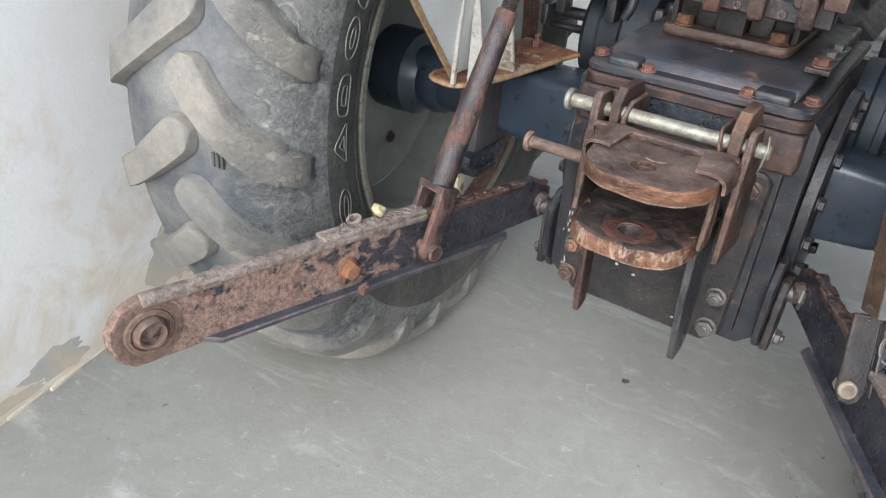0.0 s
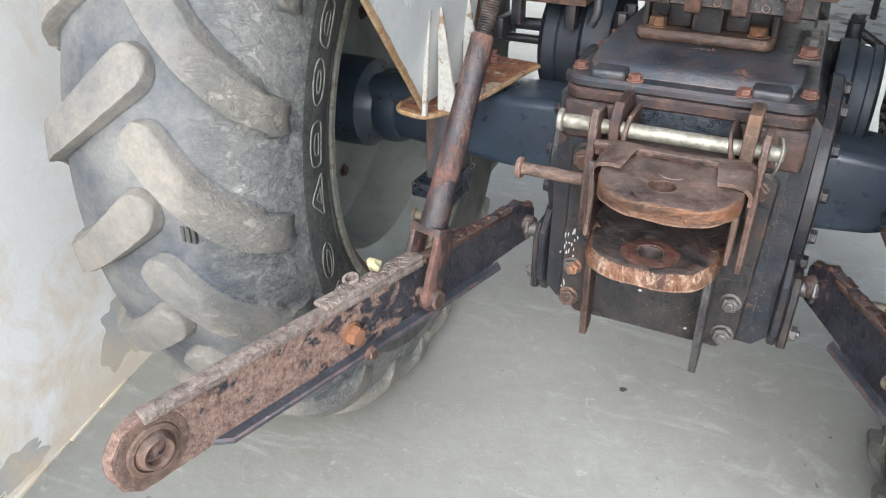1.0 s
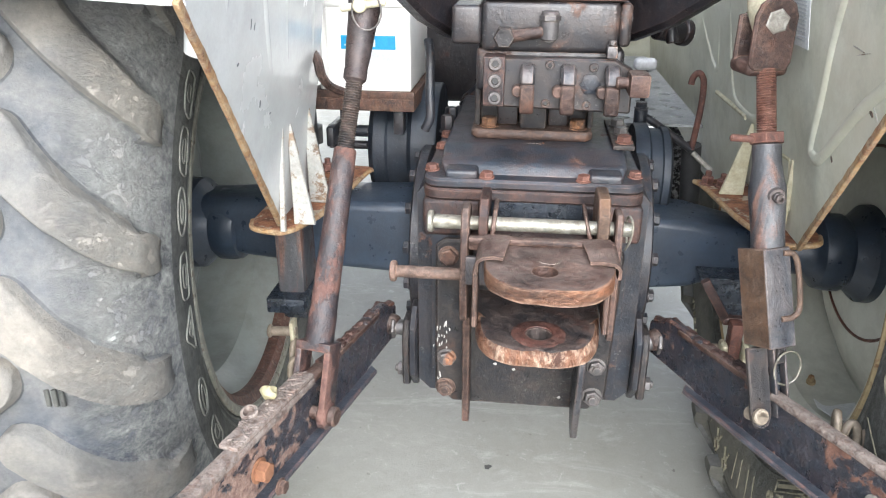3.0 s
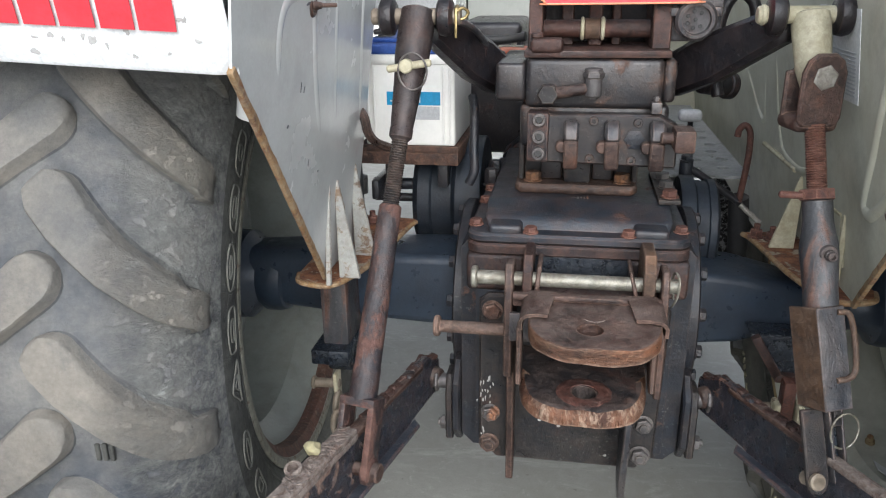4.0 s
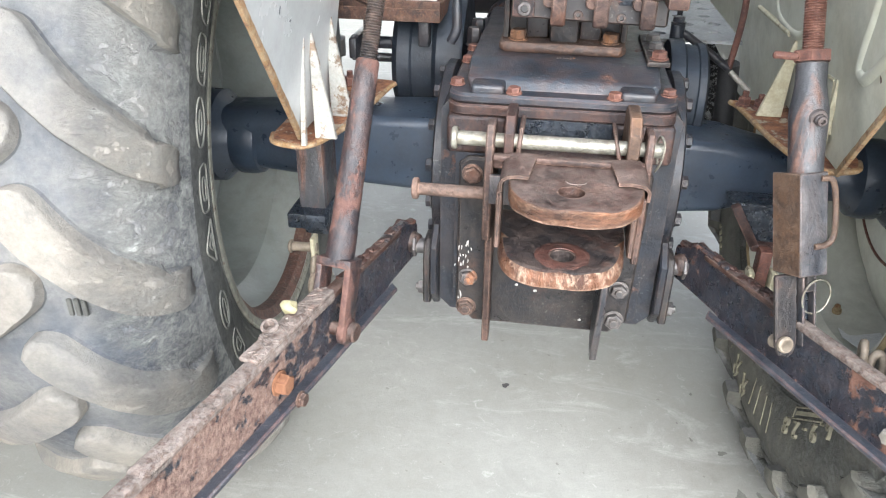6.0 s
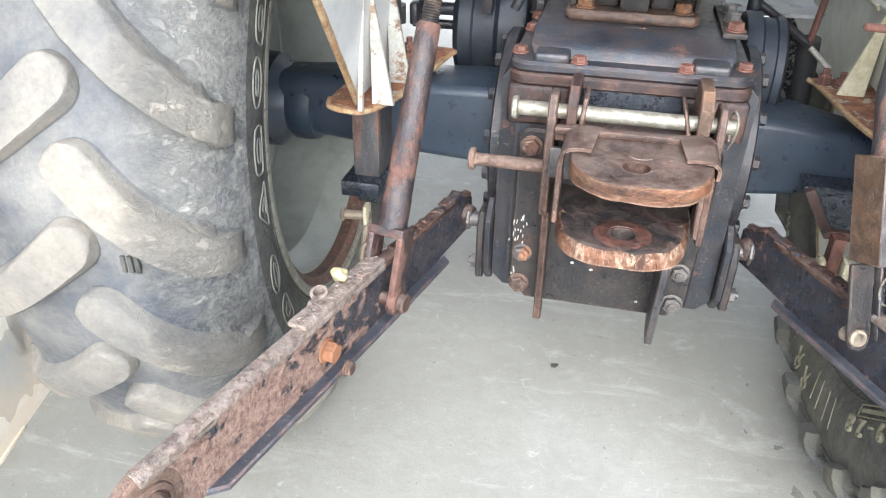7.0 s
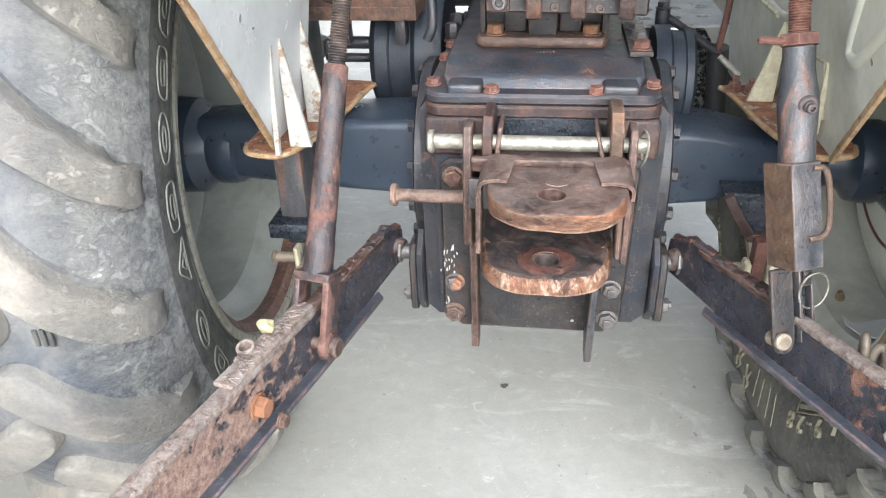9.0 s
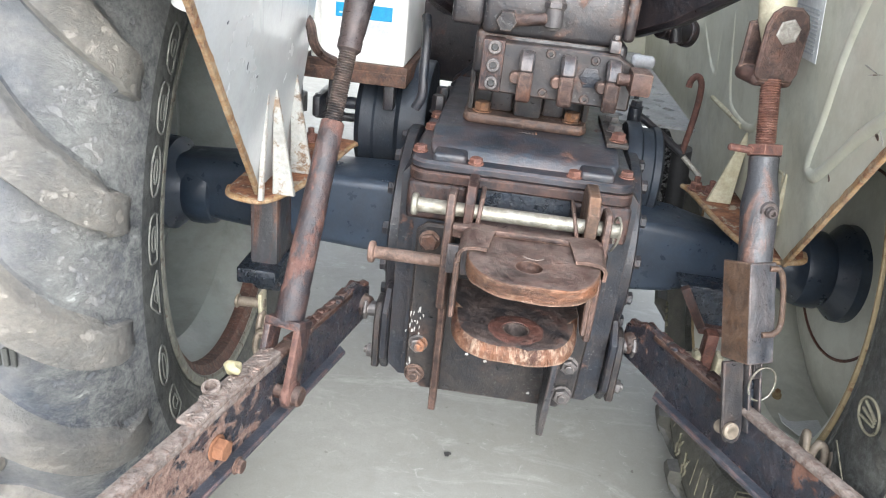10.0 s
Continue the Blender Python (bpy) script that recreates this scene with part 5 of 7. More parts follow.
    lathe(bm, [(0.017, 0), (0.017, 0.002), (0.014, 0.003), (0.0001, 0.003)], m, 6)
    part("hex_plug", bm, M_CAST, lift)
    for x in (-0.016, 0.047, 0.115):
        f = axes((x + 0.011, -0.1425, 0.973), (0, -1, 0), (0, 0, 1))
        bm = bmesh.new()
        slab(bm, [(0.002, -0.026), (0.033, -0.026), (0.034, -0.070), (0.018, -0.074), (0.012, -0.040), (0.002, -0.036)], 0.022, f, bev=0.003)
        cl = part("spool_clamp", bm, M_RUST, lift, "rusty bent steel clamp")
        # upper part in paler blue-grey: the clamp's lit, shiny top as colour
        bm = bmesh.new()
        slab(bm, [(0, 0.004), (0.020, 0.001), (0.030, -0.010), (0.0325, -0.0265), (0.002, -0.0265), (0, -0.02)], 0.0235, f @ Matrix.Translation((0, 0, -0.0008)), bev=0.004)
        part("clamp_sheen", bm, M_SLATE, cl, "blue-grey clamp shoulder with its lit sheen in the colour")
        bm = bmesh.new()
        cyl(bm, (x - 0.015, -0.1425, 0.935), (x - 0.015, -0.165, 0.935), 0.009)
        part("spool_end", bm, M_RUST, lift)
    bm = bmesh.new()
    box(bm, (0.136, -0.205, 0.938), (0.166, -0.155, 0.972), 0.004)
    cyl(bm, (0.118, -0.175, 0.955), (0.14, -0.175, 0.955), 0.009)
    part("spool_head", bm, M_RUST, lift, "rusty square block")
    # elbow pipe and hex plug on the upper casting
    bm = bmesh.new()
    cyl(bm, (-0.055, -0.1275, 1.014), (-0.055, -0.150, 1.014), 0.017, seg=6)
    part("hex_plug", bm, M_PLATE, lift)
    bm = bmesh.new()
    tube(bm, [(-0.045, -0.140, 1.016), (-0.02, -0.146, 1.020), (0.004, -0.146, 1.024)], 0.009, 14)
    part("pipe", bm, M_RUST, lift)
    bm = bmesh.new()
    cyl(bm, (0.014, -0.145, 1.012), (0.014, -0.145, 1.055), 0.0135)
    cyl(bm, (0.014, -0.145, 1.040), (0.014, -0.145, 1.050), 0.0165, seg=6)
    cyl(bm, (0.014, -0.128, 1.02), (0.014, -0.15, 1.02), 0.013)
    part("elbow_fitting", bm, M_STEEL, lift)
    bm = bmesh.new()
    box(bm, (0.104, -0.146, 0.986), (0.120, -0.126, 1.004), 0.002)
    cyl(bm, (0.112, -0.136, 1.004), (0.112, -0.136, 1.012), 0.006, seg=6)
    part("cable_lug", bm, M_STEEL, lift)
    return lift


lift_housing()


def top_link_bracket():
    bm = bmesh.new()
    box(bm, (-0.095, -0.13, 1.0685), (0.130, 0.06, 1.080), 0.003)
    tb = part("top_link_bracket", bm, M_TOPRUST, tractor, "rust-brown welded bracket for the top link")
    for x0, x1, front in ((-0.090, -0.068, -0.11), (-0.040, -0.020, -0.035), (0.004, 0.026, -0.045), (0.042, 0.056, -0.035), (0.10, 0.128, -0.11)):
        bm = bmesh.new()
        slab(bm, [(front, 1.080), (0.05, 1.080), (0.05, 1.26), (-0.03, 1.26), (front + 0.01, 1.19)], x1 - x0, axes((x0, 0, 0), (0, 1, 0), (0, 0, 1)), bev=0.002)
        part("bracket_plate", bm, M_TOPRUST, tb)
    # added block, not a known part: darkens the gaps between the plates
    bm = bmesh.new()
    box(bm, (-0.088, 0.02, 1.080), (0.126, 0.052, 1.150), 0.004)
    part("dark_backing", bm, M_PLATE, tb)
    bm = bmesh.new()
    cyl(bm, (-0.09, -0.06, 1.108), (0.13, -0.06, 1.108), 0.014)
    part("cross_pin", bm, M_TOPRUST, tb)
    for x in (-0.006, 0.026):
        bm = bmesh.new()
        cyl(bm, (x - 0.003, -0.06, 1.108), (x + 0.003, -0.06, 1.108), 0.0185)
        part("ring", bm, M_CREAM, tb)
    bm = bmesh.new()
    cyl(bm, (-0.003, -0.06, 1.108), (0.023, -0.06, 1.108), 0.0165)
    part("bush", bm, M_SLEEVE, tb)
    bm = bmesh.new()
    box(bm, (-0.085, -0.135, 1.076), (-0.035, -0.10, 1.098), 0.006, seg=3)
    cyl(bm, (-0.075, -0.12, 1.098), (-0.075, -0.12, 1.106), 0.01)
    part("stub", bm, M_TOPRUST, tb)
    bm = bmesh.new()
    plate = [(-0.070, 1.24), (-0.070, 1.160)] + [(-0.058 - 0.012 * math.cos(k * 0.3927), 1.160 - 0.012 * math.sin(k * 0.3927)) for k in range(1, 5)] + [(0.152 + 0.012 * math.sin(k * 0.3927), 1.160 - 0.012 * math.cos(k * 0.3927)) for k in range(1, 5)] + [(0.164, 1.24)]
    slab(bm, plate, 0.008, axes((0, -0.112, 0), (1, 0, 0), (0, 0, 1)), bev=0.001)
    part("red_strip", bm, M_RED, tb, "bright red painted plate")
    bm = bmesh.new()
    tube(bm, [(x, -0.120, z) for x, z in plate], 0.0016, 6, smooth_steps=2)
    part("plate_rim", bm, M_RIMLINE, tb, "pale orange rim of the red plate")
    # round trailer socket
    bm = bmesh.new()
    m, _ = along((0.162, -0.09, 1.125), (0.163, -0.15, 1.12))
    lathe(bm, [(0.030, 0), (0.031, 0.002), (0.031, 0.02), (0.027, 0.024), (0.022, 0.024), (0.021, 0.014), (0.0001, 0.014)], m, 32)
    for sx in (-0.031, 0.031):
        box(bm, (0.162 + sx - 0.007, -0.108, 1.128), (0.162 + sx + 0.007, -0.09, 1.142), 0.003)
    box(bm, (0.150, -0.108, 1.146), (0.176, -0.09, 1.172), 0.005)
    box(bm, (0.122, -0.09, 1.09), (0.205, -0.075, 1.165), 0.006)
    so = part("trailer_socket", bm, M_SLATE, tb, "grey-black round trailer socket")
    for k in range(7):
        a = 2 * math.pi * k / 7
        r = 0.0125 if k else 0.0
        bm = bmesh.new()
        c = Vector((0.162 + r * math.cos(a), -0.104, 1.1235 + r * math.sin(a)))
        cyl(bm, c, c + Vector((0, -0.002, 0)), 0.003, seg=10)
        part("contact", bm, M_RUBBERHOSE, tb)


top_link_bracket()


def rocker_arm(s, tip, label):
    """A lift arm from the rocker shaft to the head of its lift rod: a deep plate and a fork of two eyes."""
    root = Vector((s * 0.145, -0.02, 1.035))
    tip = Vector(tip)
    bm = bmesh.new()
    m = axes(root, tip - root, (0, 0, 1))
    length = (tip - root).length
    slab(bm, [(-0.01, -0.040), (length * 0.35, -0.042), (length * 0.8, -0.026), (length - 0.03, -0.024), (length - 0.03, 0.026), (length * 0.6, 0.030), (length * 0.25, 0.034), (-0.01, 0.026)], 0.036,
         m @ Matrix.Translation((0, 0, -0.018)), bev=0.008)
    arm = part("lift_arm", bm, M_ARM, tractor, label)
    bm = bmesh.new()
    cyl(bm, root - Vector((s * 0.01, 0, 0)), root + Vector((s * 0.03, 0, 0)), 0.034, seg=32)
    part("hub", bm, M_ARM, arm)
    for d in (-0.043, 0.043):
        bm = bmesh.new()
        m2, _ = along(tip + Vector((d - 0.012, 0, 0)), tip + Vector((d + 0.012, 0, 0)))
        lathe(bm, [(0.020, 0), (0.027, 0.004), (0.029, 0.012), (0.027, 0.020), (0.020, 0.024)], m2, 28)
        part("eye", bm, M_ARM, arm)
    bm = bmesh.new()
    cyl(bm, tip + Vector((-0.068, 0, 0)), tip + Vector((0.066, 0, 0)), 0.012)
    cyl(bm, tip + Vector((-s * 0.060 - 0.004, 0, 0)), tip + Vector((-s * 0.060 + 0.004, 0, 0)), 0.014 if s > 0 else 0.010)
    part("arm_pin", bm, M_CREAM if s > 0 else M_BRASSY, arm, "cream painted pin end" if s > 0 else "dull brass pin end")
    if s < 0:
        bm = bmesh.new()
        cyl(bm, tip + Vector((0.057, 0, 0.003)), tip + Vector((0.064, 0, 0.003)), 0.0135, seg=8)
        box(bm, tuple(tip + Vector((0.058, -0.014, -0.030))), tuple(tip + Vector((0.062, -0.011, 0.004))), 0.001)
        tube(bm, [tip + Vector(v) for v in ((0.062, -0.010, 0.008), (0.070, -0.008, 0.012), (0.077, -0.004, 0.006), (0.072, -0.004, -0.002), (0.064, -0.006, -0.004))], 0.0022, 8)
        part("pin_clip", bm, M_BRASS, arm, "yellow brass spring clip")
    return arm


TOP_L, TOP_R = (-0.249, -0.205, 1.135), (0.296, -0.205, 1.135)
rocker_arm(-1, TOP_L, "black painted lift arm")
rocker_arm(1, TOP_R, "black painted lift arm")


def threaded(bm, p, q, r, pitch=0.0045):
    m, length = along(p, q)
    n = int(length / pitch)
    prof = [(r * 0.9, 0)]
    for i in range(n):
        prof += [(r, (i + 0.3) * pitch), (r, (i + 0.5) * pitch), (r * 0.86, (i + 0.85) * pitch)]
    prof.append((r * 0.86, length))
    return lathe(bm, prof, m, 22)


def lift_rod_left():
    top, low = Vector((-0.249, -0.212, 1.120)), Vector((-0.302, -0.455, 0.560))
    d = (low - top).normalized()
    at = lambda k: top + d * k
    full = (low - top).length
    bm = bmesh.new()
    m, _ = along(at(0.265), low)
    L = full - 0.265
    lathe(bm, [(0.014, 0), (0.0165, 0.003), (0.017, 0.05), (0.0185, 0.15), (0.0195, 0.235), (0.0205, 0.24), (0.021, L - 0.07), (0.020, L - 0.06), (0.012, L - 0.058)], m, 32)
    rod = part("lift_rod", bm, M_RUSTB, tractor, "rusty black lift rod tube")
    bm = bmesh.new()
    threaded(bm, at(0.165), at(0.27), 0.0125, 0.0036)
    part("thread", bm, M_PLATE, rod)
    bm = bmesh.new()
    m, _ = along(at(-0.027), low)
    lathe(bm, [(0.020, 0), (0.0255, 0.003), (0.0262, 0.02), (0.0258, 0.072), (0.0225, 0.097), (0.0205, 0.122), (0.0175, 0.167), (0.0165, 0.178), (0.0172, 0.180), (0.0170, 0.192), (0.012, 0.197)], m, 30)
    part("rod_head", bm, M_HEAD, rod, "dark brown steel rod head")
    # keeper pin and its wire ring through the head
    p = at(0.056) + Vector((0.005, 0, 0))
    bm = bmesh.new()
    cyl(bm, p + Vector((-0.035, -0.026, -0.004)), p + Vector((0.030, -0.026, 0.006)), 0.0055)
    cyl(bm, p + Vector((-0.006, -0.02, 0.001)), p + Vector((-0.006, -0.036, 0.001)), 0.010)
    part("keeper_pin", bm, M_CREAM, rod, "cream coloured keeper pin")
    bm = bmesh.new()
    tube(bm, [p + Vector((0.004 + 0.021 * math.cos(k * 0.785), -0.033, -0.006 + 0.026 * math.sin(k * 0.785))) for k in range(8)], 0.0015, 8, closed=True)
    part("wire_ring", bm, M_STEEL, rod, "thin wire ring")
    # bottom fork round the lower link
    o = at(full - 0.062)
    m = axes(o, (0.978, -0.205, 0), (low + Vector((0, -0.008, -0.03)) - o))
    bm = bmesh.new()
    box(bm, (-0.028, -0.006, -0.020), (0.028, 0.008, 0.020), 0.004, m)
    for x in (-1, 1):
        lo, hi = (0.017, 0.028) if x > 0 else (-0.028, -0.017)
        box(bm, (lo, 0, -0.019), (hi, 0.104, 0.019), 0.004, m)
        mm, _ = along(m @ Vector((lo, 0.100, 0)), m @ Vector((hi, 0.100, 0)))
        lathe(bm, [(0.018, -0.001), (0.0205, 0.001), (0.0205, 0.011), (0.018, 0.013)], mm, 22)
    part("fork", bm, M_RUSTB, rod)
    bm = bmesh.new()
    cyl(bm, m @ Vector((-0.040, 0.100, 0)), m @ Vector((0.034, 0.100, 0)), 0.010)
    cyl(bm, m @ Vector((0.0295, 0.100, 0)), m @ Vector((0.041, 0.100, 0)), 0.0145)
    part("fork_pin", bm, M_RUST, rod, "rusty pin with round head")
    return rod


lift_rod_left()


def lift_rod_right():
    top, low = Vector((0.300, -0.208, 1.120)), Vector((0.347, -0.425, 0.53))
    d = (low - top).normalized()
    full = (low - top).length
    at = lambda k: top + d * k
    m, _ = along(at(0.235), low)
    bm = bmesh.new()
    lathe(bm, [(0.016, 0), (0.0195, 0.004), (0.0195, 0.030), (0.0215, 0.045), (0.0245, 0.062), (0.0250, 0.075), (0.0240, 0.09), (0.0225, 0.12), (0.0225, 0.185), (0.018, 0.19)], m, 32)
    rod = part("lift_rod", bm, M_RODBLUE, tractor, "adjustable lift rod of bare slate-grey and rusty steel")
    bm = bmesh.new()
    threaded(bm, at(0.135), at(0.24), 0.0135, 0.0034)
    part("thread", bm, M_REDRUST, rod, "red-rusted threaded rod")
    bm = bmesh.new()
    mm, _ = along(at(0.222), low)
    lathe(bm, [(0.023, 0), (0.025, 0.001), (0.025, 0.014), (0.023, 0.015)], mm, 6)
    n = at(0.229)
    cyl(bm, n + Vector((-0.02, -0.01, 0)), n + Vector((-0.052, -0.012, 0.002)), 0.005)
    part("lock_nut", bm, M_REDRUST, rod, "red-rusted lock nut with a stub handle")
    # upper knuckle: cream tube and a bent fork with a pale bolt
    bm = bmesh.new()
    mm, _ = along(top + Vector((-0.003, 0.004, 0.018)), at(0.09))
    lathe(bm, [(0.02, 0), (0.0245, 0.003), (0.0255, 0.02), (0.023, 0.075), (0.016, 0.105)], mm, 28)
    part("knuckle", bm, M_CREAM, rod, "cream painted knuckle tube")
    f = axes(at(0.075), (0.22, -0.975, 0), -d)
    bm = bmesh.new()
    cheek = [(-0.030, -0.046), (-0.024, -0.058), (0.024, -0.058), (0.030, -0.046), (0.030, 0.014), (0.024, 0.030), (0.012, 0.039), (-0.012, 0.039), (-0.024, 0.030), (-0.030, 0.014)]
    slab(bm, cheek, 0.010, f @ axes((0.020, 0, 0), (0, 0, 1), (0, 1, 0)) @ Matrix.Translation((0, 0, -0.010)), bev=0.003)
    slab(bm, [(x, y if y < 0.02 else y - 0.018) for x, y in cheek], 0.010, f @ axes((-0.024, 0, 0), (0, 0, 1), (0, 1, 0)) @ Matrix.Translation((0, 0, -0.010)), bev=0.003)
    box(bm, (-0.032, -0.066, -0.030), (0.028, -0.044, 0.030), 0.009, f, 3)
    part("fork", bm, M_RUST, rod, "thick rusty clevis")
    bolt(rod, f @ Vector((0.0205, 0.008, 0)), f.to_3x3() @ Vector((1, 0, 0)), 0.016, 0.011, M_PALE, washer=False, name="fork_bolt", label="pale painted bolt head")
    # grease nipple
    p = at(0.302)
    bm = bmesh.new()
    mm, _ = along(p + Vector((0.005, -0.020, 0)), p + Vector((0.014, -0.065, 0.0)))
    lathe(bm, [(0.0125, -0.003), (0.0125, 0.004), (0.0110, 0.006)], mm, 18)
    lathe(bm, [(0.0075, 0.004), (0.0075, 0.011), (0.0066, 0.012), (0.0066, 0.016), (0.0056, 0.017), (0.0034, 0.017), (0.0028, 0.012), (0.0001, 0.012)], mm, 16)
    part("grease_nipple", bm, M_SLATE, rod)
    # folded sleeve with a wire handle
    s = axes((0.3265, -0.338, 0.764), (0.925, 0.38, 0), (-0.115, 0.36, 1))
    w, v, dp, L = 0.0262, 0.0160, 0.0285, 0.138
    bm = bmesh.new()
    slab(bm, [(-w, -dp), (-w, dp), (v, dp), (v, -dp), (v - 0.006, -dp), (v - 0.006, dp - 0.006), (-w + 0.006, dp - 0.006), (-w + 0.006, -dp)], L, s @ axes((0, 0, 0), (1, 0, 0), (0, 0, 1)), bev=0.0015)
    bm.normal_update()
    face = s.to_3x3() @ Vector((0, 0, 1))
    for f in bm.faces:
        if f.normal.dot(face) > 0.6:
            f.material_index = 1
    part("sleeve", bm, [M_SLEEVE, M_SLATE], rod, "folded rusty steel sleeve with a slate-grey face")
    bm = bmesh.new()
    tube(bm, [s @ Vector(p) for p in ((v - 0.012, -0.008, dp + 0.001), (v + 0.002, -0.012, dp + 0.005), (v + 0.006, -0.04, dp + 0.006), (v + 0.005, -0.082, dp + 0.005), (v - 0.004, -0.096, dp + 0.003), (v - 0.022, -0.098, dp + 0.001))], 0.0040, 10)
    part("handle", bm, M_SLEEVE, rod)
    # lower fork plate, keeper and ring
    s = s @ Matrix.Translation((-0.012, 0.004, -0.026))
    bm = bmesh.new()
    slab(bm, [(-0.021, -0.243), (-0.016, -0.256), (-0.004, -0.262), (0.007, -0.256), (0.012, -0.243), (0.012, -0.1428), (-0.021, -0.1428)], 0.008, s @ Matrix.Translation((-0.008, 0, 0.018)), bev=0.002)
    part("fork_plate", bm, M_PLATE, rod, "dark grey steel fork plate")
    for x0 in (0.0062, 0.0240):
        bm = bmesh.new()
        box(bm, (x0, -0.245, 0.022), (x0 + 0.0045, -0.1425, 0.034), 0.0015, s)
        part("slot_edge", bm, M_SLATE, rod, "grey steel cheek of the slot")
    # black block that puts the dark of the open slot into colour
    bm = bmesh.new()
    box(bm, (0.0045, -0.245, 0.012), (0.029, -0.1425, 0.021), 0.002, s)
    part("slot_dark", bm, M_BLUEBLACK, rod)
    bm = bmesh.new()
    cyl(bm, s @ Vector((-0.018, -0.240, 0.034)), s @ Vector((-0.018, -0.240, 0.004)), 0.010)
    cyl(bm, s @ Vector((-0.018, -0.240, 0.0255)), s @ Vector((-0.018, -0.240, 0.034)), 0.0118)
    part("fork_pin", bm, M_BRASSY, rod, "pale brown pin with round head")
    bm = bmesh.new()
    box(bm, (0.0112, -0.168, 0.022), (0.0235, -0.140, 0.037), 0.002, s)
    cyl(bm, s @ Vector((0.022, -0.140, 0.020)), s @ Vector((0.022, -0.126, 0.020)), 0.005)
    part("keeper", bm, M_PLATE, rod)
    bm = bmesh.new()
    tube(bm, [s @ Vector((0.026 + 0.022 * math.cos(k * 0.785), -0.176 + 0.025 * math.sin(k * 0.785), 0.036 + 0.006 * math.sin(k * 0.785))) for k in range(8)], 0.0014, 8, closed=True)
    part("wire_ring", bm, M_ZINC, rod, "shiny wire ring")
    return rod


lift_rod_right()


def lower_link(front, rear, s, label, big_bolt):
    """A lower link: web with a dusty top edge, an inward foot flange, and a ball eye at its rear end. s: which side its inner face looks to."""
    front, rear = Vector(front), Vector(rear)
    L = (rear - front).length
    m = axes(front, rear - front, (0, 0, 1))            # x rearwards along the link, y up, z to +-x
    zin = 1 if (m.to_3x3() @ Vector((0, 0, 1))).x * s > 0 else -1
    fl = Matrix.Diagonal((1, 1, zin, 1))
    bm = bmesh.new()
    slab(bm, [(-0.030, -0.022), (-0.020, -0.034), (0.03, -0.036), (0.10, -0.040), (0.12, -0.046), (L - 0.10, -0.046), (L - 0.06, -0.050), (L + 0.018, -0.052), (L + 0.040, -0.036), (L + 0.050, -0.010), (L + 0.050, 0.012), (L + 0.034, 0.036), (L + 0.010, 0.043), (L - 0.05, 0.042),
              (L - 0.25, 0.040), (L - 0.26, 0.046), (0.16, 0.046), (0.10, 0.040), (0.07, 0.052), (0.03, 0.052), (0.0, 0.036), (-0.024, 0.028)], 0.014, m @ fl @ Matrix.Translation((0, 0, -0.012)), bev=0.003)
    mlink = M_LINK if s > 0 else M_LINKR
    link = part("lower_link", bm, mlink, tractor, label)
    # thick top edge
    bm = bmesh.new()
    back = -0.017 if s > 0 else -0.013
    box(bm, (0.30 if s > 0 else 0.27, 0.036, back), (L - 0.055, 0.048, 0.006), 0.004, m @ fl)
    box(bm, (L - 0.10, 0.032, back + 0.002), (L + 0.008, 0.0470, 0.006), 0.005, m @ fl)
    part("top_edge", bm, M_RUSTTOP, link, "dusty rusted top edge")
    bm = bmesh.new()
    box(bm, (0.055, 0.036, -0.018), (0.30 if s > 0 else 0.27, 0.0475, 0.005), 0.005, m @ fl)
    part("front_edge", bm, M_RUST, link)
    # second layer lapped on top with a ragged weld
    if s > 0:
        bm = bmesh.new()
        rnd = random.Random(5)
        box(bm, (0.30, 0.046, -0.024), (L - 0.26, 0.054, 0.004), 0.003, m @ fl)
        for i in range(75):
            x, z = rnd.uniform(0.305, L - 0.265), rnd.uniform(-0.020, 0.0)
            ln = rnd.uniform(0.004, 0.010)
            box(bm, (-ln, -0.001, -0.0012), (ln, rnd.uniform(0.0006, 0.0030), 0.0012), 0.0007, m @ fl @ pose(x, 0.0535, z, 0, rnd.uniform(25, 75) * rnd.choice((-1, 1)), 0), 1)
        part("weld_seam", bm, M_RUSTTOP, link, "rough weld seam")
    # inward foot flange
    bm = bmesh.new()
    slab(bm, [(0.085, 0.0), (0.10, 0.016), (0.30, 0.019), (L - 0.09, 0.018), (L - 0.07, 0.0)], 0.009, m @ fl @ axes((0, -0.0405, 0.0), (1, 0, 0), (0, 0, 1)) @ pose(0, 0, -0.0, 0, 0, 0), bev=0.002)
    part("foot_flange", bm, M_FOOT, link, "blue-black foot flange with a rusty edge")
    # rear ball eye
    bm = bmesh.new()
    c = m @ Vector((L, -0.004, 0))
    ax = (m @ fl).to_3x3() @ Vector((0, 0, 1))
    m2, _ = along(c - ax * 0.016, c + ax)
    lathe(bm, [(0.028, 0), (0.0325, 0.003), (0.0325, 0.018), (0.031, 0.0205), (0.0255, 0.0215), (0.0240, 0.017)], m2, 36, close=False)
    part("ball_eye", bm, M_EYE, link, "rusty eye")
    bm = bmesh.new()
    lathe(bm, [(0.0325, 0.004), (0.0335, 0.0185), (0.040, 0.0195), (0.046, 0.0175), (0.049, 0.012), (0.050, 0.004)], m2, 40, close=False)
    part("eye_boss", bm, M_EYE, link, "dusty rust-brown boss round the eye")
    bm = bmesh.new()
    lathe(bm, [(0.0145, -0.004), (0.018, -0.006), (0.020, 0.0), (0.0235, 0.010), (0.0237, 0.014), (0.0230, 0.019), (0.0200, 0.026), (0.0175, 0.029), (0.0145, 0.027), (0.0145, -0.004)], m2, 32, close=False)
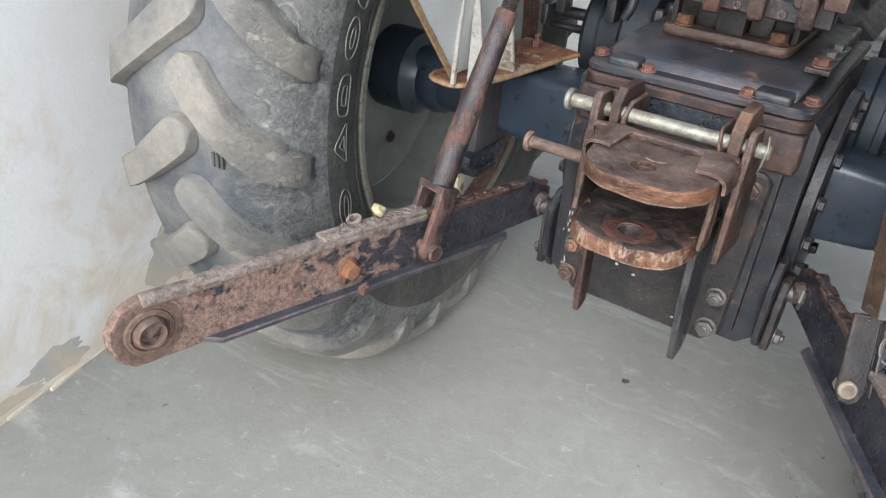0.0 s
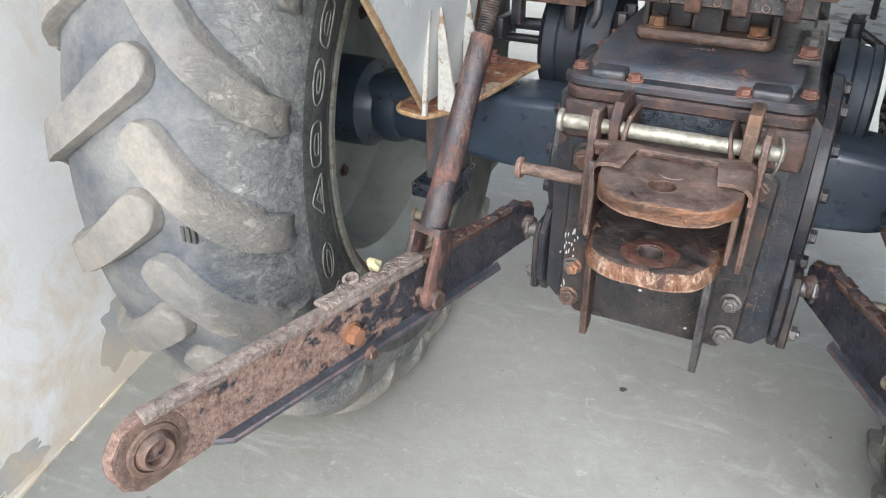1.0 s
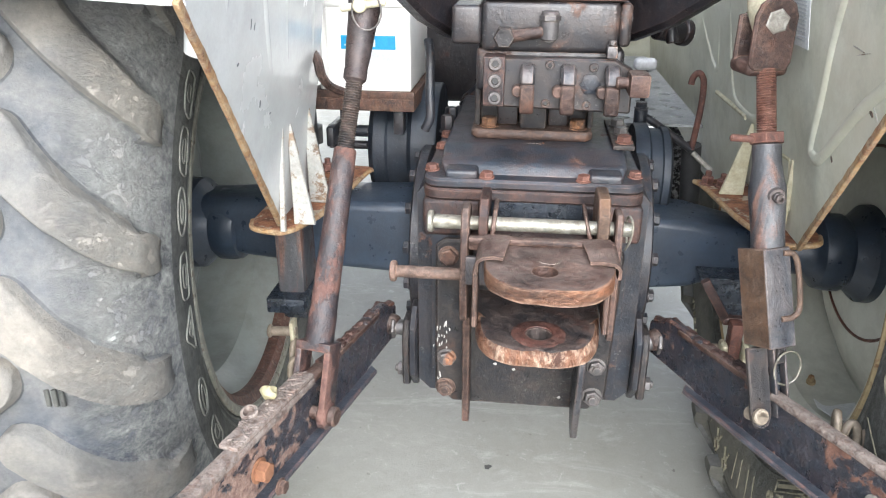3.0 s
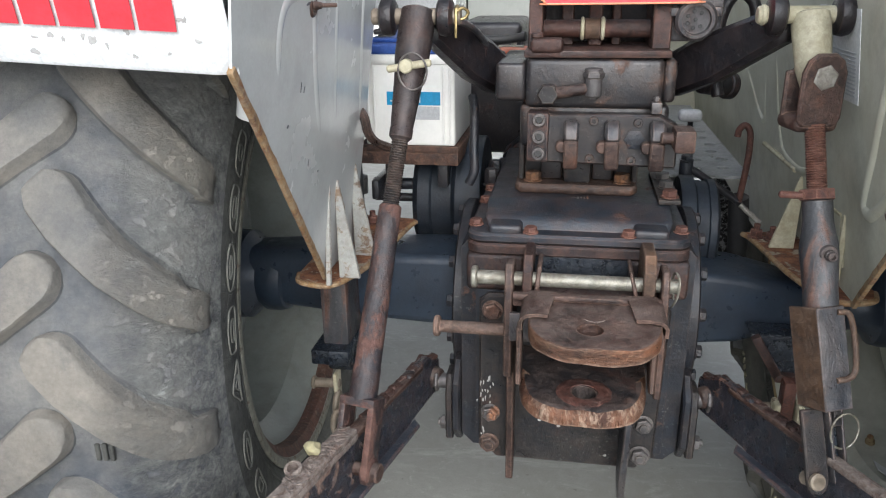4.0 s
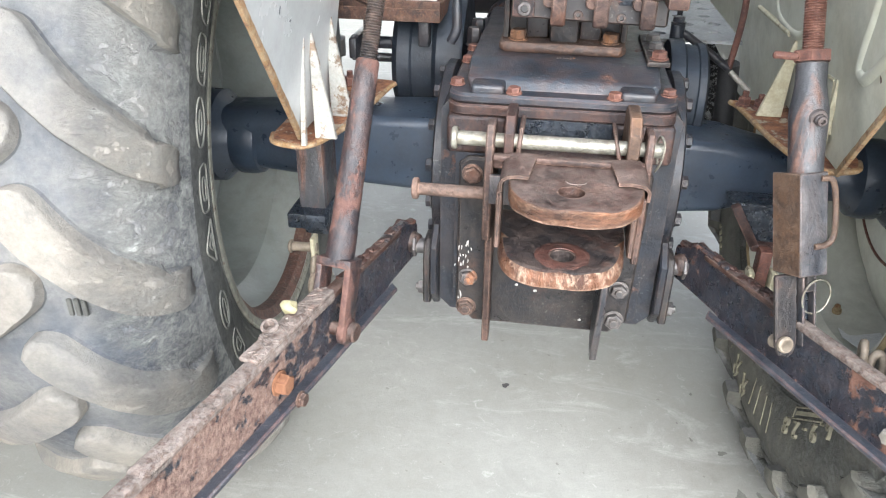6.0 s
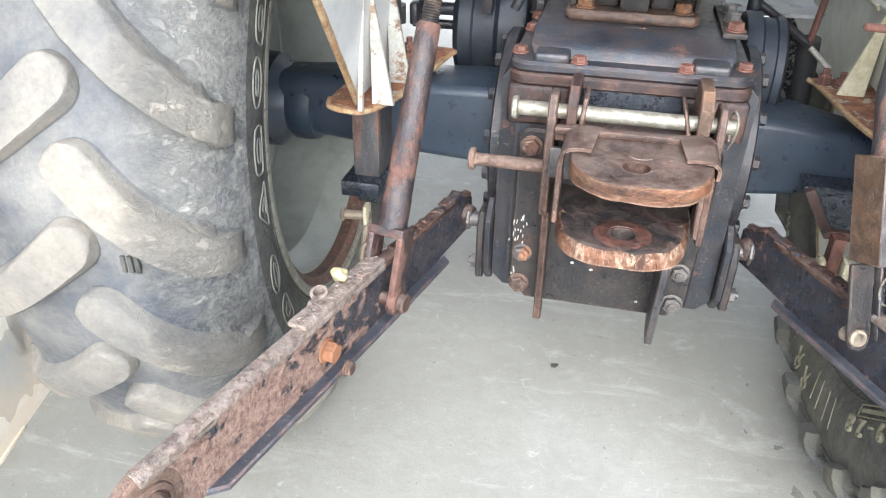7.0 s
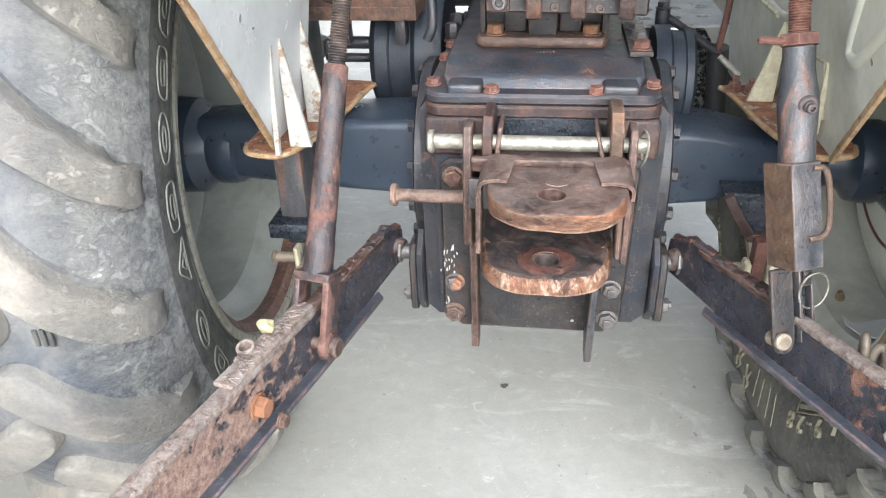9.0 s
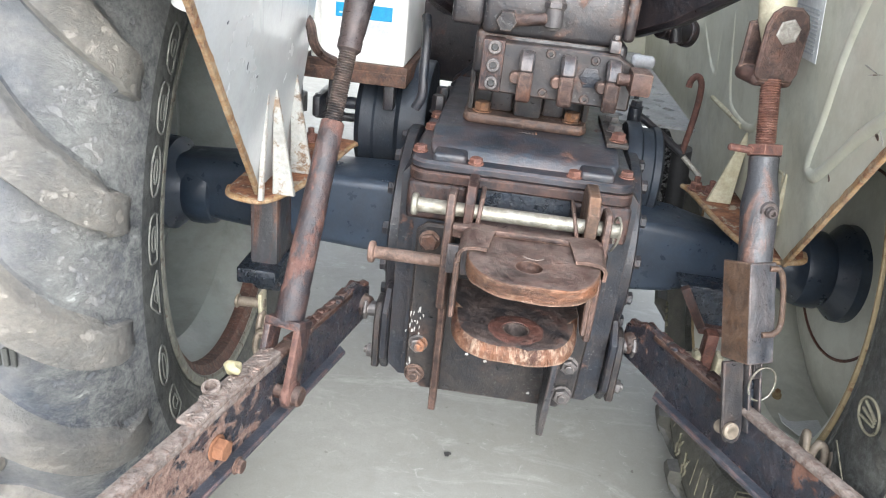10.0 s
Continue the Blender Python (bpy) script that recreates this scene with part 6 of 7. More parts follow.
    part("ball", bm, M_EYE, link, "rusty pierced ball")
    # front ball
    bm = bmesh.new()
    m3, _ = along(front - ax * 0.022, front + ax)
    lathe(bm, [(0.012, 0), (0.017, 0.004), (0.021, 0.02), (0.017, 0.036), (0.012, 0.040)], m3, 24)
    part("ball", bm, M_RUST, link)
    # bolts through the web
    p = m @ fl @ Vector((0.455, -0.006, 0.0025))
    bolt(link, p, ax, 0.0132 if s > 0 else 0.0105, 0.014, big_bolt, washer=True, label="orange rusted bolt head" if s > 0 else "pale bolt head", name="bolt")
    p = m @ fl @ Vector((0.455, -0.006, -0.012))
    bolt(link, p, -ax, 0.015, 0.012, M_BRASSY, name="nut")
    if s > 0:
        bolt(link, m @ fl @ Vector((0.435, -0.040, 0.02)), ax, 0.009, 0.007, M_RUST, name="bolt")
    # worn lump on the front top edge, and flakes of scale along it
    bm = bmesh.new()
    box(bm, (0.085, 0.030, -0.016), (0.115, 0.050, 0.004), 0.006, m @ fl, 3)
    part("lump", bm, mlink, link)
    rnd = random.Random(9)
    for i in range(26):
        bm = bmesh.new()
        x = rnd.uniform(-0.015, 0.28)
        ln, h = rnd.uniform(0.006, 0.018), rnd.uniform(0.002, 0.006)
        y = 0.032 + min(1.0, max(0.0, (x + 0.015) / 0.06)) * 0.0145
        box(bm, (-ln, -0.003, -rnd.uniform(0.004, 0.010)), (ln, h, rnd.uniform(0.003, 0.009)), 0.0025, m @ fl @ pose(x, y, rnd.uniform(-0.010, -0.002), 0, rnd.uniform(-20, 20), rnd.uniform(-6, 6)), 1)
        part("rust_flake", bm, M_TOPRUST, link)
    return link, m @ fl, L


link_l, ml, LL = lower_link((-0.243, -0.165, 0.508), (-0.395, -0.905, 0.562), 1, "left swinging lower link arm, flaking black paint over rust", M_ORANGE)
link_r, mr, LR = lower_link((0.233, -0.165, 0.508), (0.560, -0.835, 0.550), -1, "lower link arm, flaking black paint over rust", M_PALE)
link_l["label"] = "lower link arm, flaking black paint over rust, pierced eye at its end"


def chain_links(at, ways, material, name="chain_link"):
    """Three or four fat oval links in a row."""
    for i, w in enumerate(ways):
        p = Vector(at) + Vector(w) * i
        bm = bmesh.new()
        u, v = (Vector((1, 0, 0.2)), Vector((0, 0.3, 1))) if i % 2 else (Vector((0.2, 1, 0)), Vector((0, 0.3, 1)))
        tube(bm, [p + u.normalized() * 0.009 * math.cos(k * 0.785) + v.normalized() * 0.021 * math.sin(k * 0.785) for k in range(8)], 0.0058, 10, closed=True)
        part(name, bm, material, tractor, "pale dusty steel chain link")


chain_links((0.434, -0.43, 0.536), [(0.016, -0.012, -0.007)] * 4, M_BRASSY)


# ---- drawbar hitch bracket ----
def hitch_bracket():
    # side plates reach from above the pin down below the housing
    bm = bmesh.new()
    slab(bm, [(-0.262, 0.385), (-0.2455, 0.395), (-0.2455, 0.70), (-0.305, 0.80), (-0.340, 0.802), (-0.348, 0.795), (-0.356, 0.745), (-0.360, 0.640), (-0.350, 0.625), (-0.292, 0.600), (-0.277, 0.386)], 0.012, axes((-0.1005, 0, 0), (0, 1, 0), (0, 0, 1)), bev=0.002)
    hb = part("hitch_bracket", bm, M_RUST, tractor, "heavy rusty drawbar hitch bracket with two pierced jaws")
    bm = bmesh.new()
    slab(bm, [(-0.2455, 0.60), (-0.2455, 0.70), (-0.305, 0.80), (-0.340, 0.802), (-0.348, 0.795), (-0.356, 0.745), (-0.360, 0.61)], 0.010, axes((0.1180, 0, 0), (0, 1, 0), (0, 0, 1)), bev=0.002)
    part("side_plate", bm, M_RUST, hb)
    # lower feet, narrower set
    for x in (0.084,):
        bm = bmesh.new()
        slab(bm, [(-0.300, 0.385), (-0.262, 0.383), (-0.2452, 0.40), (-0.2452, 0.640), (-0.345, 0.640), (-0.338, 0.52)], 0.011, axes((x, 0, 0), (0, 1, 0), (0, 0, 1)), bev=0.002)
        part("foot_plate", bm, M_SLATE, hb)
    # inner ears round the upper pin
    for x, tall, lean, th, mm in ((-0.076, 0.809, 0.0, 0.014, M_FLANGE), (-0.060, 0.792, 0.004, 0.007, M_RUST), (0.086, 0.789, -0.013, 0.006, M_RUST), (0.094, 0.817, 0.0, 0.017, M_SLEEVE)):
        bm = bmesh.new()
        slab(bm, [(-0.338, 0.742), (-0.245, 0.735), (-0.245, tall - 0.012), (-0.262, tall), (-0.318, tall), (-0.338, tall - 0.02)], th, axes((x, 0, 0), (0, 1, 0), (0, 0, 1)), bev=0.0018)
        for v in bm.verts:
            v.co.x += lean * (v.co.z - 0.745) / 0.05
        part("ear", bm, mm, hb)
    # cross bar behind the upper jaw
    bm = bmesh.new()
    box(bm, (-0.0885, -0.352, 0.742), (0.1185, -0.25, 0.7500), 0.003)
    box(bm, (-0.0885, -0.362, 0.756), (0.1185, -0.348, 0.7660), 0.0035)
    box(bm, (-0.0885, -0.352, 0.745), (0.1185, -0.345, 0.762), 0.002)
    part("channel_floor", bm, M_RUST, hb, "worn floor of the pin channel")

    def jaw(x0, x1, y0, y1, chamfer, n=14):
        """Half-round outline, open end at y0."""
        out = [(x1, y0), (x0, y0), (x0, y0 - 0.055)]
        for k in range(n + 1):
            a = math.pi * k / n
            c, sn = math.cos(a), math.sin(a)
            out.append(((x0 + x1) / 2 - (x1 - x0) / 2 * (1 if c > 0 else -1) * abs(c) ** chamfer, y0 - 0.055 - (y0 - 0.055 - y1) * sn ** chamfer))
        out.append((x1, y0 - 0.055))
        seen, res = set(), []
        for p in out:
            k = (round(p[0], 4), round(p[1], 4))
            if k not in seen:
                seen.add(k)
                res.append(p)
        return res

    rnd = random.Random(17)
    for z, y0, y1, x0, x1, hole, square, bev in ((0.744, -0.350, -0.498, -0.062, 0.114, (0.020, -0.442, 0.0175), 0.80, 0.004), (0.642, -0.300, -0.480, -0.074, 0.104, (0.017, -0.428, 0.0165), 0.66, 0.0150)):
        t = bmesh.new()
        slab(t, jaw(x0, x1, y0, y1, square, 30), 0.022, Matrix.Translation((0, 0, z - 0.010)), [hole], bev=0)
        bmesh.ops.recalc_face_normals(t, faces=t.faces)
        rim = [e for e in t.edges if len(e.link_faces) == 2 and e.calc_face_angle(0) > 0.9 and math.hypot(e.verts[0].co.x - hole[0], e.verts[0].co.y - hole[1]) > 0.03 and e.verts[0].co.z > z and e.verts[0].co.y < y0 - 0.06 and e.verts[1].co.y < y0 - 0.06]
        bmesh.ops.bevel(t, geom=rim, offset=bev, segments=3, affect="EDGES", profile=0.6)
        t.normal_update()
        for f in t.faces:
            c = f.calc_center_median()
            if f.normal.z < 0.93 and abs(f.normal.z) < 0.99 and math.hypot(c.x - hole[0], c.y - hole[1]) > 0.03 and c.y < y0 - 0.07:
                f.material_index = 1
        # hammered, uneven lip
        for v in t.verts:
            if v.co.y < y0 - 0.075 and math.hypot(v.co.x - hole[0], v.co.y - hole[1]) > 0.03:
                k = noise.noise(v.co * 40) * 0.0020 + noise.noise(v.co * 140) * 0.0004
                v.co.y += k * 1.2
                v.co.z += k * (0.9 if v.co.z > z else 0.4)
        part("jaw_plate", t, [M_RUST if z > 0.7 else M_JAW, M_WORN if z > 0.7 else M_SCRATCH], hb, "thick rusty jaw plate with a pin hole, worn bright at its edge")
    # scratched arc on the upper jaw
    bm = bmesh.new()
    tube(bm, [(0.026 + 0.014 * math.cos(k * 0.55 + 3.3), -0.408 + 0.010 * math.sin(k * 0.55 + 3.3), 0.7562) for k in range(6)], 0.0007, 6)
    part("scratch", bm, M_RUSTTOP, hb)
    # folded straps that wrap the upper jaw's shoulders
    for sgn, x_out, x_in in ((-1, -0.0745, -0.026), (1, 0.1225, 0.070)):
        t = bmesh.new()
        rows = []
        for ky in range(9):
            f = ky / 8
            y = -0.344 - 0.074 * f
            lift_z = 0.0035 * math.sin(f * math.pi) + (0.0025 if ky == 8 else 0) - 0.004 * f
            sect = [(x_out, 0.728 + 0.010 * f), (x_out, 0.7520), (x_out - sgn * 0.003, 0.7600), (x_out - sgn * 0.010, 0.7650), (0.5 * (x_out + x_in), 0.7660), (x_in + sgn * 0.010 * f, 0.7640)]
            rows.append([t.verts.new((x, y - (0.006 * (1 - abs(2 * k / 5 - 1)) if ky == 8 else 0), z + (lift_z if k > 1 else 0))) for k, (x, z) in enumerate(sect)])
        for a, b in zip(rows, rows[1:]):
            for k in range(5):
                t.faces.new((a[k], a[k + 1], b[k + 1], b[k]))
        bmesh.ops.recalc_face_normals(t, faces=t.faces)
        bmesh.ops.solidify(t, geom=list(t.faces), thickness=0.0045)
        part("strap", t, M_RUST, hb, "steel strap folded over the jaw's shoulder", 50)
    for x in (-0.0785, 0.104):
        bm = bmesh.new()
        slab(bm, [(-0.415, 0.650), (-0.375, 0.650), (-0.372, 0.690), (-0.380, 0.735), (-0.410, 0.735), (-0.405, 0.700)], 0.008, axes((x, 0, 0), (0, 1, 0), (0, 0, 1)), bev=0.002)
        part("jaw_web", bm, M_RUST, hb)
    bm = bmesh.new()
    box(bm, (-0.0925, -0.36, 0.690), (0.1055, -0.352, 0.735), 0.002)
    part("back_web", bm, M_SLATE, hb)
    # collar of reddish wear round the lower hole
    bm = bmesh.new()
    lathe(bm, [(0.019, 0.0), (0.0195, 0.0012), (0.034, 0.0012), (0.038, 0)], Matrix.Translation((0.017, -0.428, 0.654)), 32, close=False)
    part("wear_ring", bm, M_WEARRING, hb, "reddish worn ring")

    def hitch_pin(x0, x1, y, z, r, head, mm, lab):
        b = bmesh.new()
        cyl(b, (x0 + 0.004, y, z), (x1, y, z), r)
        cyl(b, (x0, y, z), (x0 + 0.009, y, z), head)
        part("hitch_pin", b, mm, hb, lab)

    hitch_pin(-0.152, 0.146, -0.318, 0.772, 0.0105, 0.0165, M_ZINC, "pale zinc-plated hitch pin with round head")
    hitch_pin(-0.210, -0.088, -0.318, 0.687, 0.0095, 0.0165, M_EYE, "rusty brown steel hitch pin with round head")
    # wire clips on the pin ends
    for z, x in ((0.772, 0.137), (0.690, 0.121)):
        bm = bmesh.new()
        tube(bm, [(x, -0.322, z - 0.03), (x + 0.004, -0.335, z - 0.01), (x + 0.006, -0.335, z + 0.012), (x + 0.002, -0.322, z + 0.022), (x - 0.001, -0.312, z + 0.008), (x + 0.002, -0.318, z - 0.02)], 0.0017, 8)
        part("wire_clip", bm, M_ZINC, hb, "bright wire clip")
    bm = bmesh.new()
    cyl(bm, (0.114, -0.318, 0.690), (0.122, -0.318, 0.690), 0.015)
    part("pin_end", bm, M_STEEL, hb)
    return hb


hitch_bracket()


# ---- fenders ----
def sheet_frame(s, off=0.0):
    """The frame of a fender's inner sheet, which leans in towards its top: x forwards, y up from 0.735."""
    return axes((s * (0.402 - off), 0, 0.735), (0, 1, 0), (-s * 0.13, 0, 1))


def fender(s, label):
    """A fender: an inner side sheet with pressed ribs and a rusty lower edge, and a band over the tyre."""
    F = sheet_frame(s)
    front = [(0.10, 0.735), (0.30, 0.63), (1.36, 0.62), (1.36, 1.10), (1.30, 1.42)] if s > 0 else [(-0.09, 0.735), (-0.075, 0.95), (-0.06, 1.42)]
    side = [(-0.622, 1.103), (-0.262, 0.735), *front, (-0.40, 1.42), (-0.56, 1.36), (-0.632, 1.24)]
    bm = bmesh.new()
    slab(bm, [(y, z - 0.735) for y, z in side], 0.003, F @ Matrix.Translation((0, 0, -0.0015)), bev=0)
    sheet = M_FENDER if s > 0 else M_FENDERL
    fd = part("fender", bm, sheet, tractor, label)
    # folded rusty edge along the slope, eaten ragged
    rnd = random.Random(12)
    a, b = Vector((-0.626, 0.372)), Vector((-0.256, -0.008))
    n = 46
    up = [a.lerp(b, i / n) + Vector((0.716, 0.697)) * (0.0085 + 0.0018 * noise.noise(Vector((i * 0.35, s, 0))) + rnd.uniform(0, 0.0012)) for i in range(n + 1)]
    dn = [a.lerp(b, i / n) + Vector((-0.716, -0.697)) * (0.001 + 0.0008 * noise.noise(Vector((i * 0.5, s, 5))) + rnd.uniform(0, 0.0006)) for i in range(n, -1, -1)]
    bm = bmesh.new()
    slab(bm, [tuple(v) for v in up + dn], 0.007, F @ Matrix.Translation((0, 0, -0.0035)), bev=0.0012)
    part("rolled_edge", bm, M_EDGE, fd, "rusty yellow-brown folded edge")
    # band over the tyre, bent in steps
    arc = [(-0.622, 1.103), (-0.645, 1.18), (-0.642, 1.26), (-0.60, 1.34), (-0.50, 1.405), (-0.30, 1.44), (0.25, 1.44), (0.50, 1.40), (0.66, 1.28), (0.69, 1.10)]
    bm = bmesh.new()
    t = bmesh.new()
    x0, x1 = s * 0.352, s * 0.90
    rows = []
    for off in (0, 0.004):
        for xx in (x0, x0 + s * 0.02, x1 - s * 0.02, x1):
            drop = 0.012 if xx in (x0, x1) else 0.0
            rows.append([t.verts.new((xx, y + off * (1 if y < 0 else -1) + drop * (1 if y < -0.6 else 0), z + 0.05 * (abs(xx) - 0.343) * (1 if y < -0.6 else 0) - off - (drop if y > -0.6 else 0))) for y, z in arc])
    for base in (0, 4):
        for i in range(3):
            for k in range(len(arc) - 1):
                t.faces.new((rows[base + i][k], rows[base + i + 1][k], rows[base + i + 1][k + 1], rows[base + i][k + 1]))
    for i in range(3):
        t.faces.new((rows[i][0], rows[i + 1][0], rows[4 + i + 1][0], rows[4 + i][0]))
    merge(bm, t)
    part("fender_band", bm, M_WHITE, fd, "white painted fender band, chipped", 50)

    def rib(pts, closed=True, r=0.011, proud=0.0034):
        b = bmesh.new()
        ends = [9] * len(pts) if closed else [min(i, len(pts) - 1 - i) for i in range(len(pts))]
        up = [-0.004 if e == 0 else proud * 0.6 if e == 1 else proud for e in ends]
        tube(b, [F @ Vector((y, z - 0.735, -s * (0.0015 + u - r))) for (y, z), u in zip(pts, up)], r, 20, closed=closed)
        part("pressed_rib", b, sheet, fd, "", 80)

    if s < 0:
        rib([(-0.490, 1.035), (-0.497, 1.10), (-0.494, 1.145), (-0.470, 1.172), (-0.420, 1.178), (-0.385, 1.168), (-0.374, 1.13), (-0.362, 1.074), (-0.335, 1.0), (-0.301, 0.944)], False, 0.024, 0.0018)
        rib([(-0.290, 1.42), (-0.285, 1.20), (-0.262, 1.02), (-0.235, 0.90)], False, 0.024, 0.0016)
        rib([(-0.155, 1.42), (-0.15, 1.20), (-0.125, 1.02), (-0.10, 0.90)], False)
    else:
        rib([(-0.515, 1.168), (-0.43, 1.160), (-0.385, 1.132), (-0.338, 1.05), (-0.310, 0.97), (-0.281, 0.898), (-0.297, 0.884), (-0.330, 0.898), (-0.43, 0.977), (-0.540, 1.048), (-0.570, 1.09), (-0.562, 1.14)], True, 0.012, 0.0045)
        rib([(-0.130, 1.42), (-0.135, 1.20), (-0.125, 1.02), (-0.095, 0.90)], False)
        rib([(0.22, 1.16), (0.20, 1.00), (0.165, 0.885), (0.10, 0.862), (0.0, 0.868), (-0.05, 0.92), (-0.07, 1.05)], False)
        rib([(0.52, 1.02), (0.44, 0.97), (0.34, 0.905), (0.30, 0.93), (0.30, 1.15)], False)
    # bracket plate on the axle with white gussets
    z0 = 0.713
    back = 0.0 if s < 0 else 0.045
    edge = [(0.462, -0.215 + back), (0.452, -0.245 + back), (0.425, -0.258 + back), (0.396, -0.258 + back), (0.374, -0.225 + back), (0.352, -0.14 + back), (0.330, 0.06), (0.318, 0.10)]
    bm = bmesh.new()
    slab(bm, [(s * x, y) for x, y in edge] + [(s * 0.462, 0.12)], 0.008, Matrix.Translation((0, 0, z0)), bev=0.002)
    bp = part("bracket_plate", bm, M_BRACKET, fd, "rust-streaked bracket plate on the axle")
    bm = bmesh.new()
    tube(bm, [(s * (x - (0.001 if i > 4 else 0)), y - 0.001, z0 + 0.004) for i, (x, y) in enumerate(edge)], 0.0048, 8)
    part("plate_edge", bm, M_EDGE, fd, "rust-brown plate edge")
    z1 = z0 + 0.008
    strips = (((-0.268, [(0.389, z1), (0.398, z1), (0.389, 0.884), (0.380, 0.890)]), (-0.232, [(0.350, z1), (0.386, z1), (0.385, 0.888), (0.379, 0.888)]), (-0.125, [(0.352, z1), (0.390, z1), (0.390, 0.900), (0.383, 0.903)]))
              if s < 0 else ((-0.205, [(0.384, z1 + 0.03), (0.393, z1 + 0.03), (0.391, 0.850), (0.383, 0.855)]), (0.02, [(0.345, z1), (0.388, z1), (0.390, 0.852), (0.382, 0.855)])))
    for y0, poly in strips:
        bm = bmesh.new()
        slab(bm, poly, 0.007, axes((0, y0, 0), (s, 0, 0), (0, 0, 1)), bev=0.001)
        part("gusset", bm, M_CHIPWHITE if s < 0 else M_CREAM, fd, "chipped white gusset" if s < 0 else "cream gusset")
    for x, y in (((0.405, 0.06), (0.392, -0.045)) if s < 0 else ((0.335, 0.07), (0.360, 0.055))):
        bolt(fd, (s * x, y, z1 + 0.0002), (0, 0, 1), 0.011, 0.013, M_REDRUST, shank=0.010)
    # clamp block under the axle
    if s < 0:
        bm = bmesh.new()
        box(bm, (s * 0.405, -0.145, 0.545), (s * 0.455, -0.045, 0.713), 0.006)
        part("clamp_block", bm, M_RODBLUE, fd)
        bm = bmesh.new()
        box(bm, (s * 0.398, -0.175, 0.520), (s * 0.470, -0.04, 0.550), 0.004)
        box(bm, (s * 0.395, -0.15, 0.495), (s * 0.450, -0.06, 0.520), 0.01)
        part("clamp_foot", bm, M_BLUEBLACK, fd)
    return fd


fender_l = fender(-1, "grey-green fender with white band and rusty edge")
fender_r = fender(1, "grey-green fender with pressed ribs and rusty edge")


def fender_marks():
    # red lettering on the band stands as plain red shapes
    for x0, x1 in ((-0.437, -0.398), (-0.478, -0.442), (-0.522, -0.484), (-0.562, -0.527), (-0.605, -0.568), (-0.645, -0.610)):
        bm = bmesh.new()
        rise = 0.05 * (-x0 - 0.343)
        m = axes((x0, -0.6372, 1.1410 + rise), (1, 0, -0.05), (0, -0.022, 0.077))
        slab(bm, [(0, 0), (x1 - x0, 0), (x1 - x0 + 0.002, 0.040), (0.002, 0.040)], 0.0012, m, bev=0)
        part("red_block", bm, M_RED, fender_l, "plain red painted block")
    # scuffs in the white paint
    rnd = random.Random(31)
    for i in range(16):
        x, z = rnd.uniform(-0.62, -0.36), rnd.choice((rnd.uniform(1.118, 1.145), rnd.uniform(1.15, 1.172)))
        if z > 1.147 and x < -0.395:
            z -= 0.032
        bm = bmesh.new()
        m = axes((x, -0.622 - 0.2987 * (z + 0.05 * (x + 0.343) - 1.103) - 0.0002, z), (1, 0, -0.05), (0, -0.022, 0.077))
        slab(bm, blob(rnd.uniform(0.0015, 0.0042), rnd.uniform(0.0012, 0.0035), 14, 40 + i, 0.5), 0.0006, m, bev=0)
        part("paint_scuff", bm, M_SCUFFED, fender_l, "grey scuff in the white paint")
    # paper notice on the other fender
    F = sheet_frame(1, 0.0030) @ Matrix.Translation((0, -0.735, 0))
    bm = bmesh.new()
    slab(bm, [(-0.248, 1.022), (-0.070, 1.022), (-0.070, 1.147), (-0.248, 1.147)], 0.001, F, bev=0)
    part("notice", bm, M_PAPER, fender_r, "white printed paper notice")
    rnd = random.Random(9)
    for i in range(12):
        bm = bmesh.new()
        z = 1.088 - i * 0.0052
        w = rnd.uniform(0.05, 0.15)
        slab(bm, [(-0.236, z), (-0.236 + w, z), (-0.236 + w, z + 0.0018), (-0.236, z + 0.0018)], 0.0006, sheet_frame(1, 0.0038) @ Matrix.Translation((0, -0.735, 0)), bev=0)
        part("text_bar", bm, M_GREYLAB, fender_r)
    # scratches and rust spots on the grey sheets
    F = sheet_frame(1, 0.0022) @ Matrix.Translation((0, -0.735, 0))
    for y, z, l, a in ((-0.415, 1.048, 0.016, 0.1), (-0.43, 1.044, 0.017, -0.2), (-0.466, 0.984, 0.0045, 0.6), (-0.470, 0.992, 0.016, 0.75), (-0.421, 0.977, 0.004, 0.3), (-0.53, 0.998, 0.004, 0.5), (-0.50, 1.185, 0.005, 1.2), (-0.36, 0.90, 0.004, 0.9)):
        bm = bmesh.new()
        slab(bm, blob(l, 0.0008 if l > 0.015 else 0.0026, 14, int(l * 9999), 0.3), 0.0007, F @ Matrix.Translation((y, z, 0)) @ pose(0, 0, 0, 0, 0, math.degrees(a)), bev=0)
        part("chip", bm, M_CHIPWHITE if l > 0.015 else M_RUST, fender_r)
    F = sheet_frame(-1, 0.0022) @ Matrix.Translation((0, -0.735, -0.0007))
    for y, z, l, a in ((-0.417, 1.063, 0.006, 1.4), (-0.405, 1.058, 0.004, 1.2), (-0.374, 0.953, 0.005, 1.3), (-0.33, 0.93, 0.003, 0.3), (-0.46, 1.02, 0.003, 0.7), (-0.40, 1.165, 0.012, 0.15)):
        bm = bmesh.new()
        slab(bm, blob(l, 0.0014, 14, int(l * 9999), 0.3), 0.0007, F @ Matrix.Translation((y, z, 0)) @ pose(0, 0, 0, 0, 0, math.degrees(a)), bev=0)
        part("chip", bm, M_INK, fender_l)
    # stub screw in the sheet by the battery
    bm = bmesh.new()
    cyl(bm, (-0.348, -0.385, 1.158), (-0.318, -0.372, 1.158), 0.0028)
    cyl(bm, (-0.346, -0.385, 1.158), (-0.334, -0.382, 1.158), 0.0062, 0.004)
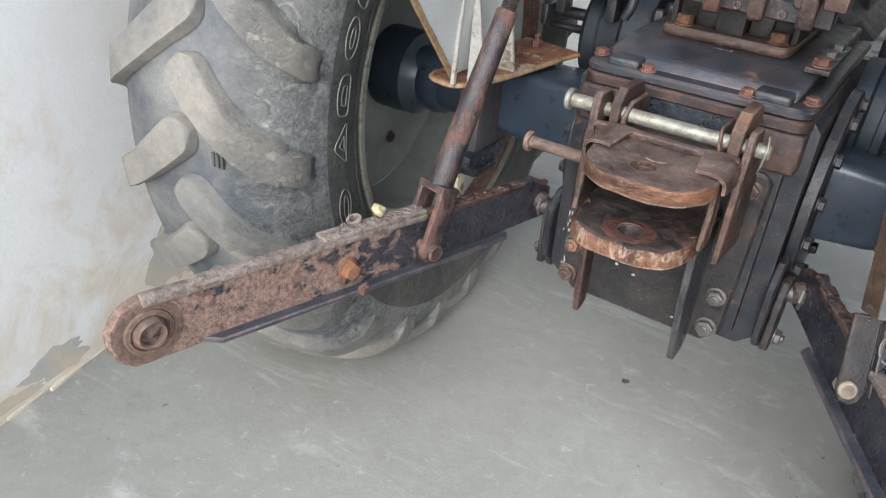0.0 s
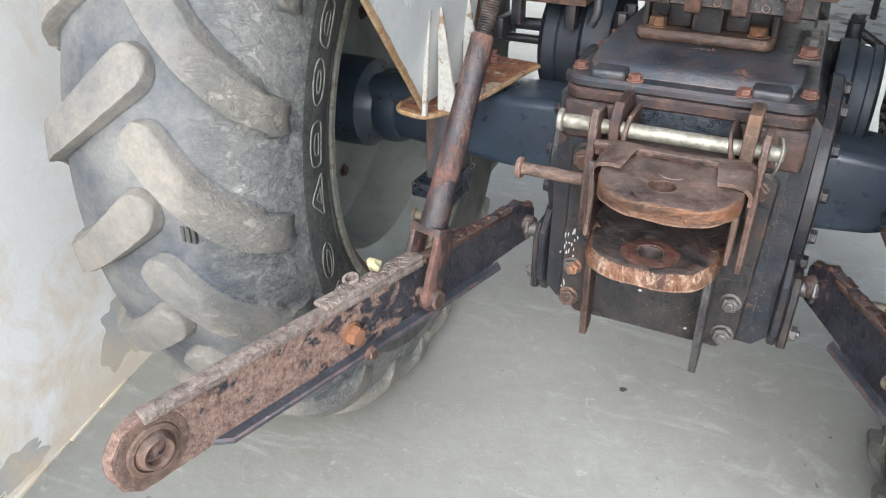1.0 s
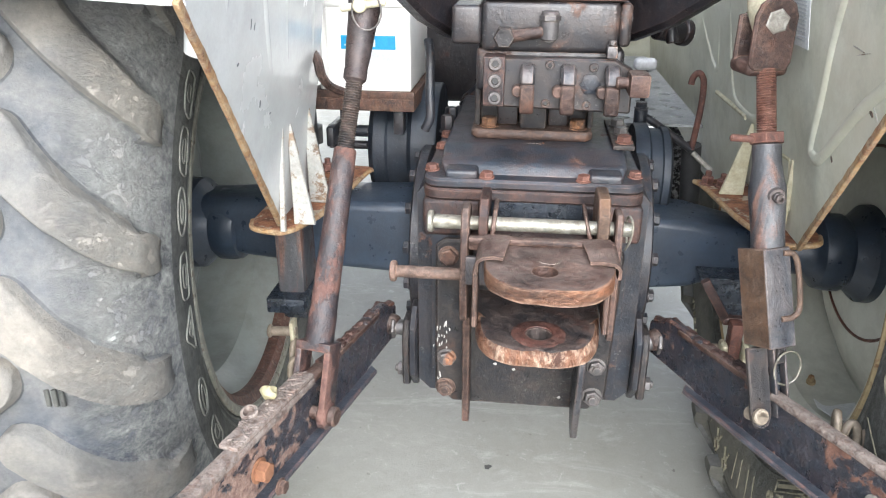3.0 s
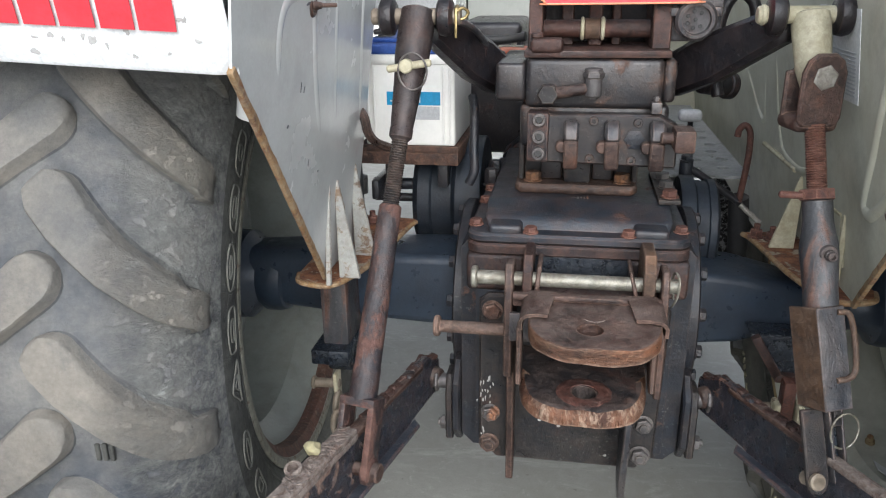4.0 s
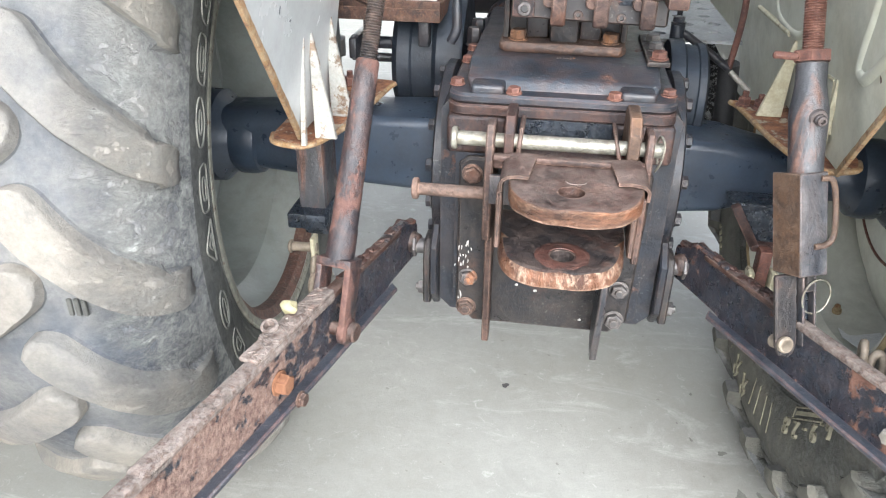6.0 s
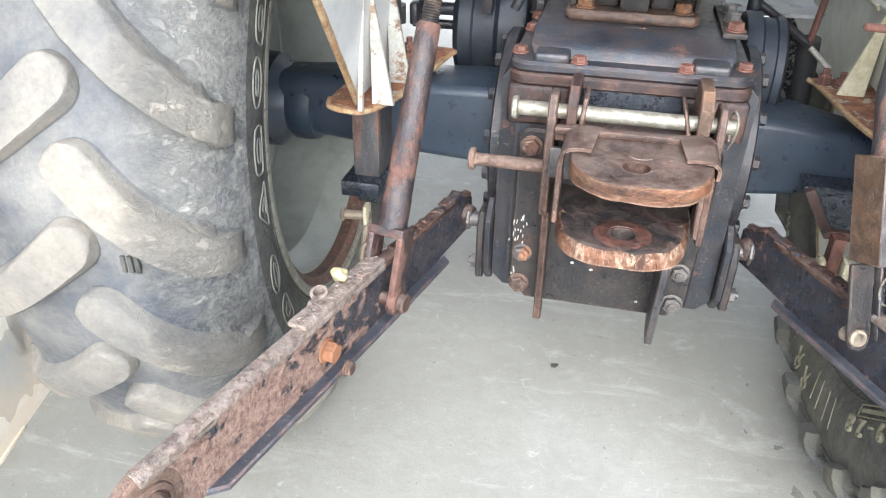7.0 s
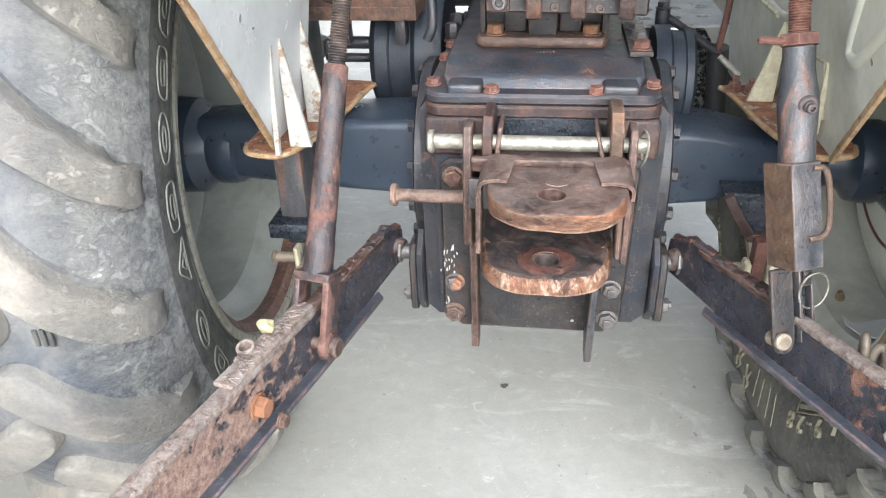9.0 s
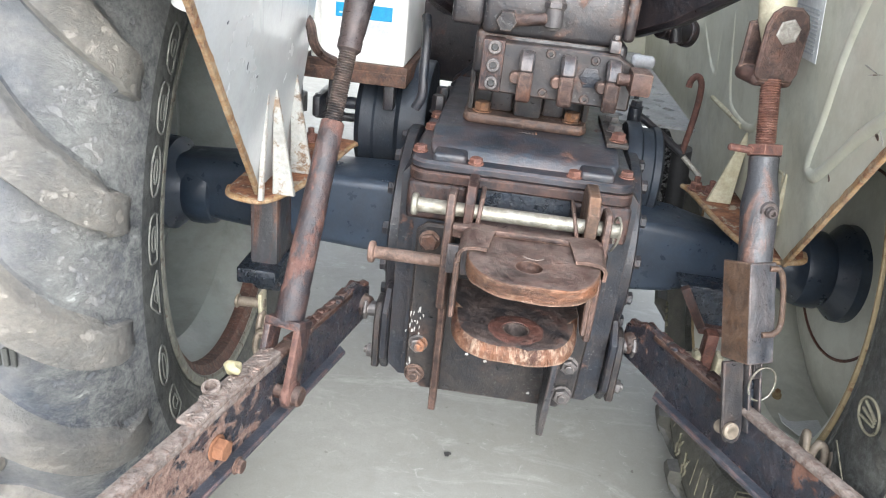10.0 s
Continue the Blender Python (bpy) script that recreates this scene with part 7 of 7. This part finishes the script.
    cyl(bm, (-0.349, -0.385, 1.158), (-0.3435, -0.385, 1.158), 0.0150, 0.0135)
    part("stud", bm, M_RUST, fender_l, "rusty screw with a round washer")
    # bent hook strap
    bm = bmesh.new()
    tube(bm, [(-0.372, -0.10, 0.975), (-0.362, -0.115, 0.965), (-0.358, -0.11, 0.94), (-0.350, -0.09, 0.92), (-0.335, -0.06, 0.905)], 0.008, 8)
    part("hook_strap", bm, M_RUST, fender_l)


fender_marks()


def check_hanger(s):
    bm = bmesh.new()
    if s < 0:
        cyl(bm, (-0.475, -0.15, 0.468), (-0.425, -0.15, 0.470), 0.009)
        cyl(bm, (-0.480, -0.15, 0.468), (-0.474, -0.15, 0.468), 0.013)
        part("hanger_pin", bm, M_BRASSY, tractor, "pale pin of the check chain")
        bm = bmesh.new()
        box(bm, (-0.435, -0.165, 0.425), (-0.427, -0.135, 0.495), 0.003)
        part("hanger_tab", bm, M_CREAM, tractor)
        chain_links((-0.428, -0.165, 0.435), [(0.008, -0.03, -0.022)] * 3, M_BRASSY)
    else:
        t = bmesh.new()
        slab(t, [(0.300, 0.612), (0.345, 0.535), (0.425, 0.530), (0.425, 0.612)], 0.055, axes((0, -0.070, 0), (1, 0, 0), (0, 0, 1)), bev=0.003)
        hg = part("check_bracket", t, M_BLUEBLACK, tractor, "black steel bracket with rusty flanges under the axle")
        for a, b in (((0.306, -0.132, 0.612), (0.350, -0.132, 0.540)), ((0.346, -0.132, 0.538), (0.425, -0.132, 0.536))):
            t = bmesh.new()
            m, L = along(a, b)
            box(t, (-0.008, -0.008, 0), (0.008, 0.008, L), 0.003, m)
            part("flange", t, M_TOPRUST, hg, "rusty brown flange")
        cyl(bm, (0.280, -0.15, 0.487), (0.350, -0.15, 0.490), 0.008)
        cyl(bm, (0.274, -0.15, 0.487), (0.281, -0.15, 0.487), 0.013)
        part("hanger_pin", bm, M_BRASSY, tractor, "pale pin of the check chain")
        bm = bmesh.new()
        box(bm, (0.355, -0.165, 0.425), (0.377, -0.135, 0.545), 0.006)
        part("hanger_tab", bm, M_REDRUST, tractor)
        for x in (0.341, 0.379):
            t = bmesh.new()
            box(t, (x, -0.175, 0.415), (x + 0.012, -0.145, 0.508), 0.005)
            part("hanger_tab", t, M_CREAM, tractor)


check_hanger(-1)
check_hanger(1)


# ---- battery on its tray ----
def battery():
    tray = bmesh.new()
    box(tray, (-0.430, 0.036, 0.850), (-0.225, 0.32, 0.8815), 0.003)
    box(tray, (-0.430, 0.034, 0.874), (-0.225, 0.044, 0.888), 0.002)
    part("battery_tray", tray, M_TRAY, tractor, "rusty battery tray")
    for x in (-0.375, -0.27):
        leg = bmesh.new()
        box(leg, (x, 0.06, 0.80), (x + 0.02, 0.09, 0.850), 0.003)
        part("tray_bracket", leg, M_CAST, tractor)
    b = thing("battery", (-0.321, 0.17, 0.883), "white plastic battery with blue lid on a rusty tray", "battery")
    bm = bmesh.new()
    box(bm, (-0.0875, -0.118, 0), (0.0875, 0.118, 0.160), 0.006, seg=3)
    box(bm, (-0.0915, -0.122, 0.154), (0.0915, 0.122, 0.172), 0.004, seg=2)
    part("case", bm, M_PLASTIC, b)
    for x in (-0.082, -0.070, 0.064, 0.076):
        bm = bmesh.new()
        box(bm, (x, -0.1215, 0.004), (x + 0.004, -0.116, 0.153), 0.001, seg=1)
        part("case_rib", bm, M_PLASTIC, b)
    bm = bmesh.new()
    box(bm, (-0.0885, -0.119, 0.172), (0.0885, 0.119, 0.192), 0.005, seg=3)
    box(bm, (-0.080, -0.100, 0.192), (0.080, 0.110, 0.200), 0.004, seg=2)
    part("lid", bm, M_BLUE, b, "blue lid")
    for x in (-0.06, 0.06):
        bm = bmesh.new()
        cyl(bm, (x, -0.06, 0.198), (x, -0.06, 0.216), 0.010)
        box(bm, (x - 0.016, -0.075, 0.204), (x + 0.016, -0.045, 0.214), 0.003)
        part("terminal", bm, M_STEEL, b, "grey lead terminal with clamp")
    bm = bmesh.new()
    box(bm, (-0.043, -0.1195, 0.079), (0.060, -0.1175, 0.104), 0.0004, seg=1)
    part("label", bm, M_CYAN, b, "blue label")
    bm = bmesh.new()
    box(bm, (-0.006, -0.1205, 0.084), (0.022, -0.1190, 0.097), 0.0004, seg=1)
    part("label_panel", bm, M_PAPER, b)
    bm = bmesh.new()
    box(bm, (-0.036, -0.1205, 0.0855), (-0.012, -0.1190, 0.0885), 0.0004, seg=1)
    part("label_bar", bm, M_PAPER, b)
    bm = bmesh.new()
    box(bm, (0.002, -0.1193, 0.052), (0.058, -0.1175, 0.077), 0.0004, seg=1)
    part("label", bm, M_GREYLAB, b, "pale grey label")


battery()


# ---- clutter ahead of the axle ----
def clutter():
    # lever at the cover's side
    bm = bmesh.new()
    tube(bm, [(-0.196, 0.02, 0.985), (-0.190, 0.0, 0.96), (-0.188, -0.02, 0.90), (-0.186, -0.03, 0.86), (-0.196, -0.03, 0.835)], 0.0085, 12)
    part("lever", bm, M_CAST, tractor, "short black steel lever")
    # clamps along the front of the cover
    for y, z in ((0.03, 0.83), (0.10, 0.835)):
        bolt(tractor, (-0.165, y + 0.03, 0.809), (0, 0, 1), 0.012, 0.03, M_CAST, name="stud")
    # hook rod and brake lever
    bm = bmesh.new()
    tube(bm, [(0.299, 0.16, 0.893), (0.301, 0.16, 0.906), (0.309, 0.16, 0.915), (0.318, 0.16, 0.909), (0.323, 0.16, 0.890), (0.323, 0.16, 0.84), (0.316, 0.16, 0.764)], 0.0062, 12)
    part("hook_rod", bm, M_REDRUST, tractor, "rusty red hooked rod")
    bm = bmesh.new()
    tube(bm, [(0.211, 0.155, 0.832), (0.235, 0.157, 0.818), (0.272, 0.16, 0.793), (0.314, 0.16, 0.764)], 0.0075, 12)
    cyl(bm, (0.209, 0.155, 0.80), (0.209, 0.155, 0.845), 0.013)
    part("brake_lever", bm, M_CAST, tractor, "black brake lever")
    bolt(tractor, (0.209, 0.155, 0.845), (0, 0, 1), 0.011, 0.010, M_CAST, name="lever_nut")
    bm = bmesh.new()
    tube(bm, [(0.320, 0.16, 0.757), (0.338, 0.15, 0.742), (0.356, 0.14, 0.727)], 0.0055, 10)
    part("pull_rod", bm, M_PALE, tractor, "bare steel pull rod")
    # perforated footplate
    bm = bmesh.new()
    x0, x1, y0, y1 = 0.150, 0.345, 0.215, 1.10
    holes = [(0.190 + 0.057 * i + (0.010 if j % 2 else 0), 0.262 + 0.078 * j + 0.012 * i, 0.0135) for i in range(3) for j in range(10)]
    slab(bm, [(x0, y0), (x1, y0), (x1, y1), (x0, y1)], 0.006, Matrix.Translation((0, 0, 0.795)), holes, bev=0)
    part("footplate", bm, M_PLATFORM, tractor, "grey perforated steel footplate")
    # added dark block: hides the floor and keeps the plate's holes dark
    bm = bmesh.new()
    box(bm, (0.175, 0.34, 0.50), (0.262, 1.08, 0.700), 0.01, seg=2)
    part("footplate_filler", bm, M_CAST, tractor, "added dark block that hides the floor under the footplate")
    bm = bmesh.new()
    cyl(bm, (0.246, 0.40, 0.80), (0.243, 0.38, 0.885), 0.006)
    stem = part("pedal", bm, M_CAST, tractor, "black foot pedal with a pale worn pad")
    bm = bmesh.new()
    box(bm, (0.214, 0.355, 0.883), (0.264, 0.385, 0.909), 0.010, seg=4)
    part("pad", bm, M_PEDAL, stem, "pale grey worn pad")
    # speckled knobbly mat ahead of the drum
    bm = bmesh.new()
    rnd = random.Random(21)
    mat_poly = [(0.270, 0.785), (0.308, 0.785), (0.372, 0.69), (0.372, 0.64), (0.364, 0.535), (0.322, 0.535), (0.306, 0.62), (0.304, 0.70)]

    def inside(x, z):
        hit = False
        for (xa, za), (xb, zb) in zip(mat_poly, mat_poly[1:] + mat_poly[:1]):
            if (za > z) != (zb > z) and x < xa + (z - za) / (zb - za) * (xb - xa):
                hit = not hit
        return hit

    for i in range(45):
        for k in range(18):
            z, x = 0.53 + 0.0066 * i, 0.262 + 0.0066 * k + 0.0033 * (i % 2)
            if inside(x, z) and inside(x + 0.004, z + 0.004):
                box(bm, (x, 0.404 + rnd.uniform(0, 0.006), z), (x + rnd.uniform(0.002, 0.0045), 0.412, z + rnd.uniform(0.002, 0.004)), 0.0, seg=1)
    slab(bm, mat_poly, 0.006, axes((0, 0.415, 0), (1, 0, 0), (0, 0, 1)))
    part("rubber_mat", bm, M_MESH, tractor, "black knobbly rubber mat flecked with white dust")
    # pale strips welded to the grey sheet
    for pts in ([(0.384, 0.30, 0.852), (0.3835, 0.18, 0.854), (0.383, 0.055, 0.856)], [(0.388, -0.105, 0.842), (0.389, -0.15, 0.846), (0.389, -0.193, 0.849)], [(0.389, -0.194, 0.848), (0.392, -0.200, 0.81), (0.394, -0.205, 0.772)]):
        t = bmesh.new()
        tube(t, pts, 0.0052, 8)
        part("welded_strip", t, M_CREAM, tractor, "cream painted strip")
    bm = bmesh.new()
    tube(bm, [(0.322, 0.19, 0.765), (0.330, 0.20, 0.70), (0.338, 0.21, 0.62), (0.344, 0.22, 0.54)], 0.020, 14)
    part("hose", bm, M_RUBBERHOSE, tractor, "black rubber hose")
    # mid body of the tractor ahead of the axle
    bm = bmesh.new()
    slab(bm, [(-0.16, 0.43), (0.16, 0.43), (0.17, 0.80), (0.10, 0.86), (-0.10, 0.86), (-0.17, 0.80)], 1.9, axes((0, 2.235, 0), (1, 0, 0), (0, 0, 1)), bev=0.02)
    part("gearbox", bm, M_CAST, tractor, "dark gearbox and engine block")
    # added grey panel ahead of the platform, covers the bright gap past the fender
    bm = bmesh.new()
    box(bm, (0.165, 1.345, 0.55), (0.42, 1.365, 1.42), 0.004)
    part("gap_panel", bm, M_FENDER, tractor, "added grey-green panel that closes the gap ahead of the platform")
    # grey sheet cowl seen over the lift housing
    bm = bmesh.new()
    box(bm, (-0.310, 0.78, 0.95), (0.16, 1.30, 1.60), 0.006, seg=2)
    box(bm, (-0.346, 0.79, 0.95), (-0.316, 1.30, 1.60), 0.004, seg=2)
    cyl(bm, (-0.327, 0.79, 1.118), (-0.327, 0.778, 1.118), 0.007)
    part("cowl", bm, M_COWL, tractor, "grey-green sheet cowl")
    bm = bmesh.new()
    box(bm, (-0.32, 0.45, 0.78), (0.13, 0.775, 1.030), 0.02, seg=3)
    box(bm, (-0.29, 0.47, 1.00), (-0.14, 0.775, 1.088), 0.015, seg=3)
    rnd = random.Random(14)
    for i in range(16):
        x, y, z = rnd.uniform(-0.28, 0.10), rnd.uniform(0.43, 0.50), rnd.uniform(1.02, 1.052)
        k = rnd.uniform(0.008, 0.020)
        if i % 2:
            cyl(bm, (x, y + 0.05, z), (x, y, z), k)
        else:
            box(bm, (x - k * 1.6, y, z - k), (x + k * 1.6, y + 0.06, z + k * 0.9), 0.003)
    part("valve_body", bm, M_ARM, tractor, "black oily block")
    for x, y, z, mm in ((-0.135, 0.43, 1.058, M_STEEL), (-0.105, 0.44, 1.066, M_BRASSY), (-0.155, 0.43, 1.050, M_PALE), (-0.06, 0.43, 1.05, M_STEEL)):
        bm = bmesh.new()
        cyl(bm, (x, y, z - 0.012), (x + 0.003, y, z + 0.012), 0.006, seg=8)
        cyl(bm, (x, y - 0.012, z), (x, y + 0.01, z), 0.005)
        part("fitting", bm, mm, tractor, "small metal pipe fitting")
    bm = bmesh.new()
    box(bm, (-0.187, 0.18, 1.020), (-0.113, 0.30, 1.050), 0.005)
    part("orange_block", bm, M_ORANGEPAINT, tractor, "orange painted fitting")
    bm = bmesh.new()
    tube(bm, [(-0.19, 0.13, 1.045), (-0.178, 0.12, 1.056), (-0.160, 0.12, 1.063), (-0.146, 0.12, 1.065), (-0.112, 0.12, 1.064)], 0.0022, 8)
    part("thin_pipe", bm, M_PALE, tractor, "thin bare steel pipe")
    for pts, r in (([(-0.30, 0.13, 1.10), (-0.232, 0.12, 1.086), (-0.189, 0.12, 1.077), (-0.146, 0.12, 1.077), (-0.108, 0.11, 1.083)], 0.008),
                   ([(-0.28, 0.2, 1.12), (-0.25, 0.1, 1.11), (-0.22, 0.1, 1.095), (-0.20, 0.14, 1.08)], 0.007)):
        bm = bmesh.new()
        tube(bm, pts, r, 10)
        part("hose", bm, M_RUBBERHOSE, tractor, "black rubber hose")
    # black ram under one lift arm, and a dark hooped lever over it
    bm = bmesh.new()
    cyl(bm, (0.205, 0.06, 1.008), (0.256, 0.09, 0.998), 0.019)
    cyl(bm, (0.252, 0.09, 1.000), (0.266, 0.098, 0.997), 0.024)
    cyl(bm, (0.225, 0.06, 1.028), (0.235, 0.052, 0.985), 0.011)
    part("ram", bm, M_ARM, tractor, "short black hydraulic ram")
    bm = bmesh.new()
    tube(bm, [(0.222, 0.05, 1.060), (0.226, 0.05, 1.115), (0.238, 0.05, 1.148), (0.256, 0.05, 1.158), (0.276, 0.05, 1.142), (0.284, 0.05, 1.112)], 0.010, 12, smooth_steps=4)
    part("hooped_guard", bm, M_ARM, tractor, "black hooped guard")
    bm = bmesh.new()
    tube(bm, [(-0.198, -0.195, 1.128), (-0.180, -0.17, 1.122), (-0.168, -0.12, 1.105), (-0.158, -0.06, 1.075)], 0.0050, 10, smooth_steps=3)
    part("hose", bm, M_SLATE, tractor, "grey-brown worn hose end")
    # drum linkage below the tray
    bm = bmesh.new()
    cyl(bm, (-0.415, 0.12, 0.79), (-0.33, 0.12, 0.79), 0.012)
    cyl(bm, (-0.42, 0.14, 0.755), (-0.33, 0.14, 0.755), 0.009)
    box(bm, (-0.405, 0.06, 0.77), (-0.39, 0.16, 0.81), 0.004)
    part("linkage", bm, M_CAST, tractor)
    # rag and grit on the lower link
    bm = bmesh.new()
    bmesh.ops.create_icosphere(bm, subdivisions=3, radius=0.012, matrix=pose(-0.339, -0.532, 0.5985))
    for v in bm.verts:
        v.co += Vector((1, 0.8, 0.7)) * 0.005 * noise.noise(v.co * 90)
    tagged(part("rag", bm, M_YELLOW, None), "small scrap of yellow cloth on the link arm", "rag")
    bm = bmesh.new()
    m, _ = along((-0.350, -0.570, 0.583), (-0.352, -0.582, 0.62))
    lathe(bm, [(0.0105, 0), (0.0120, 0.001), (0.0120, 0.015), (0.0108, 0.016), (0.0078, 0.016), (0.0074, 0.004), (0.0001, 0.004)], m, 20)
    part("bush", bm, M_RUSTTOP, tractor)


clutter()
